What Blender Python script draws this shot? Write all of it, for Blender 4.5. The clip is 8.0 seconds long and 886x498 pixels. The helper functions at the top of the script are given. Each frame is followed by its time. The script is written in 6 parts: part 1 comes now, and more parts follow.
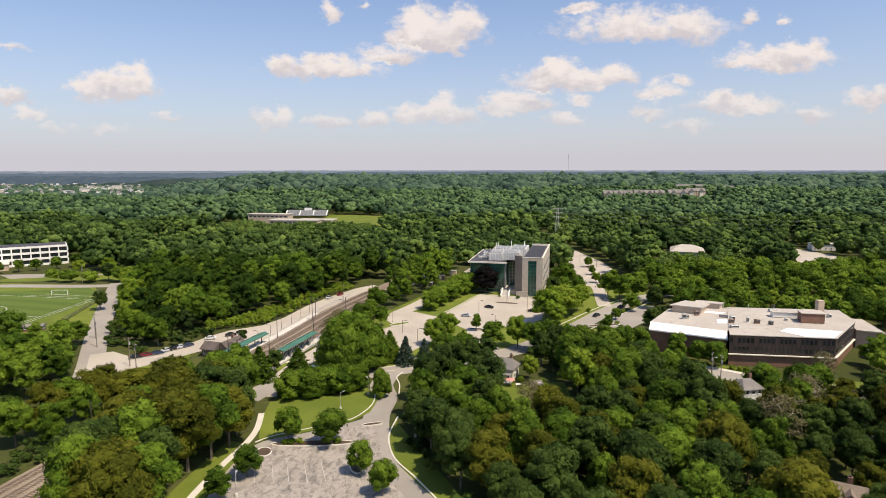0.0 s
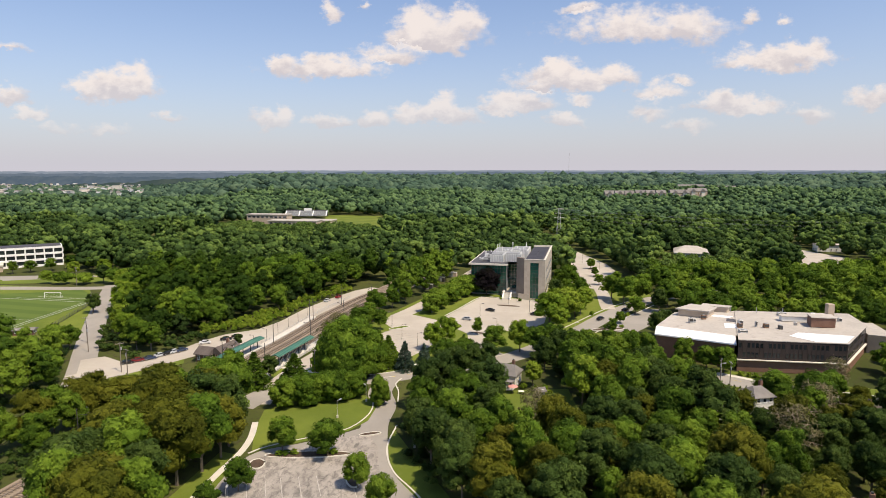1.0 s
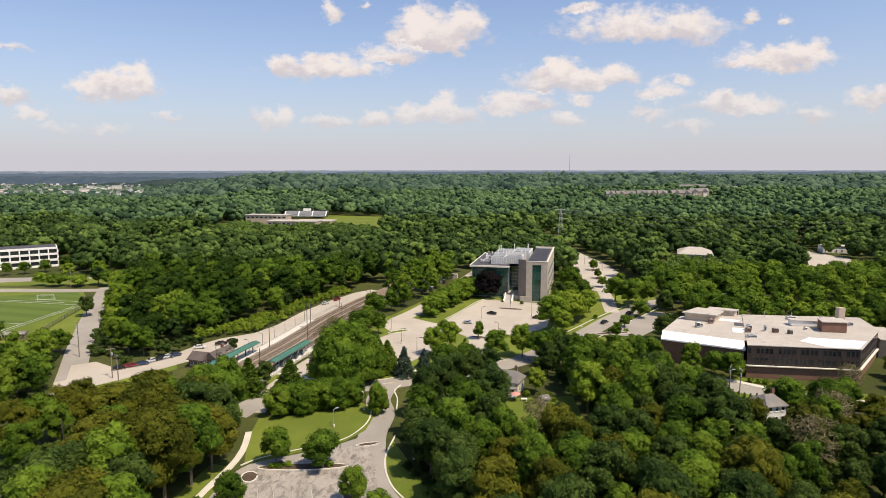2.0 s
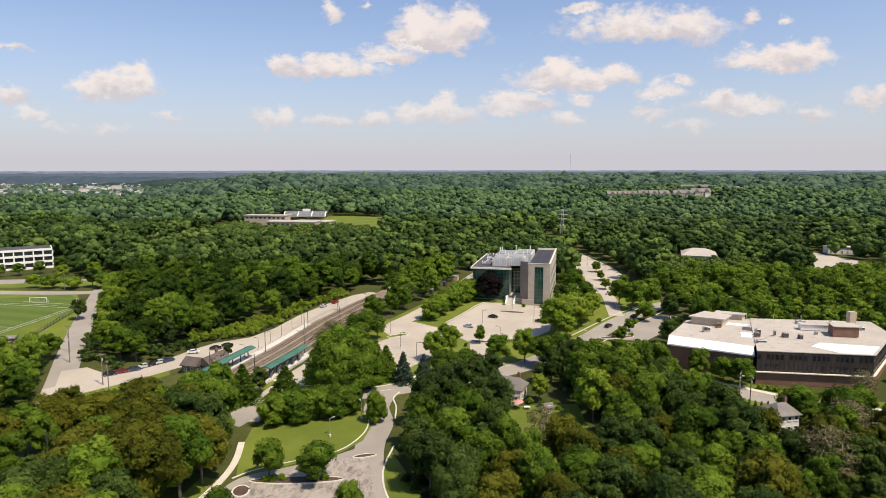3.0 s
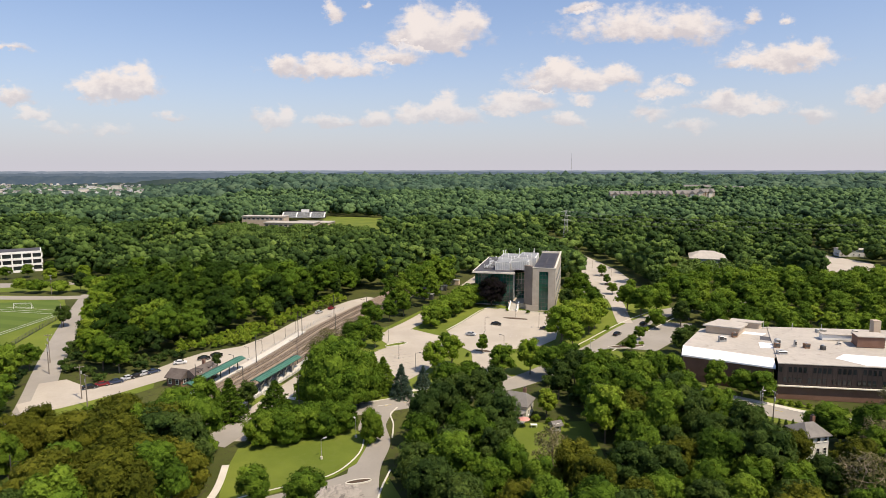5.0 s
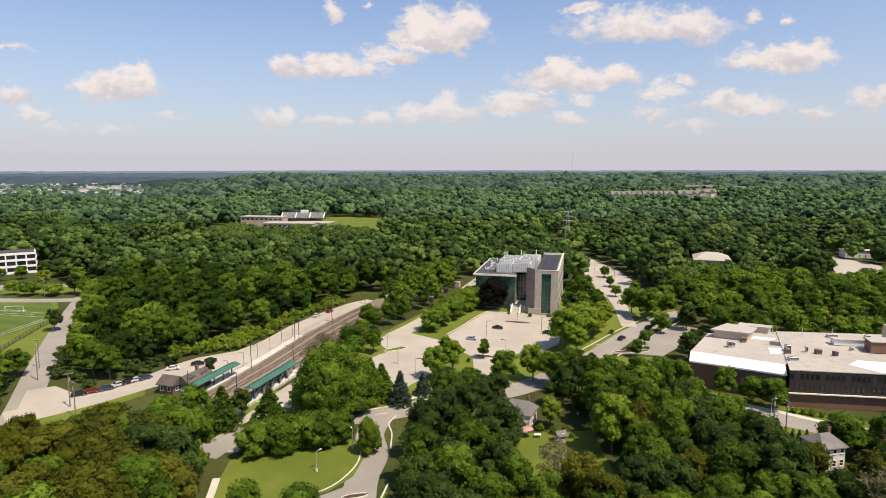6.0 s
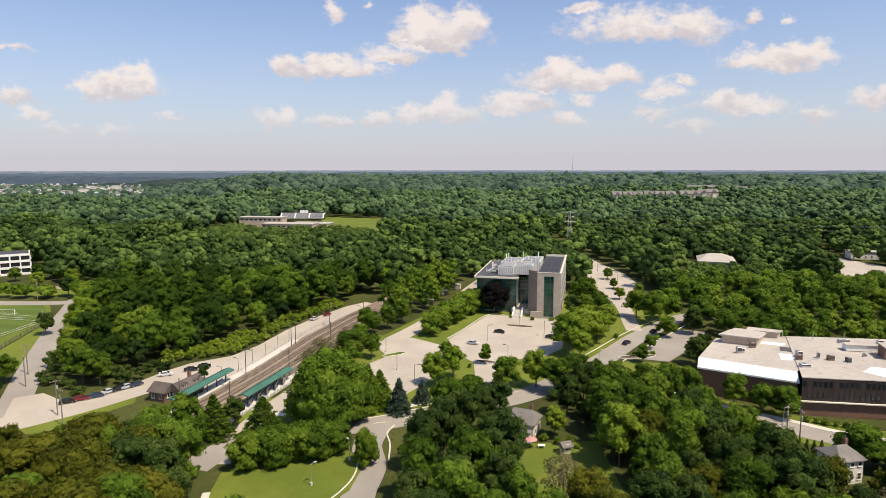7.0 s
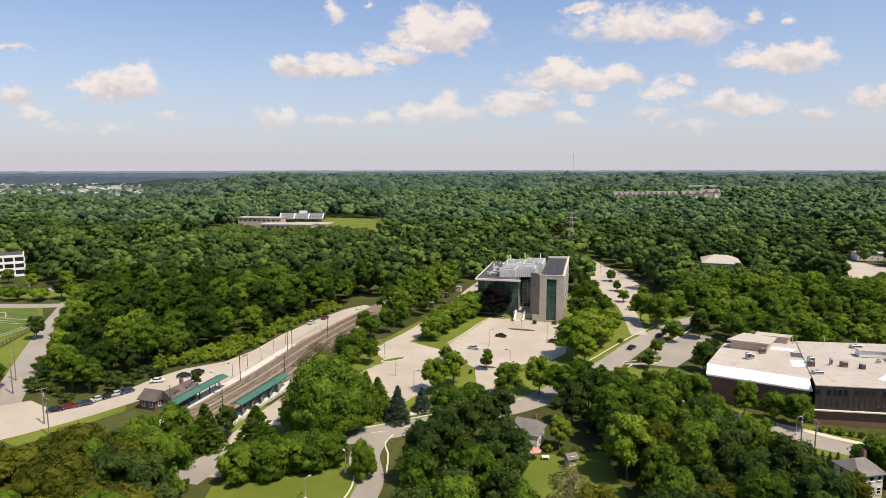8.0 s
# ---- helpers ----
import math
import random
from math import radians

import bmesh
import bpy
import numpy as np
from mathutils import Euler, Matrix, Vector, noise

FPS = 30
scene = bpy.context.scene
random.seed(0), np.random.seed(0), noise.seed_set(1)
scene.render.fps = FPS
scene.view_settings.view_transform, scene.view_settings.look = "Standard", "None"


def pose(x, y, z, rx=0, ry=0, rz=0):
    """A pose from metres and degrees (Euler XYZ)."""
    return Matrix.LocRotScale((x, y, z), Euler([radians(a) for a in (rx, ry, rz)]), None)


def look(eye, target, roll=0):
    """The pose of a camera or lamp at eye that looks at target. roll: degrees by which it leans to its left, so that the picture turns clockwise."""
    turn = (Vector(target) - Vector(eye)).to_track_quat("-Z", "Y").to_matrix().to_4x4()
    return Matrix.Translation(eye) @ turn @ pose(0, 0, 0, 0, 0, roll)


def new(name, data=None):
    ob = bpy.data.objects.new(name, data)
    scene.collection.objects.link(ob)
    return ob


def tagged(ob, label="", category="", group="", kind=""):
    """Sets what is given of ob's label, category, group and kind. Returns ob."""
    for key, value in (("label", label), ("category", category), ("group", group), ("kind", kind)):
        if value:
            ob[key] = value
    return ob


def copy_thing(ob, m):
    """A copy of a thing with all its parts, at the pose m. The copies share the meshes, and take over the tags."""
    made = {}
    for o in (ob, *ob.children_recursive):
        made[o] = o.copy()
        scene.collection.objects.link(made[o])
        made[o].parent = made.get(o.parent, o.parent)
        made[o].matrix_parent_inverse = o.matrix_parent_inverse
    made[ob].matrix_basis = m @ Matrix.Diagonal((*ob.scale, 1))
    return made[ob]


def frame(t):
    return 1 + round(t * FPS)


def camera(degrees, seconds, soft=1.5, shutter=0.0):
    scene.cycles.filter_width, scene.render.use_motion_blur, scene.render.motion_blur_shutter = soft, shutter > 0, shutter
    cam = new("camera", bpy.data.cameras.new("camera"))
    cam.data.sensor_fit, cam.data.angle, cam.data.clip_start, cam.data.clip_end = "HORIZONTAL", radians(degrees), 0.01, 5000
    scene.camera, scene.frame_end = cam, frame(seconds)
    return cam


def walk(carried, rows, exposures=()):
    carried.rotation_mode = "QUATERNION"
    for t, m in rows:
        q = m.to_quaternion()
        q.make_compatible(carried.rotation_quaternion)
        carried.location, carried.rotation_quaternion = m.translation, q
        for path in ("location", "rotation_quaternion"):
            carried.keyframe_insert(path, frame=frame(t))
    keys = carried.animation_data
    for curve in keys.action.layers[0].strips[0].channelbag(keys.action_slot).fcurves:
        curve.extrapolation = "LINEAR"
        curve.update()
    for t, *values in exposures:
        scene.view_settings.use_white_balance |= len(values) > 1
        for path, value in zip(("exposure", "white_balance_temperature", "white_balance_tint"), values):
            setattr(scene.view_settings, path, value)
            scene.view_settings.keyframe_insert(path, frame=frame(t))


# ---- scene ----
LENS = 71.0
cam = camera(LENS, 8.0, soft=0.55)
# a drone gliding forwards at 5.6 m/s, nearly level, turning very slightly to its left
PATH = [(t, pose(0.0205 * t, 5.582 * t, 60 + 0.068 * t, 82.6 - 0.0013 * t, 0.0, 0.0395 * t)) for t in (0, 1, 2, 3, 4, 5, 6, 7, 8)]
walk(cam, PATH, exposures=[(0, 0.04, 7850, 13), (8, 0.04, 7850, 13)])

# ---- world: summer sky with fair-weather clouds ----
SUN_EL, SUN_AZ = radians(60), radians(128)   # azimuth clockwise from +y
sun_dir = Vector((math.sin(SUN_AZ) * math.cos(SUN_EL), math.cos(SUN_AZ) * math.cos(SUN_EL), math.sin(SUN_EL)))
sun = new("sun", bpy.data.lights.new("sun", "SUN"))
sun.data.energy, sun.data.angle, sun.data.color = 5.0, radians(0.53), (1.0, 0.94, 0.84)
sun.matrix_world = look(sun_dir * 100, (0, 0, 0))


class Net:
    """A small writer of node trees."""

    def __init__(self, tree):
        self.t = tree
        tree.nodes.clear()

    def n(self, kind, **kw):
        node = self.t.nodes.new(kind)
        for k, v in kw.items():
            if k in node.inputs:
                if isinstance(v, bpy.types.NodeSocket):
                    self.t.links.new(v, node.inputs[k])
                else:
                    node.inputs[k].default_value = v
            else:
                setattr(node, k, v)
        return node

    def m(self, op, a, b=0.0, c=None, clamp=False):
        node = self.t.nodes.new("ShaderNodeMath")
        node.operation, node.use_clamp = op, clamp
        for i, v in enumerate((a, b) if c is None else (a, b, c)):
            if isinstance(v, bpy.types.NodeSocket):
                self.t.links.new(v, node.inputs[i])
            else:
                node.inputs[i].default_value = v
        return node.outputs[0]

    def mix(self, f, a, b, blend="MIX"):
        node = self.t.nodes.new("ShaderNodeMix")
        node.data_type, node.blend_type = "RGBA", blend
        for i, v in ((0, f), (6, a), (7, b)):
            if isinstance(v, bpy.types.NodeSocket):
                self.t.links.new(v, node.inputs[i])
            else:
                node.inputs[i].default_value = v if i == 0 else (*v[:3], 1)
        return node.outputs[2]

    def ramp(self, f, lo, hi, smooth=True):
        node = self.t.nodes.new("ShaderNodeMapRange")
        node.interpolation_type = "SMOOTHSTEP" if smooth else "LINEAR"
        self.t.links.new(f, node.inputs[0])
        node.inputs[1].default_value, node.inputs[2].default_value = lo, hi
        return node.outputs[0]

    def link(self, a, b):
        self.t.links.new(a, b)


world = bpy.data.worlds.new("sky")
scene.world = world
world.use_nodes = True
w = Net(world.node_tree)
coord = w.n("ShaderNodeTexCoord")
sep = w.n("ShaderNodeSeparateXYZ", Vector=coord.outputs["Generated"])
dx, dy, dz = sep.outputs
sky = w.n("ShaderNodeTexSky", sky_type="NISHITA", sun_disc=False, sun_elevation=SUN_EL, sun_rotation=SUN_AZ, altitude=100, air_density=1.0, dust_density=1.6, ozone_density=1.2)
# the clouds ahead lie on a tall far plane: u across, v up, per metre of distance
ahead = w.m("MAXIMUM", dy, 0.05)
u0, v0 = w.m("DIVIDE", dx, ahead), w.m("DIVIDE", dz, ahead)
flat = w.n("ShaderNodeCombineXYZ", X=u0, Y=w.m("MULTIPLY", v0, 1.5))
puff = w.n("ShaderNodeTexNoise", Vector=flat.outputs[0], Scale=19.0, Detail=7.0, Roughness=0.6)
fine = w.n("ShaderNodeTexNoise", Vector=flat.outputs[0], Scale=44.0, Detail=5.0, Roughness=0.6)
puff_sep = w.n("ShaderNodeSeparateXYZ", Vector=puff.outputs["Color"])
fine_sep = w.n("ShaderNodeSeparateXYZ", Vector=fine.outputs["Color"])
u = w.m("ADD", u0, w.m("ADD", w.m("MULTIPLY", w.m("SUBTRACT", puff_sep.outputs[0], 0.5), 0.06), w.m("MULTIPLY", w.m("SUBTRACT", fine_sep.outputs[0], 0.5), 0.02)))
v = w.m("ADD", v0, w.m("ADD", w.m("MULTIPLY", w.m("SUBTRACT", puff_sep.outputs[1], 0.5), 0.05), w.m("MULTIPLY", w.m("SUBTRACT", fine_sep.outputs[1], 0.5), 0.016)))
# cumulus: across, base height, half width, height, weight
CUMULUS_WEST = [(-0.517, 0.111, 0.069, 0.047, 1.00), (-0.476, 0.115, 0.030, 0.050, 1.00), (-0.548, 0.113, 0.032, 0.038, 0.90), (-0.678, 0.104, 0.030, 0.029, 0.95),
    (-0.651, 0.080, 0.032, 0.020, 0.85), (-0.612, 0.059, 0.036, 0.015, 0.50), (-0.432, 0.075, 0.025, 0.014, 0.55), (-0.532, 0.055, 0.036, 0.012, 0.50),
    (-0.678, 0.180, 0.033, 0.012, 0.50), (-0.275, 0.068, 0.036, 0.030, 0.80), (-0.257, 0.080, 0.020, 0.021, 0.80), (-0.178, 0.068, 0.043, 0.019, 0.85),
    (-0.109, 0.069, 0.025, 0.025, 0.90), (-0.011, 0.073, 0.070, 0.033, 1.00), (-0.004, 0.083, 0.027, 0.039, 1.00), (-0.044, 0.076, 0.040, 0.023, 0.90)]
CUMULUS_MID = [(0.117, 0.089, 0.061, 0.035, 1.00), (0.196, 0.123, 0.093, 0.040, 0.95), (0.182, 0.143, 0.035, 0.032, 1.00), (0.267, 0.130, 0.043, 0.033, 0.80),
    (0.193, 0.068, 0.034, 0.018, 0.80), (0.215, 0.099, 0.025, 0.016, 0.60), (-0.014, 0.184, 0.078, 0.049, 1.00), (-0.034, 0.199, 0.044, 0.056, 1.00),
    (0.036, 0.207, 0.026, 0.045, 0.90), (-0.185, 0.146, 0.096, 0.027, 0.85), (-0.254, 0.152, 0.030, 0.024, 0.85), (-0.083, 0.165, 0.053, 0.026, 0.70),
    (0.309, 0.199, 0.132, 0.041, 0.70), (0.286, 0.207, 0.053, 0.044, 0.75), (0.379, 0.197, 0.062, 0.052, 0.75), (0.207, 0.233, 0.032, 0.020, 0.70)]
CUMULUS_EAST = [(0.518, 0.155, 0.095, 0.036, 0.90), (0.562, 0.163, 0.044, 0.034, 0.90), (0.465, 0.089, 0.070, 0.030, 1.00), (0.433, 0.090, 0.036, 0.031, 0.90),
    (0.339, 0.108, 0.041, 0.026, 0.65), (0.373, 0.130, 0.021, 0.017, 0.60), (0.327, 0.082, 0.037, 0.024, 0.55), (0.390, 0.061, 0.038, 0.018, 0.55),
    (0.577, 0.074, 0.036, 0.029, 0.65), (0.678, 0.094, 0.046, 0.036, 0.80), (-0.173, 0.223, 0.014, 0.035, 0.80), (-0.123, 0.240, 0.009, 0.018, 0.60),
    (0.474, 0.228, 0.016, 0.018, 0.65), (0.531, 0.216, 0.016, 0.017, 0.60)]
dens, lift = None, None
for cu, cv, cw, ch, weight in CUMULUS_WEST + CUMULUS_MID + CUMULUS_EAST:
    a = w.m("DIVIDE", w.m("SUBTRACT", u, cu), cw * 1.22)
    dv = w.m("DIVIDE", w.m("SUBTRACT", v, cv + ch * 0.25), ch * 0.88)
    b = w.m("MAXIMUM", dv, w.m("MULTIPLY", dv, -1.9))
    d = w.m("MULTIPLY", w.m("SUBTRACT", 1.0, w.m("SQRT", w.m("ADD", w.m("MULTIPLY", a, a), w.m("MULTIPLY", b, b)))), weight)
    h = w.m("MULTIPLY", w.m("ADD", dv, 0.35), w.m("GREATER_THAN", d, 0.0))
    dens = d if dens is None else w.m("SMOOTH_MAX", dens, d, 0.12)
    lift = h if lift is None else w.m("MAXIMUM", lift, h)
shape = w.m("ADD", dens, w.m("MULTIPLY", w.m("SUBTRACT", fine.outputs["Fac"], 0.5), 0.9))
front = w.ramp(shape, -0.02, 0.5)
# the rest of the sky carries the same kind of scattered cloud
rest_at = w.n("ShaderNodeCombineXYZ", X=w.m("DIVIDE", dx, w.m("ADD", w.m("MAXIMUM", dz, 0.0), 0.12)), Y=w.m("DIVIDE", dy, w.m("ADD", w.m("MAXIMUM", dz, 0.0), 0.12)))
rest_n = w.n("ShaderNodeTexNoise", Vector=rest_at.outputs[0], Scale=1.6, Detail=7.0, Roughness=0.55)
rest = w.ramp(rest_n.outputs["Fac"], 0.54, 0.68)
behind = w.ramp(w.m("SUBTRACT", w.m("MULTIPLY", w.m("ABSOLUTE", dx), 0.8), dy), -0.3, 0.05)
aloft = w.ramp(v0, 0.3, 0.5)
other = w.m("MAXIMUM", behind, w.m("MULTIPLY", aloft, 0.8))
cloud = w.m("ADD", w.m("MULTIPLY", front, w.m("SUBTRACT", 1.0, other)), w.m("MULTIPLY", rest, other), clamp=True)
cloud = w.m("MULTIPLY", cloud, w.ramp(dz, 0.005, 0.09))
bright = w.ramp(w.m("ADD", lift, w.m("ADD", w.m("MULTIPLY", w.m("SUBTRACT", puff_sep.outputs[2], 0.5), 2.6), w.m("MULTIPLY", w.m("SUBTRACT", fine_sep.outputs[2], 0.5), 1.2))), -0.1, 0.9)
cloud_col = w.mix(bright, (6.0, 6.0, 6.9), (8.4, 8.3, 8.8))
# pale summer haze towards the horizon
hazy = w.m("POWER", w.m("SUBTRACT", 1.0, w.m("MAXIMUM", dz, 0.0), clamp=True), 7.0)
clear_col = w.mix(1.0, sky.outputs[0], (1.05, 1.36, 1.80), "MULTIPLY")
sky_col = w.mix(w.m("MULTIPLY", hazy, 0.8), clear_col, (6.2, 6.6, 8.4))
col = w.mix(w.m("MULTIPLY", cloud, w.m("ADD", 0.62, w.m("MULTIPLY", w.ramp(v0, 0.06, 0.16), 0.28))), sky_col, cloud_col)
bg = w.n("ShaderNodeBackground", Color=col, Strength=0.1)
w.link(bg.outputs[0], w.n("ShaderNodeOutputWorld").inputs[0])

# ---- materials ----
def make(name, build):
    mat = bpy.data.materials.new(name)
    mat.use_nodes = True
    k = Net(mat.node_tree)
    surface = build(k)
    k.link(surface, k.n("ShaderNodeOutputMaterial").inputs[0])
    return mat


def where(k, scale=1.0):
    g = k.n("ShaderNodeNewGeometry")
    return k.n("ShaderNodeMapping", Vector=g.outputs["Position"], Scale=(scale, scale, scale)).outputs[0]


def noise_of(k, scale, detail=4.0, rough=0.55, at=None):
    return k.n("ShaderNodeTexNoise", Vector=at if at is not None else where(k), Scale=scale, Detail=detail, Roughness=rough).outputs["Fac"]


def bsdf(k, col, rough=0.8, metal=0.0, bump=None, strength=0.3, distance=0.05, spec=0.35):
    s = k.n("ShaderNodeBsdfPrincipled", Roughness=rough, Metallic=metal)
    s.inputs["Specular IOR Level"].default_value = spec
    if isinstance(col, bpy.types.NodeSocket):
        k.link(col, s.inputs["Base Color"])
    else:
        s.inputs["Base Color"].default_value = (*col, 1)
    if bump is not None:
        b = k.n("ShaderNodeBump", Strength=strength, Distance=distance, Height=bump)
        k.link(b.outputs[0], s.inputs["Normal"])
    return s.outputs[0]


def weathered(name, a, b, big=0.12, small=2.5, rough=0.8, spec=0.35, metal=0.0, stain=None, own=0.0):
    """A surface that varies between two tones at two scales, with stains of a third."""
    def build(k):
        f1, f2 = noise_of(k, big, 5, 0.6), noise_of(k, small, 5, 0.65)
        col = k.mix(k.ramp(k.m("ADD", k.m("MULTIPLY", f1, 0.6), k.m("MULTIPLY", f2, 0.4)), 0.32, 0.68), a, b)
        if stain:
            col = k.mix(k.m("MULTIPLY", k.ramp(noise_of(k, big * 4.3, 6, 0.7), 0.55, 0.75), 0.55), col, stain)
        if own:
            r = k.n("ShaderNodeObjectInfo").outputs["Random"]
            col = k.mix(k.m("MULTIPLY", r, own), col, tuple(min(1, c * 0.55) for c in a))
        return bsdf(k, col, rough, metal, f2, 0.25, 0.02, spec)
    return make(name, build)


def leaf_mat(name, dark, mid, light, grain=3.8, mottle=1.1, deep=0.35):
    """Leaves: tone by tree and by leaf clump, with some light passing through."""
    def build(k):
        g = k.n("ShaderNodeNewGeometry")
        tone = k.n("ShaderNodeAttribute", attribute_name="tone").outputs["Fac"]
        own = k.n("ShaderNodeObjectInfo").outputs["Random"]
        f = k.m("ADD", k.m("MULTIPLY", tone, 0.7), k.m("ADD", k.m("MULTIPLY", own, 0.6), k.m("MULTIPLY", g.outputs["Random Per Island"], 0.25)))
        spray = k.n("ShaderNodeTexNoise", Vector=k.n("ShaderNodeTexCoord").outputs["Object"], Scale=grain, Detail=2.0, Roughness=0.7).outputs["Fac"]
        f = k.m("ADD", f, k.m("MULTIPLY", k.m("SUBTRACT", spray, 0.5), mottle))
        col = k.mix(k.ramp(f, 0.15, 0.75, False), dark, mid)
        col = k.mix(k.ramp(f, 0.7, 1.35, False), col, light)
        s = bsdf(k, col, 0.7, spec=0.04, bump=spray, strength=0.9, distance=deep)
        tr = k.n("ShaderNodeBsdfTranslucent", Color=k.mix(0.5, col, (0.16, 0.24, 0.03)))
        leaf = _blend(k, s, tr.outputs[0], 0.18)
        # gaps between the leaves of a spray
        dense = k.n("ShaderNodeAttribute", attribute_name="core").outputs["Fac"]
        gap = k.m("GREATER_THAN", k.m("ADD", spray, dense), 0.47)
        m = k.t.nodes.new("ShaderNodeMixShader")
        k.link(gap, m.inputs[0])
        k.link(k.n("ShaderNodeBsdfTransparent").outputs[0], m.inputs[1])
        k.link(leaf, m.inputs[2])
        return m.outputs[0]
    return make(name, build)


def _blend(k, a, b, f):
    m = k.t.nodes.new("ShaderNodeMixShader")
    m.inputs[0].default_value = f
    k.link(a, m.inputs[1])
    k.link(b, m.inputs[2])
    return m.outputs[0]


LEAF = leaf_mat("leaves_green", (0.024, 0.053, 0.008), (0.074, 0.140, 0.015), (0.165, 0.25, 0.029))
LEAF_OLIVE = leaf_mat("leaves_olive", (0.036, 0.047, 0.007), (0.088, 0.100, 0.012), (0.15, 0.152, 0.02))
LEAF_LIME = leaf_mat("leaves_lime", (0.08, 0.145, 0.014), (0.15, 0.24, 0.024), (0.235, 0.31, 0.038))
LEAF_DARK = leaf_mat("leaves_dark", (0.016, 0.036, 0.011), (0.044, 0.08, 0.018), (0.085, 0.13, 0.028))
LEAF_BLUE = leaf_mat("needles_blue", (0.035, 0.065, 0.048), (0.06, 0.1, 0.075), (0.1, 0.15, 0.115))
LEAF_PLUM = leaf_mat("leaves_plum", (0.005, 0.005, 0.007), (0.01, 0.008, 0.01), (0.018, 0.013, 0.015))
LEAF_GREY = leaf_mat("leaves_thin", (0.09, 0.085, 0.04), (0.14, 0.125, 0.06), (0.19, 0.165, 0.085))
# the next three carry distance haze as extra blue in the leaf colour
LEAF_MID_HAZE = leaf_mat("leaves_middle_woods_haze", (0.034, 0.066, 0.018), (0.090, 0.154, 0.037), (0.160, 0.238, 0.056), 1.1, 0.8, 0.9)
LEAF_WOODS_HAZE = leaf_mat("leaves_woodland_haze", (0.031, 0.063, 0.032), (0.078, 0.142, 0.060), (0.132, 0.215, 0.084), 0.75, 0.8, 1.0)
LEAF_FAR_HAZE = leaf_mat("leaves_far_woods_haze", (0.028, 0.055, 0.042), (0.066, 0.120, 0.080), (0.11, 0.172, 0.102), 0.35, 0.9, 2.5)
BARK = weathered("bark", (0.10, 0.078, 0.055), (0.19, 0.155, 0.12), 0.6, 9, 0.9)
DEADWOOD = weathered("bare_wood", (0.34, 0.27, 0.19), (0.46, 0.38, 0.28), 0.6, 9, 0.9)


def grass_build(k):
    f1, f2, f3 = noise_of(k, 0.045, 5, 0.6), noise_of(k, 0.7, 4, 0.6), noise_of(k, 9, 3, 0.6)
    col = k.mix(k.ramp(f1, 0.35, 0.65), (0.115, 0.150, 0.022), (0.175, 0.208, 0.034))
    col = k.mix(k.m("MULTIPLY", k.ramp(f2, 0.5, 0.72), 0.5), col, (0.150, 0.175, 0.045))
    col = k.mix(k.m("MULTIPLY", f3, 0.45), col, (0.045, 0.085, 0.014))
    return bsdf(k, col, 0.9, bump=f3, strength=0.5, distance=0.06, spec=0.15)


GRASS = make("grass", grass_build)


def floor_build(k):
    f1, f2 = noise_of(k, 0.02, 5, 0.6), noise_of(k, 0.6, 5, 0.65)
    col = k.mix(k.ramp(f1, 0.35, 0.65), (0.045, 0.058, 0.016), (0.078, 0.088, 0.025))
    col = k.mix(k.ramp(f2, 0.5, 0.7), col, (0.048, 0.042, 0.024))
    return bsdf(k, col, 0.95, bump=f2, strength=0.6, distance=0.2, spec=0.1)


GROUND = make("woodland_floor", floor_build)


def turf_build(k):
    at = where(k)
    x = k.n("ShaderNodeSeparateXYZ", Vector=at).outputs
    band = k.m("SINE", k.m("ADD", k.m("MULTIPLY", x[0], 0.15), k.m("MULTIPLY", x[1], 0.62)))
    f = noise_of(k, 3.0, 4)
    col = k.mix(k.ramp(band, -0.25, 0.25), (0.080, 0.118, 0.024), (0.100, 0.140, 0.030))
    col = k.mix(k.m("MULTIPLY", f, 0.3), col, (0.05, 0.12, 0.02))
    return bsdf(k, col, 0.9, bump=f, strength=0.3, spec=0.15)


TURF = make("sports_turf", turf_build)


def paving(name, a, b, stain, patch=0.05, seal=0.0):
    def build(k):
        f1, f2, f3 = noise_of(k, patch, 6, 0.65), noise_of(k, 1.3, 5, 0.7), noise_of(k, 14, 3)
        col = k.mix(k.ramp(f1, 0.35, 0.66), a, b)
        col = k.mix(k.m("MULTIPLY", k.ramp(f2, 0.5, 0.8), 0.5), col, stain)
        if seal:
            at = k.n("ShaderNodeMapping", Vector=where(k), Scale=(1.0, 0.5, 1.0)).outputs[0]
            smear = k.n("ShaderNodeTexNoise", Vector=at, Scale=0.75, Detail=8.0, Roughness=0.7, Distortion=0.8).outputs["Fac"]
            col = k.mix(k.m("MULTIPLY", k.ramp(smear, 0.4, 0.7), seal), col, stain)
        return bsdf(k, col, 0.88, bump=f3, strength=0.2, distance=0.01, spec=0.3)
    return make(name, build)


CONCRETE_LOT = paving("bleached_paving", (0.375, 0.335, 0.28), (0.44, 0.395, 0.335), (0.31, 0.275, 0.23))
OLD_LOT = paving("worn_sealed_paving", (0.30, 0.27, 0.235), (0.37, 0.335, 0.295), (0.115, 0.105, 0.096), 0.08, 0.9)
ROAD = paving("bleached_asphalt", (0.26, 0.24, 0.212), (0.31, 0.285, 0.25), (0.21, 0.195, 0.172))
KERB = weathered("kerb_concrete", (0.50, 0.48, 0.42), (0.60, 0.57, 0.50), 0.3, 4)
WALKWAY = weathered("walk_concrete", (0.50, 0.47, 0.41), (0.58, 0.55, 0.48), 0.3, 4)
BALLAST = weathered("track_ballast", (0.20, 0.155, 0.115), (0.30, 0.24, 0.18), 0.25, 6, 0.95)
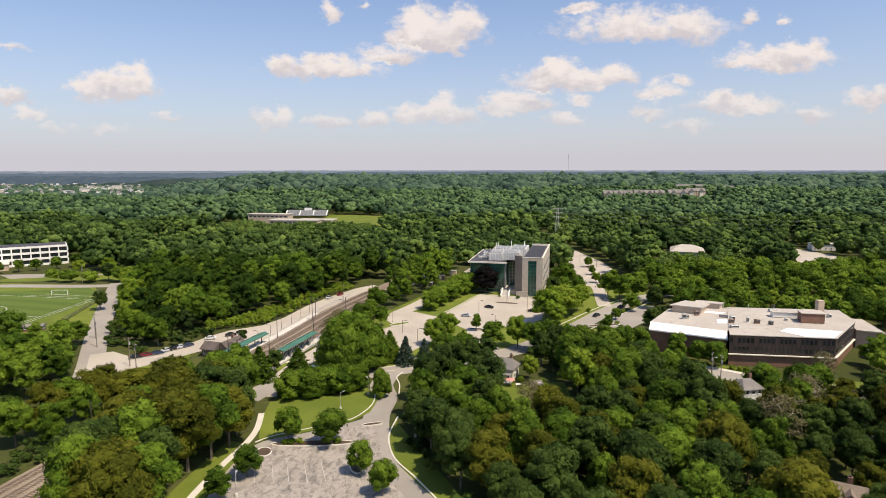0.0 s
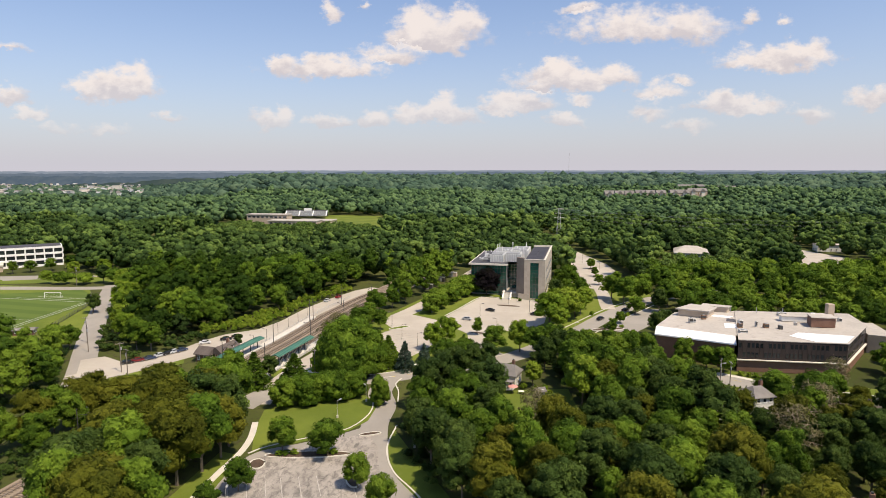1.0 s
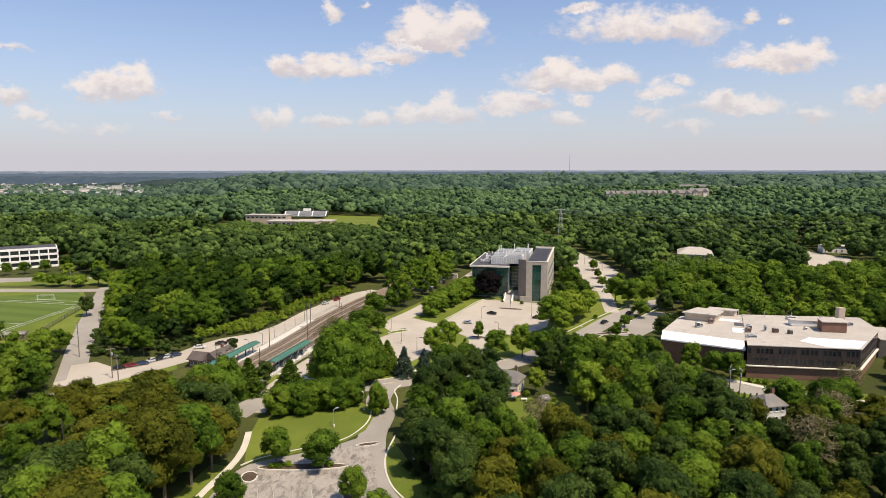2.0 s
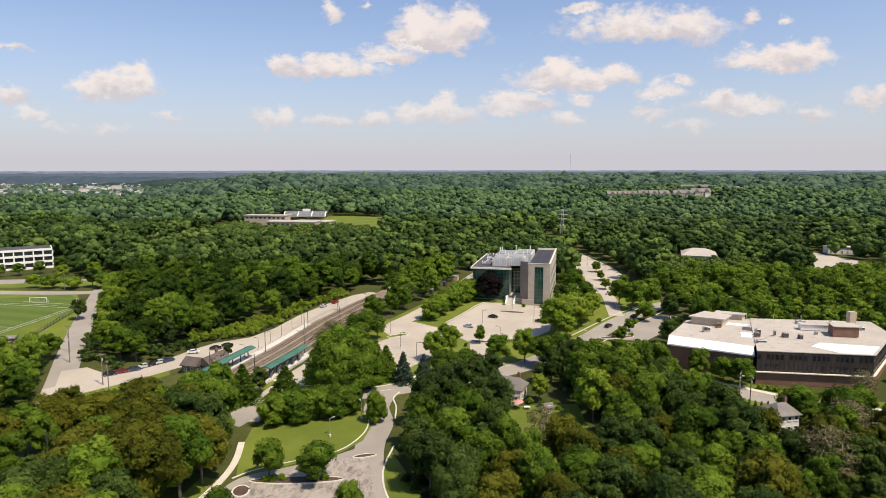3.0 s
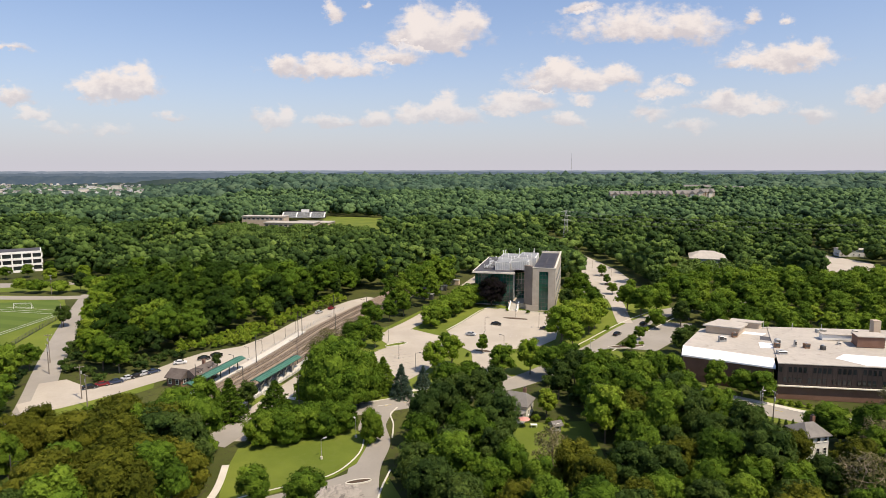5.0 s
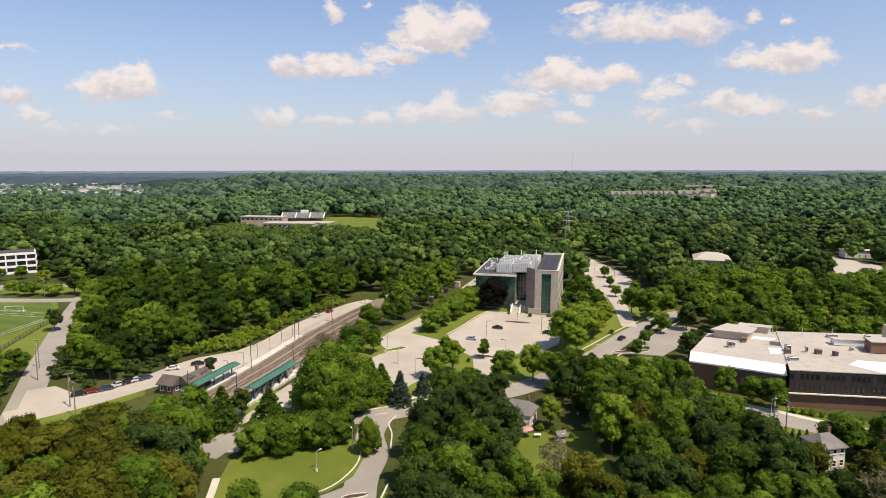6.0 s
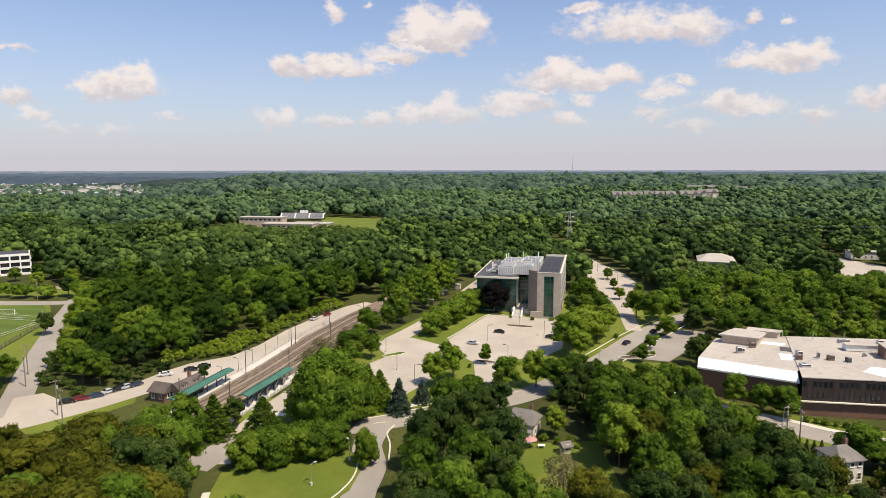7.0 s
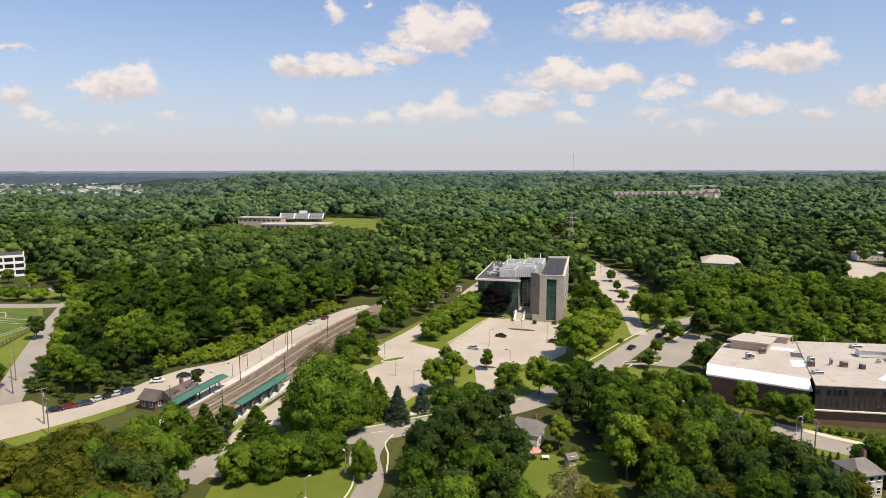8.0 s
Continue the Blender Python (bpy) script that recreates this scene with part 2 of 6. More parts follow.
PAINT = weathered("road_paint", (0.46, 0.44, 0.40), (0.62, 0.60, 0.56), 0.8, 5, 0.7)
YELLOW = weathered("yellow_paint", (0.55, 0.42, 0.10), (0.62, 0.48, 0.14), 0.8, 5, 0.7)
OLD_PAINT = weathered("faded_paint", (0.30, 0.275, 0.24), (0.50, 0.47, 0.43), 0.9, 4, 0.8)
SLEEPER = weathered("sleeper_wood", (0.13, 0.10, 0.075), (0.20, 0.16, 0.12), 1, 8, 0.9)
STEEL = weathered("rail_steel", (0.30, 0.24, 0.20), (0.42, 0.36, 0.31), 0.5, 5, 0.45, metal=0.6)
MULCH = weathered("mulch", (0.060, 0.040, 0.028), (0.105, 0.072, 0.05), 0.6, 7, 0.95)
GREEN_ROOF = weathered("green_metal_roof", (0.042, 0.135, 0.100), (0.060, 0.170, 0.125), 0.3, 3, 0.45, 0.4)
STONE = weathered("tan_stone", (0.40, 0.345, 0.28), (0.48, 0.42, 0.35), 0.25, 3, 0.8, own=0.25)
STONE_DARK = weathered("brown_stone", (0.21, 0.165, 0.135), (0.28, 0.225, 0.185), 0.25, 3, 0.8, own=0.2)
WHITE = weathered("white_paint", (0.70, 0.69, 0.66), (0.80, 0.79, 0.76), 0.4, 3, 0.55)
CREAM = weathered("cream_paint", (0.60, 0.56, 0.47), (0.68, 0.64, 0.55), 0.4, 3, 0.7)
MEMBRANE = weathered("grey_roof_membrane", (0.35, 0.32, 0.28), (0.46, 0.42, 0.37), 0.07, 0.8, 0.85, stain=(0.17, 0.145, 0.12))
MEMBRANE_WHITE = weathered("white_roof_membrane", (0.74, 0.74, 0.73), (0.82, 0.82, 0.81), 0.2, 2, 0.6)
DARK_ROOF = weathered("dark_roof_membrane", (0.050, 0.050, 0.058), (0.085, 0.083, 0.09), 0.12, 2, 0.75)
BROWN_WALL = weathered("dark_brown_wall", (0.030, 0.022, 0.021), (0.048, 0.035, 0.032), 0.2, 4, 0.7, own=0.2)
BRICK_RED = weathered("red_brown_brick", (0.165, 0.088, 0.062), (0.225, 0.125, 0.09), 0.3, 6, 0.85)
BRICK_BUFF = weathered("buff_brick", (0.42, 0.33, 0.25), (0.50, 0.41, 0.32), 0.3, 6, 0.85)
SHINGLE = weathered("grey_shingle", (0.165, 0.155, 0.145), (0.24, 0.225, 0.21), 0.4, 4, 0.9, own=0.3)
SHINGLE_DARK = weathered("dark_brown_shingle", (0.085, 0.068, 0.06), (0.13, 0.108, 0.095), 0.4, 4, 0.9)
SHINGLE_BROWN = weathered("brown_shingle", (0.17, 0.135, 0.105), (0.24, 0.195, 0.155), 0.4, 4, 0.9)
METAL = weathered("grey_metal", (0.36, 0.37, 0.37), (0.48, 0.48, 0.47), 0.5, 4, 0.45, metal=0.3)
PALE_METAL = weathered("pale_metal", (0.46, 0.46, 0.45), (0.58, 0.58, 0.56), 0.5, 4, 0.5)
DARK_METAL = weathered("dark_metal", (0.055, 0.055, 0.055), (0.09, 0.088, 0.085), 0.5, 4, 0.5, metal=0.3)
RUST = weathered("rusty_metal", (0.19, 0.105, 0.065), (0.27, 0.16, 0.10), 0.5, 4, 0.8)
POLE_WOOD = weathered("grey_pole_wood", (0.17, 0.14, 0.115), (0.25, 0.215, 0.18), 0.6, 8, 0.9)
RUBBER = weathered("tyre_rubber", (0.02, 0.02, 0.02), (0.035, 0.035, 0.034), 1, 9, 0.8)
PINK = weathered("faded_pink_cloth", (0.52, 0.23, 0.20), (0.60, 0.30, 0.26), 1, 6, 0.85)


def glass_build(tint, rough=0.06):
    def build(k):
        own = k.n("ShaderNodeObjectInfo").outputs["Random"]
        f = noise_of(k, 0.35, 3)
        col = k.mix(k.ramp(k.m("ADD", k.m("MULTIPLY", own, 0.6), k.m("MULTIPLY", f, 0.4)), 0.2, 0.8), tint, tuple(c * 1.7 for c in tint))
        return bsdf(k, col, rough, spec=0.6)
    return build


GLASS_GREEN = make("green_tinted_glass", glass_build((0.010, 0.058, 0.042)))
GLASS_DARK = make("dark_window_glass", glass_build((0.012, 0.016, 0.018)))
SOLAR = make("solar_panel_glass", glass_build((0.024, 0.022, 0.024), 0.6))


def car_paint(name, c):
    return make(name, lambda k: bsdf(k, k.mix(noise_of(k, 2.0), c, tuple(v * 0.85 for v in c)), 0.25, spec=0.6))


CAR_BLACK, CAR_SILVER = car_paint("black_car_paint", (0.012, 0.012, 0.014)), car_paint("silver_car_paint", (0.50, 0.51, 0.52))
CAR_WHITE, CAR_RED, CAR_BLUE = car_paint("white_car_paint", (0.72, 0.72, 0.71)), car_paint("red_car_paint", (0.22, 0.015, 0.02)), car_paint("blue_car_paint", (0.03, 0.05, 0.10))

# ---- ground and paving ----
def gz(x, y):
    """Height of the ground: a low bank by the road, a level shelf behind it, far hills and a valley."""
    z = -3 + 3.5 * min(max((y - 185) / 100, 0), 1)
    if y > 800:
        far = min((y - 800) / 3600, 1)
        z += 5 * far * far * (3 - 2 * far) + (9 * math.sin(x / 260 + 1.3 + y / 900) * math.sin(y / 230) + 4 * math.sin(x / 97 + y / 140)) * min(1, (y - 800) / 500) * (1 - far)
        slope = x / y
        edge = min(max((-0.27 - slope) / 0.22, 0), 1)
        deep = min(max((y - 950) / 700, 0), 1)
        back = min(max((y - 3900) / 900, 0), 1)
        z -= 62 * edge * edge * (3 - 2 * edge) * deep * deep * (3 - 2 * deep) * (1 - 0.85 * back)
        swell = math.exp(-((slope + 0.3) / 0.1) ** 2) * math.exp(-((y - 2000) / 600) ** 2)
        z += 12 * swell
    return z


def mesh_from(name, verts, quads, mat, tone=None, core=None):
    """A mesh from arrays: verts (n, 3) and quads (m, 4). core: 1 where the leaves are too dense to see through."""
    me = bpy.data.meshes.new(name)
    verts, quads = np.asarray(verts, np.float32), np.asarray(quads, np.int32)
    me.vertices.add(len(verts))
    me.vertices.foreach_set("co", verts.ravel())
    me.loops.add(quads.size)
    me.loops.foreach_set("vertex_index", quads.ravel())
    me.polygons.add(len(quads))
    me.polygons.foreach_set("loop_start", np.arange(0, quads.size, quads.shape[1], dtype=np.int32))
    me.update(calc_edges=True)
    if tone is not None:
        me.attributes.new("tone", "FLOAT", "POINT").data.foreach_set("value", np.asarray(tone, np.float32))
    if core is not None:
        me.attributes.new("core", "FLOAT", "POINT").data.foreach_set("value", np.asarray(core, np.float32))
    me.materials.append(mat)
    return me


def part(name, bm, mat, parent=None, label=""):
    """Links a bmesh as one mesh object, under a thing or a part."""
    me = bpy.data.meshes.new(name)
    bmesh.ops.recalc_face_normals(bm, faces=bm.faces)
    bm.to_mesh(me)
    bm.free()
    me.materials.append(mat)
    ob = new(name, me)
    if parent is not None:
        ob.parent = parent
    if label:
        tagged(ob, label)
    return ob


def thing(name, label, category, m=None, group=""):
    ob = new(name)
    ob.empty_display_size = 0.2
    if m is not None:
        ob.matrix_basis = m
    return tagged(ob, label, category, group)


def box(bm, x0, x1, y0, y1, z0, z1, m=None, bevel=0.0):
    cs = [Vector((x, y, z)) for z in (z0, z1) for x, y in ((x0, y0), (x1, y0), (x1, y1), (x0, y1))]
    vs = [bm.verts.new(c if m is None or bevel else m @ c) for c in cs]
    fs = [bm.faces.new([vs[i] for i in q]) for q in ((3, 2, 1, 0), (4, 5, 6, 7), (0, 1, 5, 4), (1, 2, 6, 5), (2, 3, 7, 6), (3, 0, 4, 7))]
    if bevel:
        out = bmesh.ops.bevel(bm, geom=list({e for f in fs for e in f.edges}), offset=bevel, segments=1, affect="EDGES")
        vs = list({v for f in out["faces"] for v in f.verts} | {v for v in vs if v.is_valid})
        if m is not None:
            bmesh.ops.transform(bm, matrix=m, verts=vs)
    return vs


def boxed(*args, **kw):
    bm = bmesh.new()
    box(bm, *args, **kw)
    return bm


def prism(bm, pts, z0, z1):
    lo, hi = [bm.verts.new((x, y, z0)) for x, y in pts], [bm.verts.new((x, y, z1)) for x, y in pts]
    n = len(pts)
    for i in range(n):
        bm.faces.new((lo[i], lo[(i + 1) % n], hi[(i + 1) % n], hi[i]))
    bmesh.ops.triangulate(bm, faces=[bm.faces.new(hi), bm.faces.new(lo[::-1])])


def prismed(pts, z0, z1):
    bm = bmesh.new()
    prism(bm, pts, z0, z1)
    return bm


def tube(bm, a, b, r0, r1=None, sides=6, cap=True):
    a, b = Vector(a), Vector(b)
    r1 = r0 if r1 is None else r1
    q = (b - a).to_track_quat("Z", "Y")
    rings = []
    for p, r in ((a, r0), (b, r1)):
        rings.append([bm.verts.new(p + q @ Vector((r * math.cos(6.2832 * i / sides), r * math.sin(6.2832 * i / sides), 0))) for i in range(sides)])
    for i in range(sides):
        bm.faces.new((rings[0][i], rings[0][(i + 1) % sides], rings[1][(i + 1) % sides], rings[1][i]))
    if cap:
        bm.faces.new(rings[0][::-1])
        bm.faces.new(rings[1])


def inside(x, y, poly):
    hit, n = False, len(poly)
    for i in range(n):
        (x1, y1), (x2, y2) = poly[i], poly[i - 1]
        if (y1 > y) != (y2 > y) and x < (x2 - x1) * (y - y1) / (y2 - y1) + x1:
            hit = not hit
    return hit


def within(px, py, poly):
    """The same for arrays of places."""
    hit, n = np.zeros(len(px), bool), len(poly)
    for i in range(n):
        (x1, y1), (x2, y2) = poly[i], poly[i - 1]
        if y1 != y2:
            hit ^= ((y1 > py) != (y2 > py)) & (px < (x2 - x1) * (py - y1) / (y2 - y1) + x1)
    return hit


OPEN = []   # plots where no woodland tree stands


def sheet(name, pts, mat, off, label, category="", kind="structure", thick=0.25, clear=True):
    """A paved or planted plot that follows the ground, with a real edge."""
    bm = bmesh.new()
    f = bm.faces.new([bm.verts.new((x, y, 0)) for x, y in pts])
    for y in (185, 285):
        bmesh.ops.bisect_plane(bm, geom=bm.verts[:] + bm.edges[:] + bm.faces[:], plane_co=(0, y, 0), plane_no=(0, 1, 0))
    bmesh.ops.triangulate(bm, faces=bm.faces[:])
    if bm.faces[:][0].normal.z < 0:
        bmesh.ops.reverse_faces(bm, faces=bm.faces[:])
    ext = bmesh.ops.extrude_face_region(bm, geom=bm.faces[:])
    for v in [g for g in ext["geom"] if isinstance(g, bmesh.types.BMVert)]:
        v.co.z += thick
    for v in bm.verts:
        v.co.z += gz(v.co.x, v.co.y) + off - thick
    if clear:
        OPEN.append(pts)
    ob = part(name, bm, mat)
    return tagged(ob, label, category, kind=kind)


def ribbon(pts, left, right):
    """The outline of a strip along a line of points, from left to right of it."""
    a, b = [], []
    for i, (x, y) in enumerate(pts):
        x0, y0 = pts[max(i - 1, 0)]
        x1, y1 = pts[min(i + 1, len(pts) - 1)]
        l = math.hypot(x1 - x0, y1 - y0)
        nx, ny = -(y1 - y0) / l, (x1 - x0) / l
        a.append((x + nx * left, y + ny * left))
        b.append((x - nx * right, y - ny * right))
    return a + b[::-1]


def smooth(pts, n=6):
    """Points along a soft curve through the given ones."""
    out = []
    for i in range(len(pts) - 1):
        p0, p1, p2, p3 = (Vector(pts[min(max(j, 0), len(pts) - 1)]) for j in (i - 1, i, i + 1, i + 2))
        for k in range(n):
            t = k / n
            out.append(tuple(0.5 * ((2 * p1) + (p2 - p0) * t + (2 * p0 - 5 * p1 + 4 * p2 - p3) * t * t + (3 * p1 - p0 - 3 * p2 + p3) * t ** 3)))
    return out + [tuple(pts[-1])]


def kerb(pts, label="pale concrete kerb along the paving", width=0.35, height=0.17, base=0.0, mat=None):
    """A raised kerb along a line of points."""
    sheet("kerb", ribbon(pts, width / 2, width / 2), mat or KERB, base + height, label, "kerb", thick=height + 0.2, clear=False)


# the ground, one sheet out to the horizon
xs = np.concatenate([-np.geomspace(4900, 330, 26), np.arange(-320, 321, 10), np.geomspace(330, 4900, 26)])
ys = np.concatenate([-np.geomspace(3000, 60, 8), np.arange(0, 460, 5), np.geomspace(465, 4960, 60)])
gx, gy = np.meshgrid(xs, ys)
gv = np.stack([gx.ravel(), gy.ravel(), np.array([gz(a, b) for a, b in zip(gx.ravel(), gy.ravel())])], 1)
ii, jj = np.meshgrid(np.arange(len(xs) - 1), np.arange(len(ys) - 1))
base_i = (jj * len(xs) + ii).ravel()
ground = new("ground", mesh_from("ground", gv, np.stack([base_i, base_i + 1, base_i + 1 + len(xs), base_i + len(xs)], 1), GROUND))
tagged(ground, "green and brown woodland floor rolling to the far hills", "ground", kind="structure")

# lawns and verges
sheet("lawn", [(-75, 196), (-45, 178), (-20, 186), (0, 195), (25, 206), (45, 226), (75, 268), (98, 290), (98, 300), (62, 330), (50, 340), (12, 345), (-3, 300), (-22, 262), (-40, 255), (-45, 230), (-42, 205)], GRASS, 0.03, "mown summer grass round the car parks", "grass", clear=False)
sheet("lawn", [(-43, 138), (-46, 150), (-47, 162), (-40, 170), (-22, 173), (-17.5, 166), (-19, 155), (-23, 149), (-31, 144), (-38, 140)], GRASS, 0.1, "bright mown lawn inside a curved drive", "grass")
sheet("lawn", [(14, 176), (36, 178), (35, 142), (15, 142)], GRASS, 0.03, "back garden lawn behind the house", "grass")
sheet("lawn", [(54, 234), (74, 231), (78, 222), (66, 208), (50, 222)], GRASS, 0.03, "striped mown lawn beside the side car park", "grass")
sheet("lawn", [(60, 200), (75, 203), (100, 186), (130, 176), (130, 168), (95, 171), (70, 184)], GRASS, 0.03, "mown verge along the street", "grass", clear=False)
sheet("lawn", [(-106, 184), (-99, 190), (-86, 205), (-84, 200), (-95, 185), (-99, 180)], GRASS, 0.03, "small green verge by the street corner", "grass")
sheet("lawn", [(-160, 285), (-146, 258), (-130, 226), (-150, 226), (-168, 226), (-180, 218), (-230, 240), (-230, 320), (-178, 312)], GRASS, 0.03, "grass bank round the playing field", "grass")
sheet("lawn", [(-12, 124), (-13, 136), (-12, 150), (-8, 140), (-2, 126), (4, 112), (8, 100), (0, 100)], GRASS, 0.03, "mown verge inside the curved kerb", "grass", clear=False)
sheet("lawn", [(-44, 100), (-46, 112), (-44.6, 136), (-50, 138), (-53, 118), (-55, 100)], GRASS, 0.03, "narrow mown verge along a footpath", "grass", clear=False)
sheet("lawn", [(215, 395), (330, 395), (330, 340), (215, 345)], GRASS, 0.05, "dry mown grass beyond the trees", "grass", clear=False)
sheet("lawn", [(-146, 800), (-78, 780), (-54, 640), (-70, 610), (-108, 640), (-138, 690)], GRASS, 0.4, "school playing field on the hill", "grass")
sheet("lawn", [(-235, 345), (-170, 352), (-165, 330), (-240, 322)], GRASS, 0.04, "grass strip between the street and the trees", "grass")

# car parks and roads
sheet("car_park", [(1, 256), (6, 266), (18, 290), (25, 288), (38, 283), (48, 280), (44, 262), (40, 246), (33, 238), (20, 234), (15, 216), (21, 208), (15, 205), (9, 214), (9, 232), (4, 240)], CONCRETE_LOT, 0.10, "large bleached concrete car park by the office", "car park")
sheet("car_park", [(-28, 226), (-19, 238), (-25, 249), (-21, 258), (-12, 258), (-2, 250), (5, 241), (-1, 226), (-6, 214), (-13, 203), (-19, 200), (-22, 208)], CONCRETE_LOT, 0.08, "bleached car park with faded white stall lines", "car park")
sheet("driveway", ribbon(smooth([(21, 372), (13, 346), (5, 315), (-4, 287), (-12, 268), (-19, 255)]), 3.6, 3.6), CONCRETE_LOT, 0.07, "pale service drive behind a row of trees", "road")
sheet("road", ribbon(smooth([(-54, 164), (-49, 176), (-38, 182), (-21, 186), (-6, 192), (10, 199), (24, 207), (40, 223), (52, 236), (68, 257), (84, 274), (100, 288), (140, 305)]), 3.9, 3.9), ROAD, 0.06, "pale two-lane asphalt road curving past the car parks", "road")
sheet("road", ribbon(smooth([(-16, 188), (-18, 176), (-16, 165), (-17, 153), (-16, 140), (-14, 128), (-9, 118), (-2, 106), (3, 95)]), 3.4, 3.4), ROAD, 0.05, "curved grey entrance drive", "road")
sheet("car_park", [(-43.5, 131), (-41, 135), (-33, 139.5), (-25, 144), (-18, 148), (-15, 140), (-13, 126), (-9, 116), (-3, 104), (0, 95), (-43.5, 95)], OLD_LOT, 0.08, "worn car park with smeared sealant and faded lines", "car park")
sheet("driveway", ribbon(smooth([(-18, 150), (-25, 144.5), (-33, 140), (-40.5, 136), (-43, 128), (-43.6, 116), (-43.6, 95)]), 1.9, 1.9), ROAD, 0.065, "curved drive round the lawn", "road")
sheet("driveway", ribbon(smooth([(-50, 166), (-49.8, 178), (-47.2, 190), (-43.6, 203), (-39, 216)]), 3.4, 3.4), CONCRETE_LOT, 0.045, "pale ramp up to the railway platform", "road")
sheet("busway", [(-90, 216), (-86.3, 224), (-81.4, 231), (-70.8, 237.9), (-65.1, 249.1), (-60.2, 267.1), (-53.3, 283.5), (-43.4, 305.1), (-36.1, 314), (-32.6, 311), (-41, 288), (-51, 261), (-56, 243), (-60.4, 227), (-65.2, 212), (-70, 209), (-79, 205)], CONCRETE_LOT, 0.05, "long pale car park strip beside the railway", "car park")
sheet("road", ribbon(smooth([(-170, 320), (-158, 292), (-144, 259), (-127, 221), (-114, 194), (-104, 172), (-97, 157)]), 4.2, 3.8), ROAD, 0.045, "pale street past the playing field", "road")
sheet("road", ribbon(smooth([(-112, 184), (-104, 191), (-96, 199), (-86, 211), (-74, 222)]), 5.5, 5.0), CONCRETE_LOT, 0.07, "wide pale street with parked cars", "road")
sheet("car_park", [(-119, 203), (-113, 206.5), (-105, 201.5), (-99, 204), (-93, 209), (-88, 211), (-97, 198), (-104, 190), (-111, 186)], CONCRETE_LOT, 0.052, "wide pale paving where two streets meet", "car park")
sheet("road", ribbon(smooth([(-150, 140), (-118, 148), (-98, 159), (-88, 170)]), 3.4, 3.4), ROAD, 0.06, "narrow street under the trees", "road")
sheet("road", ribbon(smooth([(-300, 300), (-233, 311), (-172, 312), (-150, 330)]), 4.0, 4.0), ROAD, 0.055, "street behind the playing field", "road")
sheet("car_park", [(-250, 345), (-200, 352), (-190, 345), (-235, 332)], ROAD, 0.05, "pale car park behind the playing field", "car park")
sheet("road", ribbon(smooth([(58, 206.5), (70, 196.5), (82, 187.5), (98, 176.5), (125, 164.5)]), 4.4, 4.2), ROAD, 0.07, "pale street in front of the low building", "road")
sheet("side_walk", ribbon(smooth([(64, 207), (75, 198), (87, 189.6), (102, 179.4), (130, 168)]), 0.8, 0.8), WALKWAY, 0.16, "pale concrete footpath along the street", "footpath")
sheet("car_park", [(62, 236), (72, 233), (92, 255), (97, 266), (88, 268), (79, 260), (69, 247)], ROAD, 0.08, "small grey side car park with kerbed islands", "car park")
sheet("car_park", [(66, 322), (72, 345), (78, 400), (84, 455), (96, 455), (102, 390), (100, 356), (92, 335), (84, 318), (76, 308)], CONCRETE_LOT, 0.07, "bleached car park behind the office", "car park")
sheet("driveway", ribbon(smooth([(86, 348), (79, 316), (76, 296), (73, 280), (71, 267)]), 3.0, 3.0), CONCRETE_LOT, 0.09, "pale drive from the road to the rear car park", "road")
sheet("car_park", [(208, 360), (232, 408), (244, 466), (262, 466), (270, 420), (262, 380)], CONCRETE_LOT, 0.08, "large pale car park beyond the woods", "car park")
sheet("car_park", [(145, 208), (156, 228), (176, 226), (158, 200), (148, 196)], ROAD, 0.06, "pale yard beside the low building", "car park")
sheet("footpath", ribbon(smooth([(-47, 154), (-45.4, 145), (-45.4, 137), (-47, 127), (-48.4, 115), (-49.5, 98)]), 0.75, 0.75), WALKWAY, 0.14, "pale concrete footpath beside the lawn", "footpath")
sheet("footpath", ribbon(smooth([(-60, 200), (-38, 191.5), (-20, 195), (-6, 199.5), (8, 206)]), 0.8, 0.8), WALKWAY, 0.15, "pale concrete footpath along the road", "footpath")
sheet("driveway", ribbon(smooth([(-272, 640), (-262, 590), (-250, 560), (-244, 545)]), 4, 4), CONCRETE_LOT, 0.3, "pale hill road seen between the trees", "road")
sheet("driveway", ribbon(smooth([(-170, 640), (-180, 590), (-186, 560), (-188, 545)]), 4, 4), CONCRETE_LOT, 0.3, "pale school drive", "road")
sheet("clearing", [(75, 545), (92, 545), (92, 480), (79, 480)], BALLAST, 0.2, "bare brown track under the power line", "ground")

kerb(smooth([(-11.5, 152), (-12.8, 140), (-10.6, 129), (-5.5, 120), (1.3, 107), (6, 96)]))
kerb(smooth([(-19.6, 172), (-18.8, 163), (-20.2, 156), (-24, 149.5), (-32, 145), (-40, 140.5), (-43.5, 137)]))
kerb(smooth([(-34, 186.7), (-20, 190.4), (-7, 196.4), (8, 203)]))
kerb(smooth([(0.6, 257), (6, 267), (18, 290.4), (25, 288.6), (38, 283.4), (48, 280.4)]))
kerb(smooth([(36, 228), (47, 240), (62, 258.5), (74, 272), (90, 287)]))
kerb(smooth([(57, 233), (70, 249), (82, 262), (97, 279)]))
kerb(smooth([(73, 198.6), (85, 190), (100, 179.6), (128, 168)]))
kerb(smooth([(-12.6, 186.6), (-14, 182), (-12.8, 176), (-12.4, 168)]))


# ---- railway ----
TRACK = smooth([(-90, 92), (-83, 122), (-71.5, 172), (-65, 195.7), (-60.1, 210.8), (-55.5, 225.2), (-51.2, 241.5), (-46.1, 260.9), (-36.2, 289), (-27.4, 313.3), (-16, 348), (0, 400)], 10)
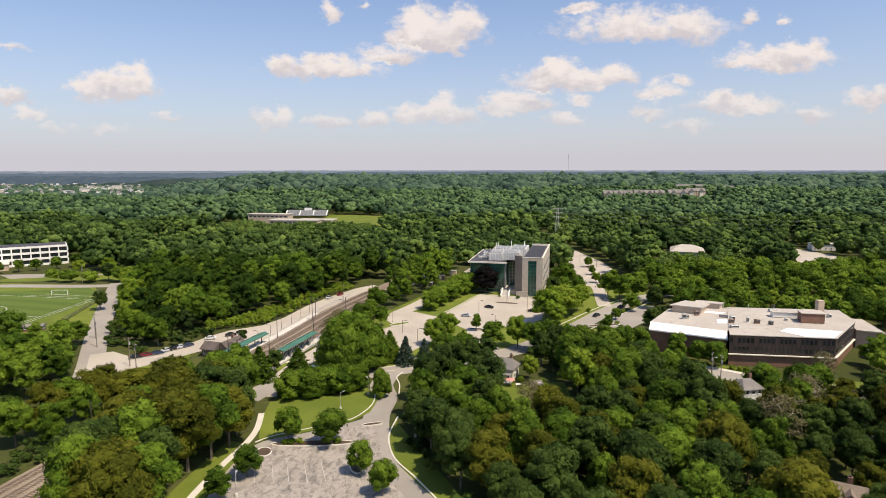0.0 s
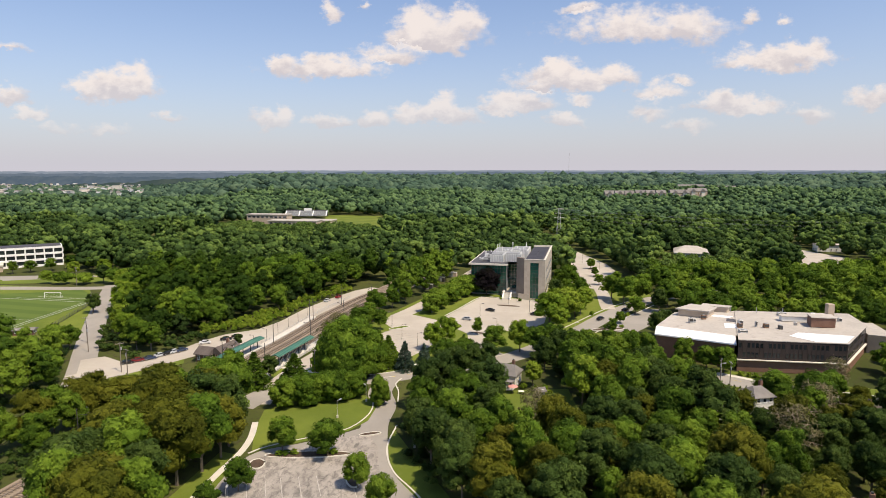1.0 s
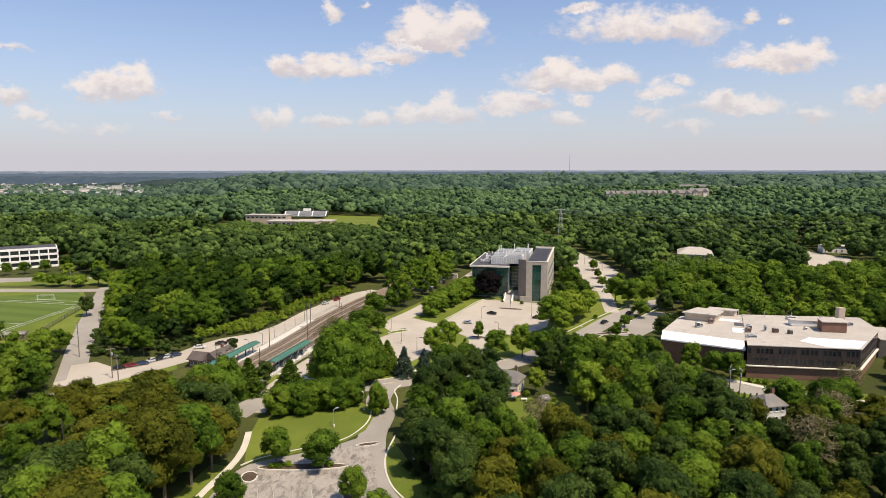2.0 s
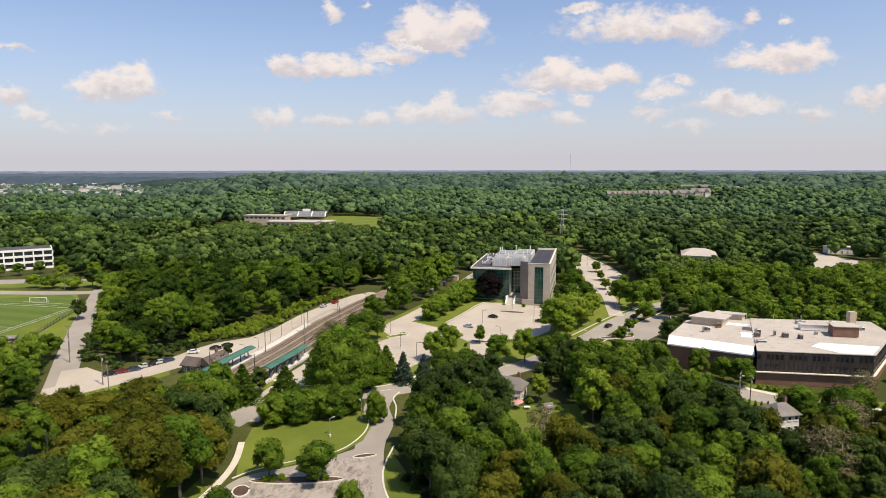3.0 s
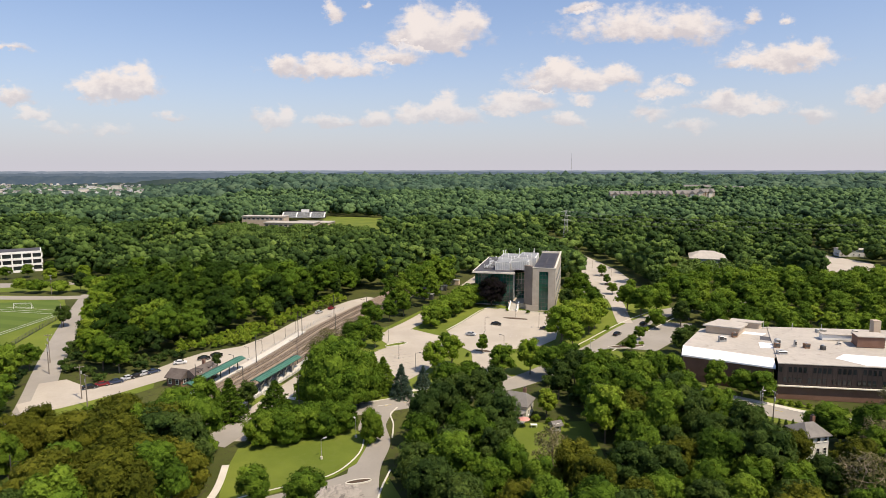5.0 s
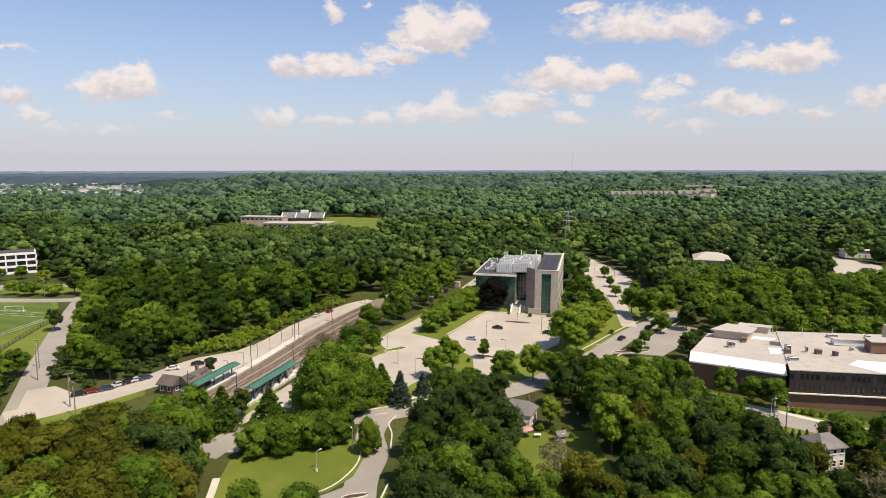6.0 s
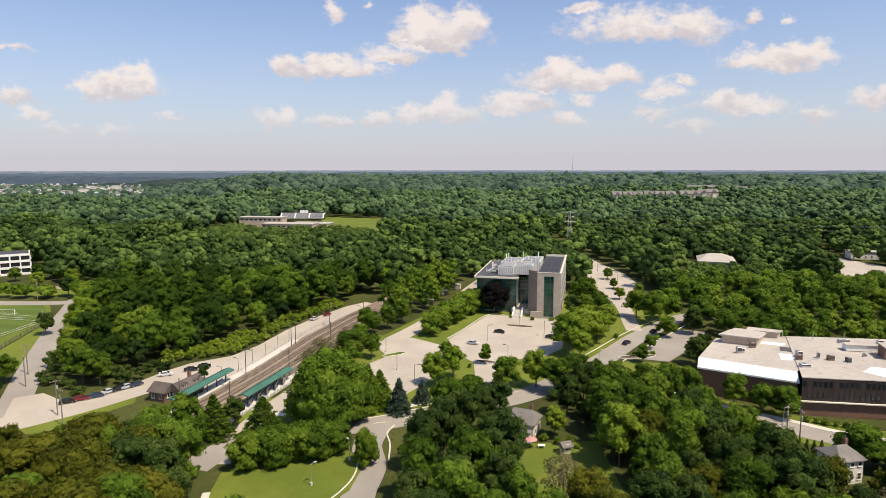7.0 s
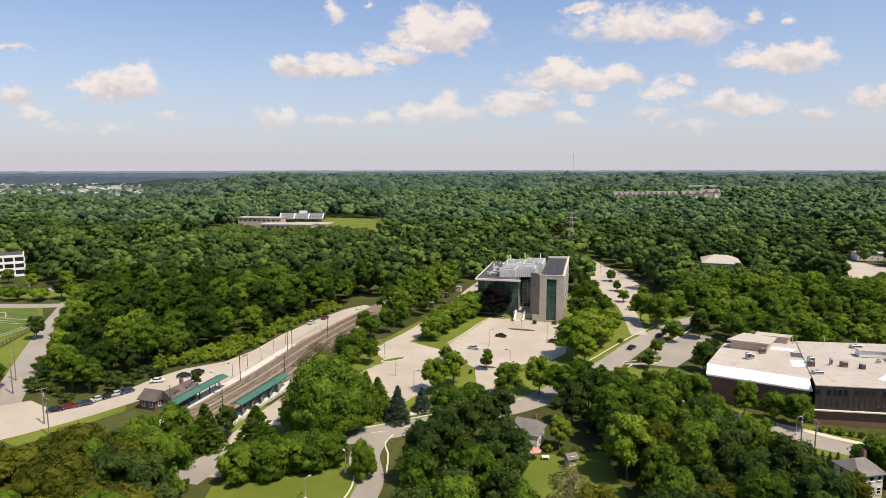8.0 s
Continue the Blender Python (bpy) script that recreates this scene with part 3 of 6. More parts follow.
sheet("railway_bed", ribbon(TRACK, 4.2, 11.0), BALLAST, 0.16, "brown gravel railway bed for four tracks", "railway", thick=0.5)


def along(line, step, side=0.0):
    """Places every step metres along a line: x, y, heading."""
    out, carry = [], 0.0
    for (x0, y0), (x1, y1) in zip(line, line[1:]):
        l = math.hypot(x1 - x0, y1 - y0)
        ux, uy = (x1 - x0) / l, (y1 - y0) / l
        s = carry
        while s < l:
            out.append((x0 + ux * s - uy * side, y0 + uy * s + ux * side, math.atan2(uy, ux)))
            s += step
        carry = s - l
    return out


for side, label in ((1.95, "railway track on wooden sleepers beside the station house platform"), (-1.6, "inner railway track on wooden sleepers"), (-5.15, "inner railway track on wooden sleepers"), (-8.7, "railway track on wooden sleepers beside the far platform")):
    track = thing("railway_track", label, "railway track", group="railway tracks")
    bm = bmesh.new()
    box(bm, -0.12, 0.12, -1.3, 1.3, 0.0, 0.14)
    me = bpy.data.meshes.new("sleeper")
    bm.to_mesh(me)
    bm.free()
    me.materials.append(SLEEPER)
    for x, y, a in along(TRACK, 0.75, side):
        if 186 < y < 300 or 106 < y < 128:
            ob = new("sleeper", me)
            ob.parent = track
            ob.matrix_basis = Matrix.Translation((x, y, gz(x, y) + 0.12)) @ Matrix.Rotation(a, 4, "Z")
    for off in (-0.7175, 0.7175):
        bm = bmesh.new()
        pts = along(TRACK, 3.0, side + off)
        for (x0, y0, a0), (x1, y1, a1) in zip(pts, pts[1:]):
            m = Matrix.Translation((x0, y0, gz(x0, y0) + 0.26)) @ Matrix.Rotation(a0, 4, "Z") @ Matrix.Rotation(-math.atan2(gz(x1, y1) - gz(x0, y0), 3.0), 4, "Y")
            box(bm, 0, 3.02, -0.05, 0.05, 0, 0.16, m=m)
        part("rail", bm, STEEL, track)


# ---- pieces shared by the buildings ----
def shared(name, bm, mat):
    """A mesh to be shared between alike pieces."""
    me = bpy.data.meshes.new(name)
    bmesh.ops.recalc_face_normals(bm, faces=bm.faces)
    bm.to_mesh(me)
    bm.free()
    me.materials.append(mat)
    return me


def piece(name, me, parent, m):
    ob = new(name, me)
    ob.parent = parent
    ob.matrix_basis = m
    return ob


def glazing(parent, m, width, height, cols, rows, glass, frame_mat, bar=0.09, deep=0.16, skip=()):
    """A glazed wall of panes in a frame: x along it, z up, front towards -y, its lower left corner at m."""
    bm = bmesh.new()
    for i in range(cols + 1):
        box(bm, i * width / cols - bar / 2, i * width / cols + bar / 2, -deep, 0.02, 0, height, m=m)
    for j in range(rows + 1):
        box(bm, 0, width, -deep * 0.8, 0.02, j * height / rows - bar / 2, j * height / rows + bar / 2, m=m)
    part("window_frame", bm, frame_mat, parent)
    me = shared("pane", boxed(0.02, width / cols - 0.02, 0, 0.05, 0.02, height / rows - 0.02), glass)
    for i in range(cols):
        for j in range(rows):
            if (i, j) not in skip:
                piece("pane", me, parent, m @ Matrix.Translation((i * width / cols, -0.04, j * height / rows)))


def window(parent, m, wd, ht, frame_mat=None, cols=1, rows=2):
    """A single window set proud of a wall: frame, sill, glass."""
    bm = bmesh.new()
    for x0, x1, z0, z1 in ((0, 0.1, 0, ht), (wd - 0.1, wd, 0, ht), (0, wd, ht - 0.1, ht), (0, wd, 0, 0.1)):
        box(bm, x0, x1, -0.1, 0.02, z0, z1, m=m)
    for i in range(1, rows):
        box(bm, 0.1, wd - 0.1, -0.07, 0.02, ht * i / rows - 0.03, ht * i / rows + 0.03, m=m)
    fr = part("window", bm, frame_mat or WHITE, parent)
    part("pane", boxed(0.1, wd - 0.1, -0.04, 0.0, 0.1, ht - 0.1, m=m), GLASS_DARK, fr)
    part("sill", boxed(-0.08, wd + 0.08, -0.18, 0.02, -0.08, 0.0, m=m), frame_mat or WHITE, fr)


# ---- office building ----
OFFICE = Matrix.Translation((46, 283, 0.5)) @ Matrix.Rotation(radians(-13), 4, "Z")   # x to the right along the front, y to the back
OPEN.append([tuple((OFFICE @ Vector(p))[:2]) for p in ((-39, -3, 0), (3, -3, 0), (3, 58, 0), (-39, 58, 0))])
office = thing("office_building", "modern four-storey office of tan stone and green glass", "office building", OFFICE)
TOP = 18.4
# tower with one tall window
bm = bmesh.new()
box(bm, -9.4, -6.7, 0, 0.9, 0, TOP)
box(bm, -2.9, 0, 0, 0.9, 0, TOP)
box(bm, -6.7, -2.9, 0, 0.9, 16.9, TOP)
box(bm, -6.7, -2.9, 0, 0.9, 0, 0.5)
part("front_wall", bm, STONE, office, "tan stone front wall of the tower")
stone_me = shared("stone_panel", boxed(0.02, 1.33, 0, 0.05, 0.02, 1.29, bevel=0.015), STONE)
for i in range(7):
    for j in range(14):
        x, z = -9.4 + i * 1.343, j * 1.314
        if x < -6.7 - 1.2 or x > -2.95 or z > 16.8:
            piece("stone_panel", stone_me, office, Matrix.Translation((x, -0.052, z)))
tall = part("tall_window", boxed(-6.7, -2.9, 0.42, 0.5, 0.5, 16.9), DARK_METAL, office)
glazing(tall, Matrix.Translation((-6.7, 0.4, 0.5)), 3.8, 16.4, 3, 10, GLASS_GREEN, DARK_METAL, 0.07)
bm = bmesh.new()
box(bm, -0.8, 0, 0.9, 54, 0, TOP)
part("side_wall", bm, STONE, office, "tan stone side wall")
for j in range(3):
    for i in range(9):
        window(office, Matrix.Translation((0.0, 5 + i * 5.2, 2.2 + j * 4.6)) @ Matrix.Rotation(radians(90), 4, "Z"), 2.6, 2.2, METAL, rows=1)
part("back_wall", boxed(-9.4, -0.8, 53.2, 54, 0, TOP - 0.6), STONE, office)
part("block", boxed(-9.4, -0.82, 0.92, 53.18, 0.1, TOP - 0.75), STONE, office)
part("roof_deck", boxed(-9.4, -0.8, 0.9, 53.2, TOP - 0.74, TOP - 0.6), DARK_ROOF, office, "dark flat roof deck")
bm = bmesh.new()
box(bm, -9.6, 0.2, -0.15, 0.35, TOP, TOP + 0.22)
box(bm, -0.45, 0.2, 0.35, 54.1, TOP, TOP + 0.22)
box(bm, -9.6, -0.45, 53.6, 54.1, TOP - 0.6, TOP + 0.22)
part("coping", bm, CREAM, office, "pale stone coping round the roof")
solar_me = shared("solar_panel", boxed(0, 3.2, 0, 1.9, 0, 0.06), SOLAR)
for i in range(2):
    for j in range(19):
        piece("solar_panel", solar_me, office, Matrix.Translation((-8.6 + i * 3.7, 5 + j * 2.3, TOP - 0.5)) @ Matrix.Rotation(radians(5), 4, "X"))
# slanting brown stone wall between the tower and the entrance
bm = bmesh.new()
prism(bm, [(-9.4, 0.2), (-9.4, 2.6), (-12.8, 5.2), (-13.2, 3.2)], 2.4, TOP + 0.5)
part("slanting_wall", bm, STONE_DARK, office, "brown stone slanting wall by the entrance")
part("podium", boxed(-20, -9.4, 3.4, 14.4, 0, 2.3), STONE, office)
part("terrace_wall", boxed(-12, -6.8, -0.6, -0.1, 0, 2.6), STONE, office)
# glass wing
WT = 14.2
part("wing_core", boxed(-35.1, -9.6, 15.2, 52, 0, WT - 0.1), STONE_DARK, office)
part("wing_floor", boxed(-35.1, -18.8, 8.2, 15.2, 0, 0.6), STONE, office)
bm = bmesh.new()
for z in (3.9, 7.4, 10.9):
    box(bm, -35.0, -18.8, 8.1, 15.1, z - 0.25, z + 0.25)
part("floor_slab", bm, STONE_DARK, office)
front = part("glass_wall", boxed(-35.2, -18.6, 7.9, 8.0, 0.0, 0.6), METAL, office)
glazing(front, OFFICE.inverted() @ OFFICE @ Matrix.Translation((-35.2, 7.9, 0.6)), 16.6, WT - 0.6, 12, 8, GLASS_GREEN, DARK_METAL)
inner = part("glass_wall", boxed(-18.5, -9.8, 14.5, 14.6, 2.3, 2.5), METAL, office)
glazing(inner, Matrix.Translation((-18.4, 14.5, 2.4)), 8.6, WT - 2.6, 6, 7, GLASS_GREEN, METAL)
corner = part("glass_wall", boxed(-18.7, -18.5, 8.0, 14.5, 0.4, 0.6), METAL, office)
glazing(corner, Matrix.Translation((-18.5, 8.0, 0.6)) @ Matrix.Rotation(radians(90), 4, "Z"), 6.4, WT - 0.7, 4, 8, GLASS_GREEN, METAL)
part("left_wall", boxed(-35.4, -35.1, 8.1, 52, 0, WT), STONE, office)
bm = bmesh.new()
prism(bm, [(-36.4, 6.6), (-17.6, 6.6), (-17.6, 13.2), (-9.5, 13.2), (-9.5, 53), (-36.4, 53)], WT, WT + 0.75)
part("roof_slab", bm, CREAM, office, "pale overhanging roof slab of the glass wing")
bm = bmesh.new()
prism(bm, [(-35.8, 7.4), (-18.3, 7.4), (-18.3, 13.9), (-9.8, 13.9), (-9.8, 52.4), (-35.8, 52.4)], WT + 0.75, WT + 0.8)
part("roof_deck", bm, DARK_ROOF, office, "dark flat roof deck")
# rooftop plant screens and machines
for x0, x1, y0, y1, h in ((-27, -20.5, 12, 24, 3.3), (-20.3, -12.5, 14.4, 22, 3.7), (-18, -9.9, 22.2, 40, 4.5), (-27, -18.2, 24.2, 38, 3.9)):
    scr = part("plant_screen", boxed(x0, x1, y0, y1, WT + 0.8, WT + 0.8 + h), PALE_METAL, office, "white ribbed metal plant screen")
    rib = shared("rib", boxed(0, 0.14, -0.12, 0, 0, h + 0.1), WHITE)
    n = int((x1 - x0) / 0.8)
    for i in range(n + 1):
        piece("rib", rib, scr, Matrix.Translation((x0 + i * (x1 - x0 - 0.14) / n, y0, WT + 0.8)))
    bm = bmesh.new()
    for i in range(int((y1 - y0) / 3)):
        box(bm, x0 + 0.5, x1 - 0.6, y0 + 0.6 + i * 3, y0 + 2.0 + i * 3, WT + 0.8 + h, WT + 1.3 + h)
    part("cooling_unit", bm, METAL, scr)
rng_r = random.Random(5)
for i in range(26):
    x, y, h = rng_r.uniform(-33, -11), rng_r.uniform(16, 48), rng_r.uniform(0.6, 2.0)
    base = 4.2 if -27 < x and y < 40 else 0
    bm = bmesh.new()
    tube(bm, (x, y, WT + 0.8), (x, y, WT + 1.0 + base + h), 0.16, 0.16, 8)
    tube(bm, (x, y, WT + 1.0 + base + h), (x, y, WT + 1.3 + base + h), 0.34, 0.2, 8)
    part("vent_pipe", bm, WHITE, office)
for x, y, l in ((-32, 14, 5), (-31.5, 20, 6), (-32, 28, 7), (-30, 40, 5)):
    bm = bmesh.new()
    box(bm, x, x + 1.1, y, y + l, WT + 1.0, WT + 1.9, bevel=0.05)
    box(bm, x + 1.1, x + 3.4, y + l * 0.4, y + l * 0.4 + 1, WT + 1.1, WT + 1.8, bevel=0.05)
    part("air_duct", bm, METAL, office)
# entrance steps down to the car park
stair = part("entrance_stair", boxed(-19.2, -15.2, 3.6, 4.0, 0, 2.2), WALKWAY, office, "pale concrete entrance stair with side walls")
for i in range(11):
    piece("step", shared("step", boxed(-18.6, -15.8, 0, 0.5, 0, 0.2 * (11 - i)), WALKWAY), stair, Matrix.Translation((0, 3.6 - i * 0.55, 0)))
for x in (-19.2, -15.7):
    bm = bmesh.new()
    vs = [bm.verts.new(p) for p in ((x, 4, 0), (x, -3, 0), (x, -3, 0.9), (x, 4, 3.2), (x + 0.5, 4, 0), (x + 0.5, -3, 0), (x + 0.5, -3, 0.9), (x + 0.5, 4, 3.2))]
    for q in ((0, 1, 2, 3), (7, 6, 5, 4), (0, 4, 5, 1), (1, 5, 6, 2), (2, 6, 7, 3), (3, 7, 4, 0)):
        bm.faces.new([vs[i] for i in q])
    part("side_wall", bm, WHITE, stair)

# ---- low factory building ----
OPEN.append([(64, 205), (84, 232), (107, 235), (158, 230), (146, 206), (122, 186), (90, 189)])
FZ = -2.7
low = thing("factory_building", "low brown building with a patched pale flat roof", "factory building", pose(1.6, 3.2, FZ) @ Matrix.Diagonal((1, 1, 1.1, 1)))
FRONT, RIGHT = ((90, 190), (121, 185.5)), ((121, 185.5), (141, 207))
part("wing_wall", prismed([(71, 207.4), (84.2, 227), (107, 229), (92.4, 196.4), (90.8, 195)], 0, 8.7), BRICK_BUFF, low, "pale wall of the lower wing")
part("wing_roof", prismed([(70.6, 207.8), (84, 227.6), (107, 229.6), (93, 196.6), (91.2, 194.9)], 8.7, 8.98), MEMBRANE, low, "pale grey stained roof membrane")
bm = bmesh.new()
va = [bm.verts.new(p) for p in ((68.8, 204.0, 7.4), (90.3, 191.6, 7.4), (91.3, 194.8, 9.03), (70.5, 207.6, 9.03), (68.8, 204.0, 7.0), (90.3, 191.6, 7.0), (91.3, 194.8, 7.0), (70.5, 207.6, 7.0))]
for q in ((0, 1, 2, 3), (7, 6, 5, 4), (0, 4, 5, 1), (1, 5, 6, 2), (2, 6, 7, 3), (3, 7, 4, 0)):
    bm.faces.new([va[i] for i in q])
part("sloped_roof", bm, MEMBRANE_WHITE, low, "bright white sloping roof membrane")
part("porch_wall", prismed([(69.6, 204.6), (90.2, 192.6), (90.7, 194.9), (70.9, 207.2)], 0, 7.0), BRICK_RED, low)
part("block_wall", prismed([(90.3, 190.3), (120.9, 185.9), (140.7, 207.2), (145.6, 223.8), (107, 228.6)], 0, 9.0), BROWN_WALL, low, "dark brown wall of the taller block")
part("block_roof", prismed([(89.9, 189.9), (121.3, 185.1), (141.5, 206.9), (146.4, 224.4), (106.9, 229.2)], 9.0, 9.2), MEMBRANE, low, "pale grey stained roof membrane")
part("roof_patch", prismed([(108, 194), (112.5, 187.2), (121, 185.9), (128.4, 193.6), (113, 198)], 9.2, 9.25), MEMBRANE_WHITE, low, "bright white roof patch")
part("roof_patch", prismed([(92.5, 205), (101, 203.5), (103.5, 209), (95, 211)], 9.0, 9.05), MEMBRANE_WHITE, low, "bright white roof patch")
part("roof_patch", prismed([(90.5, 223), (100, 218.6), (102.6, 221), (93, 225.5)], 9.0, 9.05), MEMBRANE_WHITE, low, "white roof patch")
part("roof_patch", prismed([(97, 214), (101, 212), (104, 215.6), (99, 218)], 9.0, 9.06), DARK_ROOF, low, "dark round roof patch")
part("side_roof", prismed([(141.8, 206.5), (146.6, 224.4), (154, 222), (149, 203)], 6.2, 6.5), MEMBRANE, low)
part("side_wall", prismed([(142.2, 207.5), (146.8, 223.6), (153, 221.4), (148.4, 204)], 0, 6.2), BRICK_BUFF, low)
for (ax, ay), (bx, by), name in ((*FRONT, "front"), (*RIGHT, "end")):
    L = math.hypot(bx - ax, by - ay)
    m = Matrix.Translation((ax, ay, 0)) @ Matrix.Rotation(math.atan2(by - ay, bx - ax), 4, "Z")
    part("brick_base", boxed(0, L, -0.12, 0.2, 0, 3.3, m=m), BRICK_RED, low, "red-brown brick base")
    part("ledge", boxed(-0.2, L + 0.2, -0.8, 0.1, 3.35, 3.6, m=m), CREAM, low, "pale ledge along the wall")
    n = int(L / 1.25)
    pm = shared("cladding_panel", boxed(0.02, L / n - 0.02, -0.14, 0.05, 0, 5.38, bevel=0.02), BROWN_WALL)
    wm = shared("slit_window", boxed(0.25, L / n - 0.25, -0.19, -0.06, 0, 1.3), GLASS_DARK)
    for i in range(n):
        pan = piece("cladding_panel", pm, low, m @ Matrix.Translation((i * L / n, 0, 3.6)))
        for z in (0.7, 3.4):
            if (i * 7 + int(z)) % 5:
                piece("slit_window", wm, pan, Matrix.Translation((0, 0, z)))
pen = part("penthouse", prismed([(83.5, 222.5), (92.2, 218.2), (97, 224), (91, 229)], 9.0, 11.1), BRICK_BUFF, low, "low rooftop room with an overhanging roof")
part("penthouse_roof", prismed([(82.4, 222.4), (92.3, 217.2), (98, 224), (91, 230)], 11.1, 11.5), MEMBRANE, pen)
pen = part("penthouse", prismed([(95, 230), (103, 227), (105, 229), (97, 233)], 8.0, 10.6), BRICK_BUFF, low)
part("penthouse_roof", prismed([(94.4, 230), (103.2, 226.4), (105.8, 229.2), (97, 233.8)], 10.6, 10.9), MEMBRANE, pen)
part("chimney", boxed(133.6, 135.8, 216, 218, 9.3, 14), BRICK_BUFF, low, "square buff brick chimney")
bulk = part("bulkhead", prismed([(121, 204.5), (128.4, 203.4), (130, 208.6), (122.6, 209.6)], 9.35, 12.2), BRICK_RED, low, "red-brown brick rooftop room")
part("bulkhead_roof", prismed([(120.8, 204.2), (128.6, 203.1), (130.2, 208.9), (122.4, 209.9)], 12.2, 12.4), MEMBRANE, bulk)
sky_l = part("skylight", prismed([(115.5, 212.5), (124, 211.3), (124.5, 214), (116, 215.2)], 9.35, 10.9), WHITE, low, "long white-sided rooftop skylight")
part("skylight_roof", prismed([(115.3, 212.2), (124.2, 211), (124.8, 214.3), (115.8, 215.5)], 10.9, 11.05), MEMBRANE, sky_l)
for x, y, sx, sy, h, mt in ((105, 203.5, 1.6, 1.4, 1.1, RUST), (109, 201.8, 1.2, 1.2, 1.0, DARK_METAL), (83, 211, 1.4, 1.1, 1.3, METAL), (84.6, 211.6, 0.9, 0.9, 0.9, METAL), (119, 221, 3, 1.5, 0.8, METAL), (98, 206.5, 1.4, 1.6, 1.5, METAL),
                            (96.5, 204, 1.5, 1.2, 1.1, RUST), (103, 205.5, 0.7, 0.7, 1.4, METAL), (89.5, 216.4, 1.6, 0.9, 1.0, RUST), (94, 197.5, 2.6, 1.6, 0.7, METAL), (135, 212, 1.2, 1.2, 0.9, METAL), (130, 220, 1.6, 1.0, 0.9, METAL), (117, 207, 0.9, 0.9, 0.7, METAL)):
    unit = part("roof_unit", boxed(x, x + sx, y, y + sy, 9.0, 9.35 + h, bevel=0.06), mt, low)
    part("grille", boxed(x + 0.12, x + sx - 0.12, y - 0.04, y + 0.02, 9.6, 9.25 + h), DARK_METAL, unit)
    bm = bmesh.new()
    tube(bm, (x + sx / 2, y + sy / 2, 9.3 + h), (x + sx / 2, y + sy / 2, 9.55 + h), min(sx, sy) * 0.36, min(sx, sy) * 0.36, 10)
    part("fan_hood", bm, METAL, unit)
bm = bmesh.new()
for i in range(3):
    tube(bm, (104 + i * 9, 226 - i, 9.3), (104 + i * 9, 226 - i, 11.2), 0.12, 0.12, 6)
part("vent_pipe", bm, METAL, low)


# ---- houses ----
def gable(bm, x0, x1, y0, y1, z, rise, over=0.5, thick=0.22, hip=0.0):
    """A pitched roof over a plan, its ridge along x; hip: how far the ridge ends are drawn in."""
    x0, x1, y0, y1 = x0 - over, x1 + over, y0 - over, y1 + over
    ym, z = (y0 + y1) / 2, z - 0.1
    lo = [bm.verts.new(p) for p in ((x0, y0, z), (x1, y0, z), (x1, y1, z), (x0, y1, z))]
    up = [bm.verts.new((v.co.x, v.co.y, z + thick)) for v in lo]
    ra, rb = bm.verts.new((x0 + hip, ym, z + thick + rise)), bm.verts.new((x1 - hip, ym, z + thick + rise))
    for q in ((lo[3], lo[2], lo[1], lo[0]), (up[0], up[1], rb, ra), (up[2], up[3], ra, rb), (up[1], up[2], rb), (up[3], up[0], ra),
              (lo[0], lo[1], up[1], up[0]), (lo[1], lo[2], up[2], up[1]), (lo[2], lo[3], up[3], up[2]), (lo[3], lo[0], up[0], up[3])):
        bm.faces.new(q)


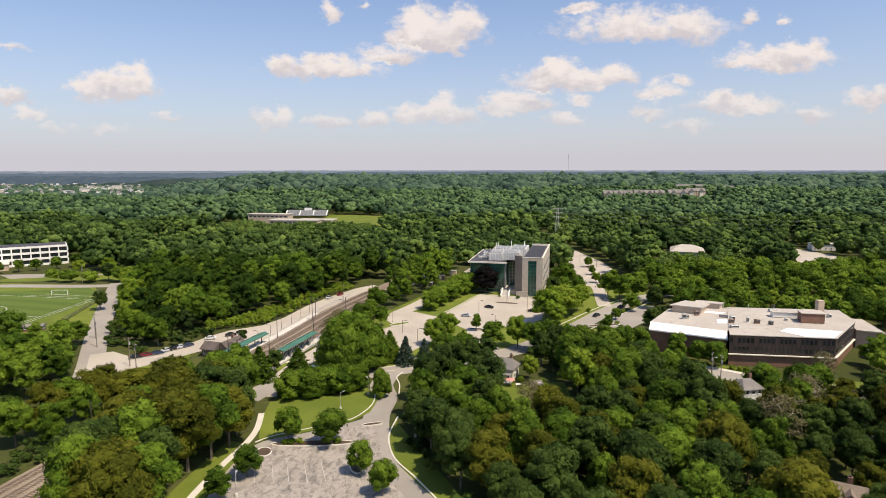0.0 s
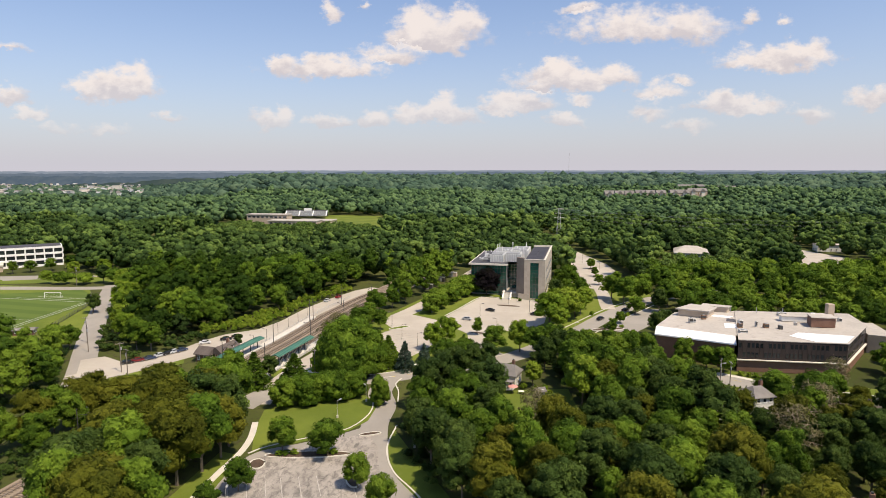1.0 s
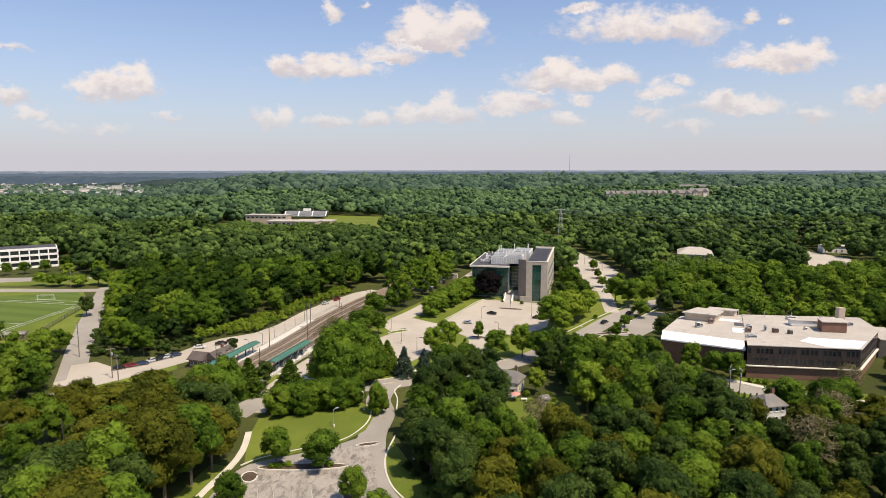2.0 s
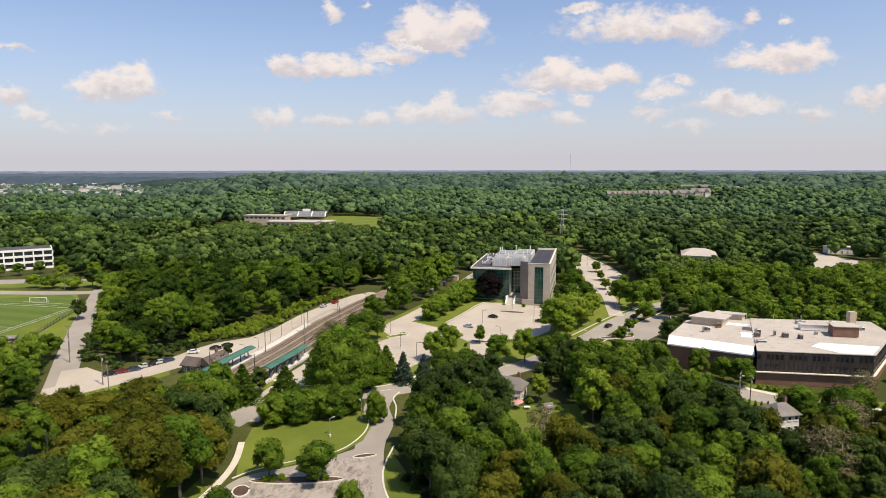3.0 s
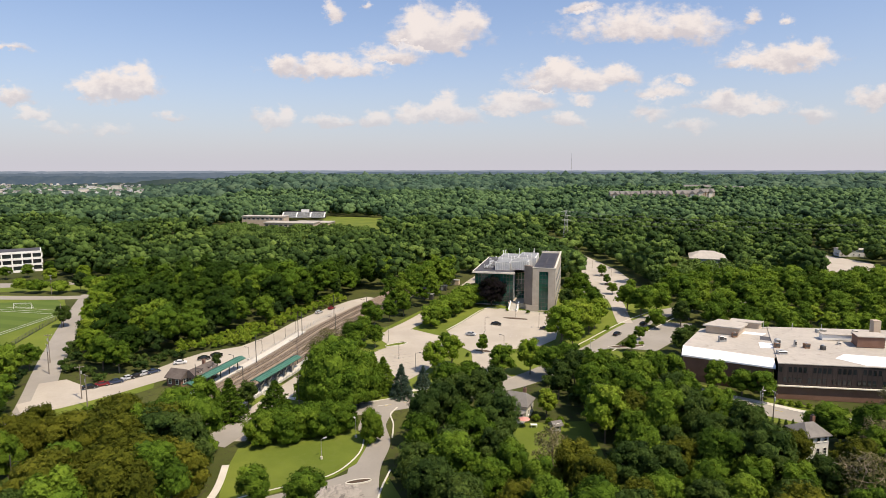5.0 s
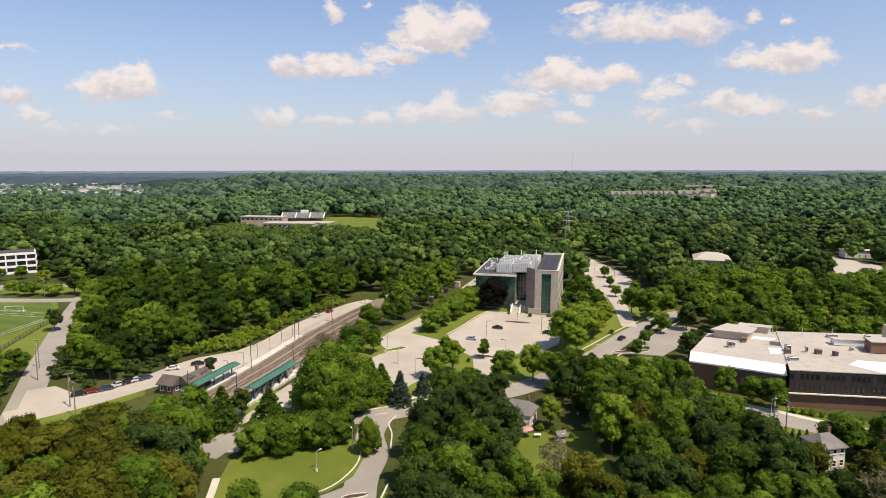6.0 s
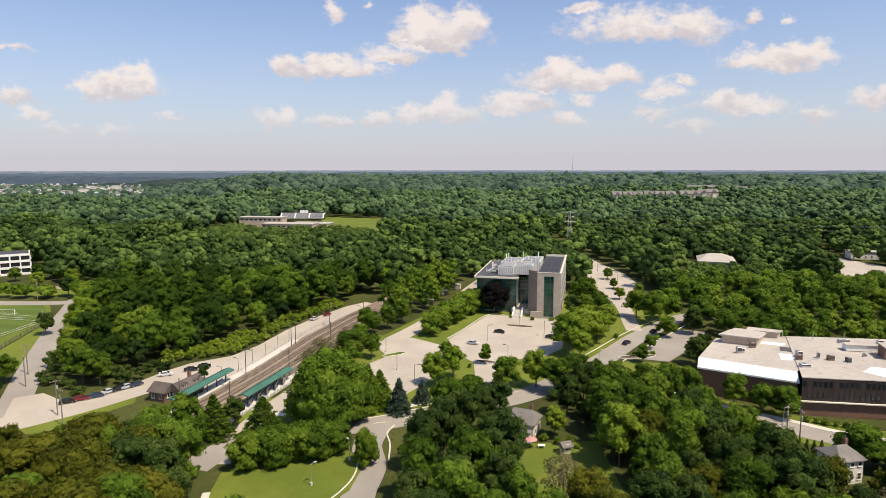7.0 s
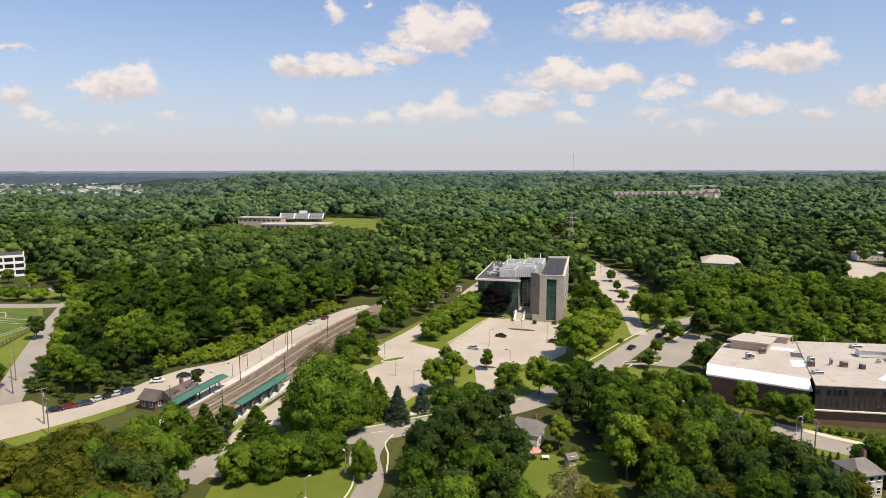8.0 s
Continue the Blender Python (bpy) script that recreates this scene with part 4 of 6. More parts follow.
def house(name, label, x, y, turn, wd, dp, eave, rise, wall, roof, hip=0.0, chimney=True, floors=1, cols=3, dormers=0, category="house", base=None, porch=False):
    h = thing(name, label, category, Matrix.Translation((x, y, gz(x, y) if base is None else base)) @ Matrix.Rotation(radians(turn), 4, "Z"))
    a, b = wd / 2, dp / 2
    bm = bmesh.new()
    box(bm, -a, a, -b, b, -0.5, eave)
    if not hip:
        for sx in (-a, a - 0.2):
            vs = [bm.verts.new(p) for p in ((sx, -b, eave), (sx, b, eave), (sx, 0, eave + rise), (sx + 0.2, -b, eave), (sx + 0.2, b, eave), (sx + 0.2, 0, eave + rise))]
            for q in ((0, 1, 2), (5, 4, 3), (0, 3, 4, 1), (1, 4, 5, 2), (2, 5, 3, 0)):
                bm.faces.new([vs[i] for i in q])
    part("wall", bm, wall, h)
    bm = bmesh.new()
    gable(bm, -a, a, -b, b, eave, rise, hip=hip)
    rf = part("roof", bm, roof, h)
    for f in range(floors):
        z = 0.9 + f * 2.8
        for i in range(cols):
            window(h, Matrix.Translation((-a + wd * (i + 0.5) / cols - 0.5, -b, z)), 1.0, 1.4)
        for i in range(2):
            window(h, Matrix.Translation((-a, -b + dp * (0.7 - 0.4 * i) + 0.5, z)) @ Matrix.Rotation(radians(-90), 4, "Z"), 1.0, 1.4)
            window(h, Matrix.Translation((a, -b + dp * (0.3 + 0.4 * i) - 0.5, z)) @ Matrix.Rotation(radians(90), 4, "Z"), 1.0, 1.4)
    if chimney:
        ch = part("chimney", boxed(a * 0.4, a * 0.4 + 0.8, 0.2, 1.0, eave, eave + rise + 1.2, bevel=0.04), BRICK_RED, h)
        part("chimney_pot", boxed(a * 0.4 + 0.2, a * 0.4 + 0.6, 0.4, 0.8, eave + rise + 1.2, eave + rise + 1.5), DARK_METAL, ch)
    for i in range(dormers):
        dxx = -a + wd * (i + 0.5) / dormers
        bm = bmesh.new()
        box(bm, dxx - 0.8, dxx + 0.8, -b * 0.78, 0, eave + rise * 0.1, eave + rise * 0.66)
        d = part("dormer", bm, wall, h)
        bm = bmesh.new()
        gable(bm, -b * 0.8, 0.3, -0.8, 0.8, 0, rise * 0.25, 0.15, 0.12)
        bmesh.ops.transform(bm, matrix=Matrix.Translation((dxx, 0, eave + rise * 0.66)) @ Matrix.Rotation(radians(90), 4, "Z"), verts=bm.verts)
        part("dormer_roof", bm, roof, d)
        window(h, Matrix.Translation((dxx - 0.45, -b * 0.78, eave + rise * 0.26)), 0.9, rise * 0.36)
    if porch:
        bm = bmesh.new()
        box(bm, -a, a, -b - 2.4, -b, 2.4, 2.65)
        p = part("porch", bm, roof, h, "grey porch roof on white posts")
        for i in range(5):
            part("porch_post", boxed(-a + 0.1 + i * (wd - 0.35) / 4, -a + 0.25 + i * (wd - 0.35) / 4, -b - 2.3, -b - 2.15, 0, 2.4), WHITE, p)
        part("porch_floor", boxed(-a, a, -b - 2.4, -b, -0.4, 0.2), METAL, p)
    c, s = math.cos(radians(turn)), math.sin(radians(turn))
    OPEN.append([(x + c * u_ - s * v_, y + s * u_ + c * v_) for u_, v_ in ((-a - 1, -b - 1), (a + 1, -b - 1), (a + 1, b + 1), (-a - 1, b + 1))])
    return h


house("house", "grey-shingled house with white trim beside the lawn", 18.8, 182.5, -24, 6.8, 6.4, 3.6, 2.4, CREAM, SHINGLE, hip=1.6, dormers=0, cols=3, floors=1, porch=True)
house("house", "pale grey two-storey house with a grey roof", 81.5, 161, 12, 5.4, 6.0, 5.0, 2.0, WHITE, SHINGLE, hip=2.0, floors=2, cols=3)
house("garage", "low garage with a pale grey roof beside the house", 70.5, 158.5, 12, 6.5, 6, 2.6, 1.8, WHITE, SHINGLE, hip=0.0, chimney=False, cols=2, category="garage")
house("house", "grey house with dormers half hidden by trees", 101, 150, -16, 8, 6, 3.2, 3.0, METAL, SHINGLE_DARK, dormers=2)
house("house", "brown-roofed house with white dormers", 70, 104.5, -30, 9, 8, 3.8, 3.8, BRICK_BUFF, SHINGLE_BROWN, dormers=2, floors=1)
house("house", "small white house under the trees", 101, 131, 28, 8, 6.5, 3.2, 2.6, WHITE, SHINGLE, chimney=False)
house("house", "small house with a brown roof by the street", -117, 140, 20, 9, 7, 3.2, 2.6, CREAM, SHINGLE_BROWN)
house("garden_shed", "small garden shed with a shingled roof", 27, 172, 20, 1.8, 1.8, 1.7, 0.9, CREAM, SHINGLE, chimney=False, cols=1, category="shed")
house("field_shed", "small dark shed with a grey roof beside the field", -156, 231, 10, 7, 3, 2.0, 0.6, BRICK_RED, SHINGLE, chimney=False, cols=3, category="shed")
house("station_house", "low station house with dark shingled gables", -72.5, 206, 72, 9, 4.6, 2.4, 2.2, BRICK_RED, SHINGLE_DARK, cols=4, dormers=2, chimney=True, category="station")
house("station_wing", "low shingled wing of the station", -77.5, 203, -18, 5, 5, 2.6, 2.0, BRICK_RED, SHINGLE_DARK, cols=2, chimney=False, category="station")
house("barn", "large barn with a pale metal roof among trees", 160, 404, -20, 20, 24, 6.5, 3.5, METAL, MEMBRANE, hip=7.0, chimney=False, cols=5, category="barn")
house("flat_building", "low white building beyond the far car park", 279, 452, -10, 18, 9, 5.0, 0.4, WHITE, MEMBRANE, chimney=False, cols=5, category="building")
house("office_block", "low pale block behind the woods", -37, 730, 0, 12, 8, 6, 0.5, CREAM, MEMBRANE, chimney=False, category="building")


# ---- three-storey block on the left ----
block = thing("office_block", "white three-storey office block with ribbon windows", "office building", Matrix.Translation((-252, 378, 0.5)) @ Matrix.Rotation(radians(34), 4, "Z"))
OPEN.append([(-310, 300), (-215, 322), (-208, 350), (-222, 378), (-232, 396), (-300, 380)])
part("core", boxed(-45, 18, 0.5, 16, 0, 11.6), STONE_DARK, block)
for f in range(4):
    part("floor_band", boxed(-45.4, 18.4, -0.2, 16.4, f * 3.6, f * 3.6 + 1.3), WHITE, block, "white concrete floor band")
for f in range(3):
    for i in range(14):
        part("pier", boxed(-45.2 + i * 4.87, -44.5 + i * 4.87, -0.1, 0.4, f * 3.6 + 1.3, f * 3.6 + 3.6), WHITE, block)
    part("ribbon_window", boxed(-44.9, 17.9, 0.3, 0.45, f * 3.6 + 1.3, f * 3.6 + 3.6), GLASS_DARK, block, "dark ribbon window")
part("roof_deck", boxed(-44.8, 17.8, 0.4, 15.8, 12.1, 12.3), DARK_ROOF, block)
part("low_roof", prismed([(-45, -14), (-12, -14), (-12, -0.4), (-45, -0.4)], 3.4, 4.2), CREAM, block, "pale low roof in front of the block")
part("low_wall", prismed([(-44.6, -13.6), (-12.4, -13.6), (-12.4, -0.6), (-44.6, -0.6)], 0, 3.4), BRICK_BUFF, block)

# ---- school on the hill, with its stand ----
school = thing("school", "long low buff-brick school with pale grey flat roofs", "school", pose(-190, 676, -2.5, 0, 0, -8))
OPEN.append([(-218, 650), (-216, 702), (-120, 690), (-108, 630), (-150, 625), (-190, 640)])
for x0, x1, y0, y1, h in ((-24, 22, 0, 14, 12.5), (10, 62, -22, -2, 8), (30, 70, 0, 22, 6.5)):
    part("wall", boxed(x0, x1, y0, y1, 0, h), BRICK_BUFF, school)
    part("roof", boxed(x0 - 0.6, x1 + 0.6, y0 - 0.6, y1 + 0.6, h, h + 0.7), MEMBRANE, school)
    for i in range(int((x1 - x0) / 5)):
        window(school, Matrix.Translation((x0 + 1.5 + i * 5, y0, h - 3)), 3.2, 1.7, METAL, rows=1)
stand_m = Matrix.Translation((-162, 735, 3.5))
bleachers = thing("grandstand", "pale aluminium grandstand with stepped benches", "grandstand", stand_m)
OPEN.append([(-192, 690), (-192, 750), (-132, 750), (-132, 680)])
for i in range(8):
    part("bench", boxed(-24, 24, i * 1.1, i * 1.1 + 1.05, 0.8 + i * 0.75, 1.4 + i * 0.75), METAL, bleachers)
for i in range(4):
    part("aisle", boxed(-24.6 + i * 16, -23.4 + i * 16, -0.4, 9.2, 0.6, 1.0, m=Matrix.Translation((0, 0, 0.9)) @ Matrix.Rotation(radians(34), 4, "X")), WHITE, bleachers)
part("press_box", boxed(-4, 5, 9, 11, 6, 9.6), WHITE, bleachers)
part("back_rail", boxed(-24.5, 24.5, 9.2, 9.4, 0, 7.8), DARK_METAL, bleachers)

# ---- terraced houses on the far hill ----
OPEN.append([(268, 1040), (470, 1040), (500, 1098), (282, 1098)])
rnd_t = random.Random(9)
for k, (x, y, n) in enumerate(((292, 1105, 3), (346, 1100, 3), (400, 1085, 2), (440, 1110, 2))):
    for i in range(n):
        row_h = house("terraced_house", "far row of cream houses with grey gables", x + i * 17, y + rnd_t.uniform(-4, 4), rnd_t.uniform(-6, 6), 16, 12, 8.5, 5.5, BRICK_BUFF, SHINGLE, chimney=False, floors=2, cols=4, base=gz(x, y) + 6.5)
        bm = bmesh.new()
        gable(bm, -8, 2, -3.5, 3.5, 0, 4.5)
        bmesh.ops.transform(bm, matrix=Matrix.Translation((0, 0, 8.5)) @ Matrix.Rotation(radians(90), 4, "Z"), verts=bm.verts)
        part("cross_gable", bm, SHINGLE, row_h)
        part("gable_wall", prismed([(-3.3, -7.4), (3.3, -7.4), (3.3, 2), (-3.3, 2)], -3, 9), CREAM, row_h)
for x, y, wd in ((520, 1320, 60), (600, 1330, 60), (760, 1400, 40)):
    house("institution", "long cream building with a pale green roof", x, y, 3, wd, 14, 8, 4, BRICK_BUFF, SHINGLE, hip=4, chimney=False, floors=2, cols=8, category="building", base=gz(x, y) + 7)


# ---- railway station ----
def beside(line, t0, t1, side):
    """The part of a line between two values of y, moved sideways."""
    return [(x, y) for x, y, a in along(line, 2.0, side) if t0 < y < t1]


west = beside(TRACK, 188, 254, 4.9)
sheet("platform", ribbon(west, 1.2, 1.2), WALKWAY, 0.62, "pale concrete railway platform with a worn edge", "platform", thick=0.8)
kerb([(x, y) for x, y in beside(TRACK, 188, 254, 3.75)], "worn pale platform edge", 0.35, 0.03, 0.62, PAINT)
east = beside(TRACK, 184, 226, -11.8)
sheet("platform", ribbon(east, 1.5, 1.5), WALKWAY, 0.62, "pale concrete railway platform under the trees", "platform", thick=0.8)


def platform_canopy(line, half, label):
    """A long low-pitched metal roof on steel posts."""
    mid = line[len(line) // 2]
    c = thing("platform_canopy", label, "canopy", group="platform canopies")
    bm = bmesh.new()
    rows_ = []
    for i, (x, y) in enumerate(line):
        x0, y0 = line[max(i - 1, 0)]
        x1, y1 = line[min(i + 1, len(line) - 1)]
        l = math.hypot(x1 - x0, y1 - y0)
        nx, ny, z = -(y1 - y0) / l, (x1 - x0) / l, gz(x, y) + 0.6
        rows_.append([bm.verts.new((x + nx * s * half, y + ny * s * half, z + zz)) for s, zz in ((-1, 3.2), (0, 3.75), (1, 3.2), (1, 3.0), (0, 3.5), (-1, 3.0))])
    for a, b in zip(rows_, rows_[1:]):
        for k in range(6):
            bm.faces.new((a[k], a[(k + 1) % 6], b[(k + 1) % 6], b[k]))
    for e in (rows_[0], rows_[-1]):
        bm.faces.new(e)
    rf = part("roof", bm, GREEN_ROOF, c, "green painted metal roof")
    bm = bmesh.new()
    for i in range(len(line) - 1):
        for f in (0.0, 0.5):
            x, y = line[i][0] * (1 - f) + line[i + 1][0] * f, line[i][1] * (1 - f) + line[i + 1][1] * f
            l = math.hypot(line[i + 1][0] - line[i][0], line[i + 1][1] - line[i][1])
            nx, ny, z = -(line[i + 1][1] - line[i][1]) / l, (line[i + 1][0] - line[i][0]) / l, gz(x, y) + 0.62
            for s in (-1, 1):
                tube(bm, (x, y, z + 3.77), (x + nx * s * half, y + ny * s * half, z + 3.22), 0.035, 0.035, 4)
    part("roof_seams", bm, GREEN_ROOF, rf)
    for x, y in line[1:-1:2]:
        bm = bmesh.new()
        z = gz(x, y) + 0.6
        box(bm, x - 0.12, x + 0.12, y - 0.12, y + 0.12, z, z + 3.5)
        tube(bm, (x, y, z + 2.4), (x + half * 0.8, y - 0.4, z + 3.1), 0.06, 0.06, 5)
        tube(bm, (x, y, z + 2.4), (x - half * 0.8, y + 0.4, z + 3.1), 0.06, 0.06, 5)
        part("post", bm, DARK_METAL, c)
    return c


platform_canopy(beside(TRACK, 192, 216, 4.7), 1.7, "long green metal canopy over the station house platform")
can_b = platform_canopy(beside(TRACK, 194, 217, -11.4), 1.6, "green metal canopy over the far platform")
# glass shelter under it
for x, y in beside(TRACK, 197, 215, -12.4)[::2]:
    part("shelter_panel", boxed(x - 0.05, x + 0.05, y - 1.5, y + 1.5, gz(x, y) + 0.9, gz(x, y) + 3.0), GLASS_DARK, can_b, "dark glass shelter panel")


def fence(line, label, height=1.1, every=2.4, mat=None, rails=3, name="fence"):
    f = thing(name, label, "fence")
    pts = [(x, y) for x, y, a in along(line, every)]
    me = shared("fence_post", boxed(-0.05, 0.05, -0.05, 0.05, 0, height), mat or METAL)
    for x, y in pts:
        piece("fence_post", me, f, Matrix.Translation((x, y, gz(x, y) + 0.05)))
    for r in range(rails):
        bm = bmesh.new()
        for (x0, y0), (x1, y1) in zip(pts, pts[1:]):
            z = 0.05 + height * (r + 1) / rails - 0.06
            tube(bm, (x0, y0, gz(x0, y0) + z), (x1, y1, gz(x1, y1) + z), 0.035, 0.035, 4)
        part("rail", bm, mat or METAL, f)
    return f


fence(beside(TRACK, 214, 290, 6.2), "grey steel fence between the platform and the car park", 1.3)
fence(beside(TRACK, 184, 224, -13.5), "pale steel railing behind the far platform", 1.3, 1.6, PALE_METAL, 4)
fence([(-56, 172), (-54.5, 180), (-52.5, 187)], "dark steel railing beside the ramp", 1.2, mat=DARK_METAL)
fence(smooth([(-156, 277), (-155.5, 270), (-152, 245), (-150, 233), (-152, 226)]), "black mesh fence beside the playing field", 1.8, 2.5, DARK_METAL, 9)


def lamp_post(x, y, height, label="dark car park lamp on a tall pole", arm=1.2, turn=0.0, name="lamp_post", mat=None):
    l = thing(name, label, "lamp post", Matrix.Translation((x, y, gz(x, y))) @ Matrix.Rotation(turn, 4, "Z"), group="lamp posts")
    bm = bmesh.new()
    tube(bm, (0, 0, 0.6), (0, 0, height), 0.075, 0.05, 8)
    part("pole", bm, mat or DARK_METAL, l)
    bm = bmesh.new()
    tube(bm, (0, 0, -0.3), (0, 0, 0.7), 0.3, 0.27, 10)
    part("base", bm, WALKWAY, l)
    bm = bmesh.new()
    tube(bm, (0, 0, height - 0.1), (arm, 0, height + 0.05), 0.05, 0.04, 5)
    part("arm", bm, mat or DARK_METAL, l)
    head = part("lamp_head", boxed(arm - 0.25, arm + 0.55, -0.2, 0.2, height - 0.02, height + 0.14, bevel=0.03), mat or DARK_METAL, l)
    part("lens", boxed(arm - 0.1, arm + 0.4, -0.13, 0.13, height - 0.05, height - 0.02), WHITE, head)
    return l


first = lamp_post(-9, 214, 5.8)
for x, y in ((-15, 225), (15, 254), (36, 260), (20, 232), (-20, 242), (29, 276), (63, 345), (90, 360), (88, 395)):
    copy_thing(first, Matrix.Translation((x, y, gz(x, y))) @ Matrix.Rotation(x * 1.7, 4, "Z"))
for i, (x, y) in enumerate(beside(TRACK, 208, 262, 7.6)[::4]):
    copy_thing(first, Matrix.Translation((x, y, gz(x, y))) @ Matrix.Rotation(2.8, 4, "Z") @ Matrix.Diagonal((1, 1, 0.72, 1)))
street_l = lamp_post(-21, 168, 4.6, "slim pale street lamp beside the lawn", 0.9, 2.0, mat=METAL)
for x, y in ((-27, 157), (-40, 113), (49, 231), (74, 278), (-6.5, 140), (84, 187)):
    copy_thing(street_l, Matrix.Translation((x, y, gz(x, y))) @ Matrix.Rotation(x * 0.9, 4, "Z"))


def utility_pole(x, y, height, turn, arms=1):
    p = thing("utility_pole", "weathered wooden utility pole with crossarms", "utility pole", Matrix.Translation((x, y, gz(x, y))) @ Matrix.Rotation(turn, 4, "Z"), group="utility poles")
    bm = bmesh.new()
    tube(bm, (0, 0, -0.6), (0, 0, height), 0.17, 0.11, 8)
    part("pole", bm, POLE_WOOD, p)
    for i in range(arms):
        a = part("crossarm", boxed(-1.2, 1.2, -0.06, 0.06, height - 0.5 - i * 0.8, height - 0.36 - i * 0.8), POLE_WOOD, p)
        bm = bmesh.new()
        for xx in (-1.1, -0.4, 0.4, 1.1):
            tube(bm, (xx, 0, height - 0.36 - i * 0.8), (xx, 0, height - 0.2 - i * 0.8), 0.05, 0.035, 6)
        part("insulators", bm, WHITE, a)
    bm = bmesh.new()
    tube(bm, (0.3, 0, height - 2.4), (0.3, 0, height - 1.5), 0.2, 0.2, 8)
    part("transformer", bm, METAL, p)
    return p


pole_p = utility_pole(-38.5, 185.5, 9.5, 0.4, 1)
for x, y in ((-21.5, 191.5, ), (79, 176.5), (80.5, 173.8), (-127, 221), (-121, 211), (-100, 192), (-147, 260), (-95, 186), (-188, 319)):
    copy_thing(pole_p, Matrix.Translation((x, y, gz(x, y))) @ Matrix.Rotation(x * 0.37, 4, "Z"))


def catenary_mast(x, y, height):
    c = thing("catenary_mast", "slim steel railway mast with a bracket", "mast", Matrix.Translation((x, y, gz(x, y))), group="catenary masts")
    bm = bmesh.new()
    tube(bm, (0, 0, -0.4), (0, 0, height), 0.13, 0.1, 6)
    part("mast", bm, DARK_METAL, c)
    bm = bmesh.new()
    tube(bm, (0, 0, height - 1.4), (2.6, -0.5, height - 1.0), 0.05, 0.05, 5)
    tube(bm, (0, 0, height - 2.4), (2.6, -0.5, height - 1.0), 0.04, 0.04, 5)
    part("bracket", bm, DARK_METAL, c)
    return c


mast = catenary_mast(-52.4, 250, 9)
for x, y in beside(TRACK, 112, 300, 3.5)[::14]:
    copy_thing(mast, Matrix.Translation((x, y, gz(x, y) + 0.3)))
for x, y in beside(TRACK, 180, 300, -10.3)[6::14]:
    copy_thing(mast, Matrix.Translation((x, y, gz(x, y) + 0.3)) @ Matrix.Rotation(3.2, 4, "Z"))

# playing field: turf, lines, goals
sheet("playing_field", [(-158, 279), (-166, 233), (-228, 244), (-222, 296), (-200, 299), (-178, 307), (-172, 300)], TURF, 0.09, "striped green artificial sports field", "sports field")
for a, b in (((-159.5, 277), (-167, 234)), ((-161.5, 277.5), (-169, 234.5)), ((-160, 279), (-222, 290)), ((-167, 250), (-226, 258)), ((-163, 285), (-190, 291)), ((-170, 283.5), (-198, 288))):
    d = Vector((b[0] - a[0], b[1] - a[1])).normalized()
    n = Vector((-d.y, d.x)) * 0.11
    sheet("field_line", [(a[0] + n.x, a[1] + n.y), (b[0] + n.x, b[1] + n.y), (b[0] - n.x, b[1] - n.y), (a[0] - n.x, a[1] - n.y)], PAINT, 0.115, "white painted field line", "marking", thick=0.03, clear=False)
ring = [(-196 + 9 * math.cos(a / 24 * 6.2832), 258 + 9 * math.sin(a / 24 * 6.2832)) for a in range(25)]
sheet("field_line", ribbon(ring, 0.12, 0.12), PAINT, 0.118, "white painted centre circle", "marking", thick=0.03, clear=False)


def goal(x, y, turn):
    g = thing("soccer_goal", "white-framed soccer goal on the field", "goal", Matrix.Translation((x, y, gz(x, y) + 0.09)) @ Matrix.Rotation(turn, 4, "Z"), group="soccer goals")
    for xx in (-3.6, 3.6):
        bm = bmesh.new()
        tube(bm, (xx, 0, 0), (xx, 0, 2.44), 0.1, 0.1, 8)
        part("post", bm, WHITE, g)
        bm = bmesh.new()
        tube(bm, (xx, 0, 2.44), (xx, 1.8, 0), 0.05, 0.05, 6)
        part("stay", bm, WHITE, g)
    bm = bmesh.new()
    tube(bm, (-3.6, 0, 2.44), (3.6, 0, 2.44), 0.1, 0.1, 8)
    part("crossbar", bm, WHITE, g)
    bm = bmesh.new()
    tube(bm, (-3.6, 1.8, 0.05), (3.6, 1.8, 0.05), 0.06, 0.06, 6)
    part("ground_bar", bm, WHITE, g)
    bm = bmesh.new()
    for i in range(15):
        xx = -3.6 + i * 7.2 / 14
        tube(bm, (xx, 0, 2.4), (xx, 1.8, 0.05), 0.012, 0.012, 3)
    part("net", bm, WHITE, g)


goal(-181, 288, 0.1)
goal(-206, 252, 1.6)

# stall lines, arrows and islands in the car parks
def stripe(x, y, turn, length, width=0.14, mat=None, off=0.115, name="stall_line"):
    c, s = math.cos(turn), math.sin(turn)
    pts = [(x + c * a - s * b, y + s * a + c * b) for a, b in ((0, -width / 2), (length, -width / 2), (length, width / 2), (0, width / 2))]
    return sheet(name, pts, mat or PAINT, off, "faded white painted stall line", "marking", thick=0.04, clear=False)


for i in range(8):
    if i != 6:
        stripe(-41.5 + i * 3.55, 117.5 + i % 3 * 0.6, radians(107), 8.6, 0.14, OLD_PAINT)
for k, (x0, y0) in enumerate(((-13.5, 221.5), (-11, 210))):
    for i in range(7 - 2 * k):
        stripe(x0 - i * 1.35 + 2, y0 + i * 2.3, radians(22), 4.6, 0.13, OLD_PAINT)
        stripe(x0 - i * 1.35 + 2, y0 + i * 2.3, radians(202), 4.6, 0.13, OLD_PAINT)
for i in range(9):
    stripe(26 + i * 1.9, 262 - i * 0.5, radians(76), 4.8, 0.1, OLD_PAINT)
    stripe(20 + i * 1.9, 249 - i * 0.5, radians(76), 4.8, 0.1, OLD_PAINT)
stripe(-11, 190.6, radians(17), 5, 0.3, name="road_line")
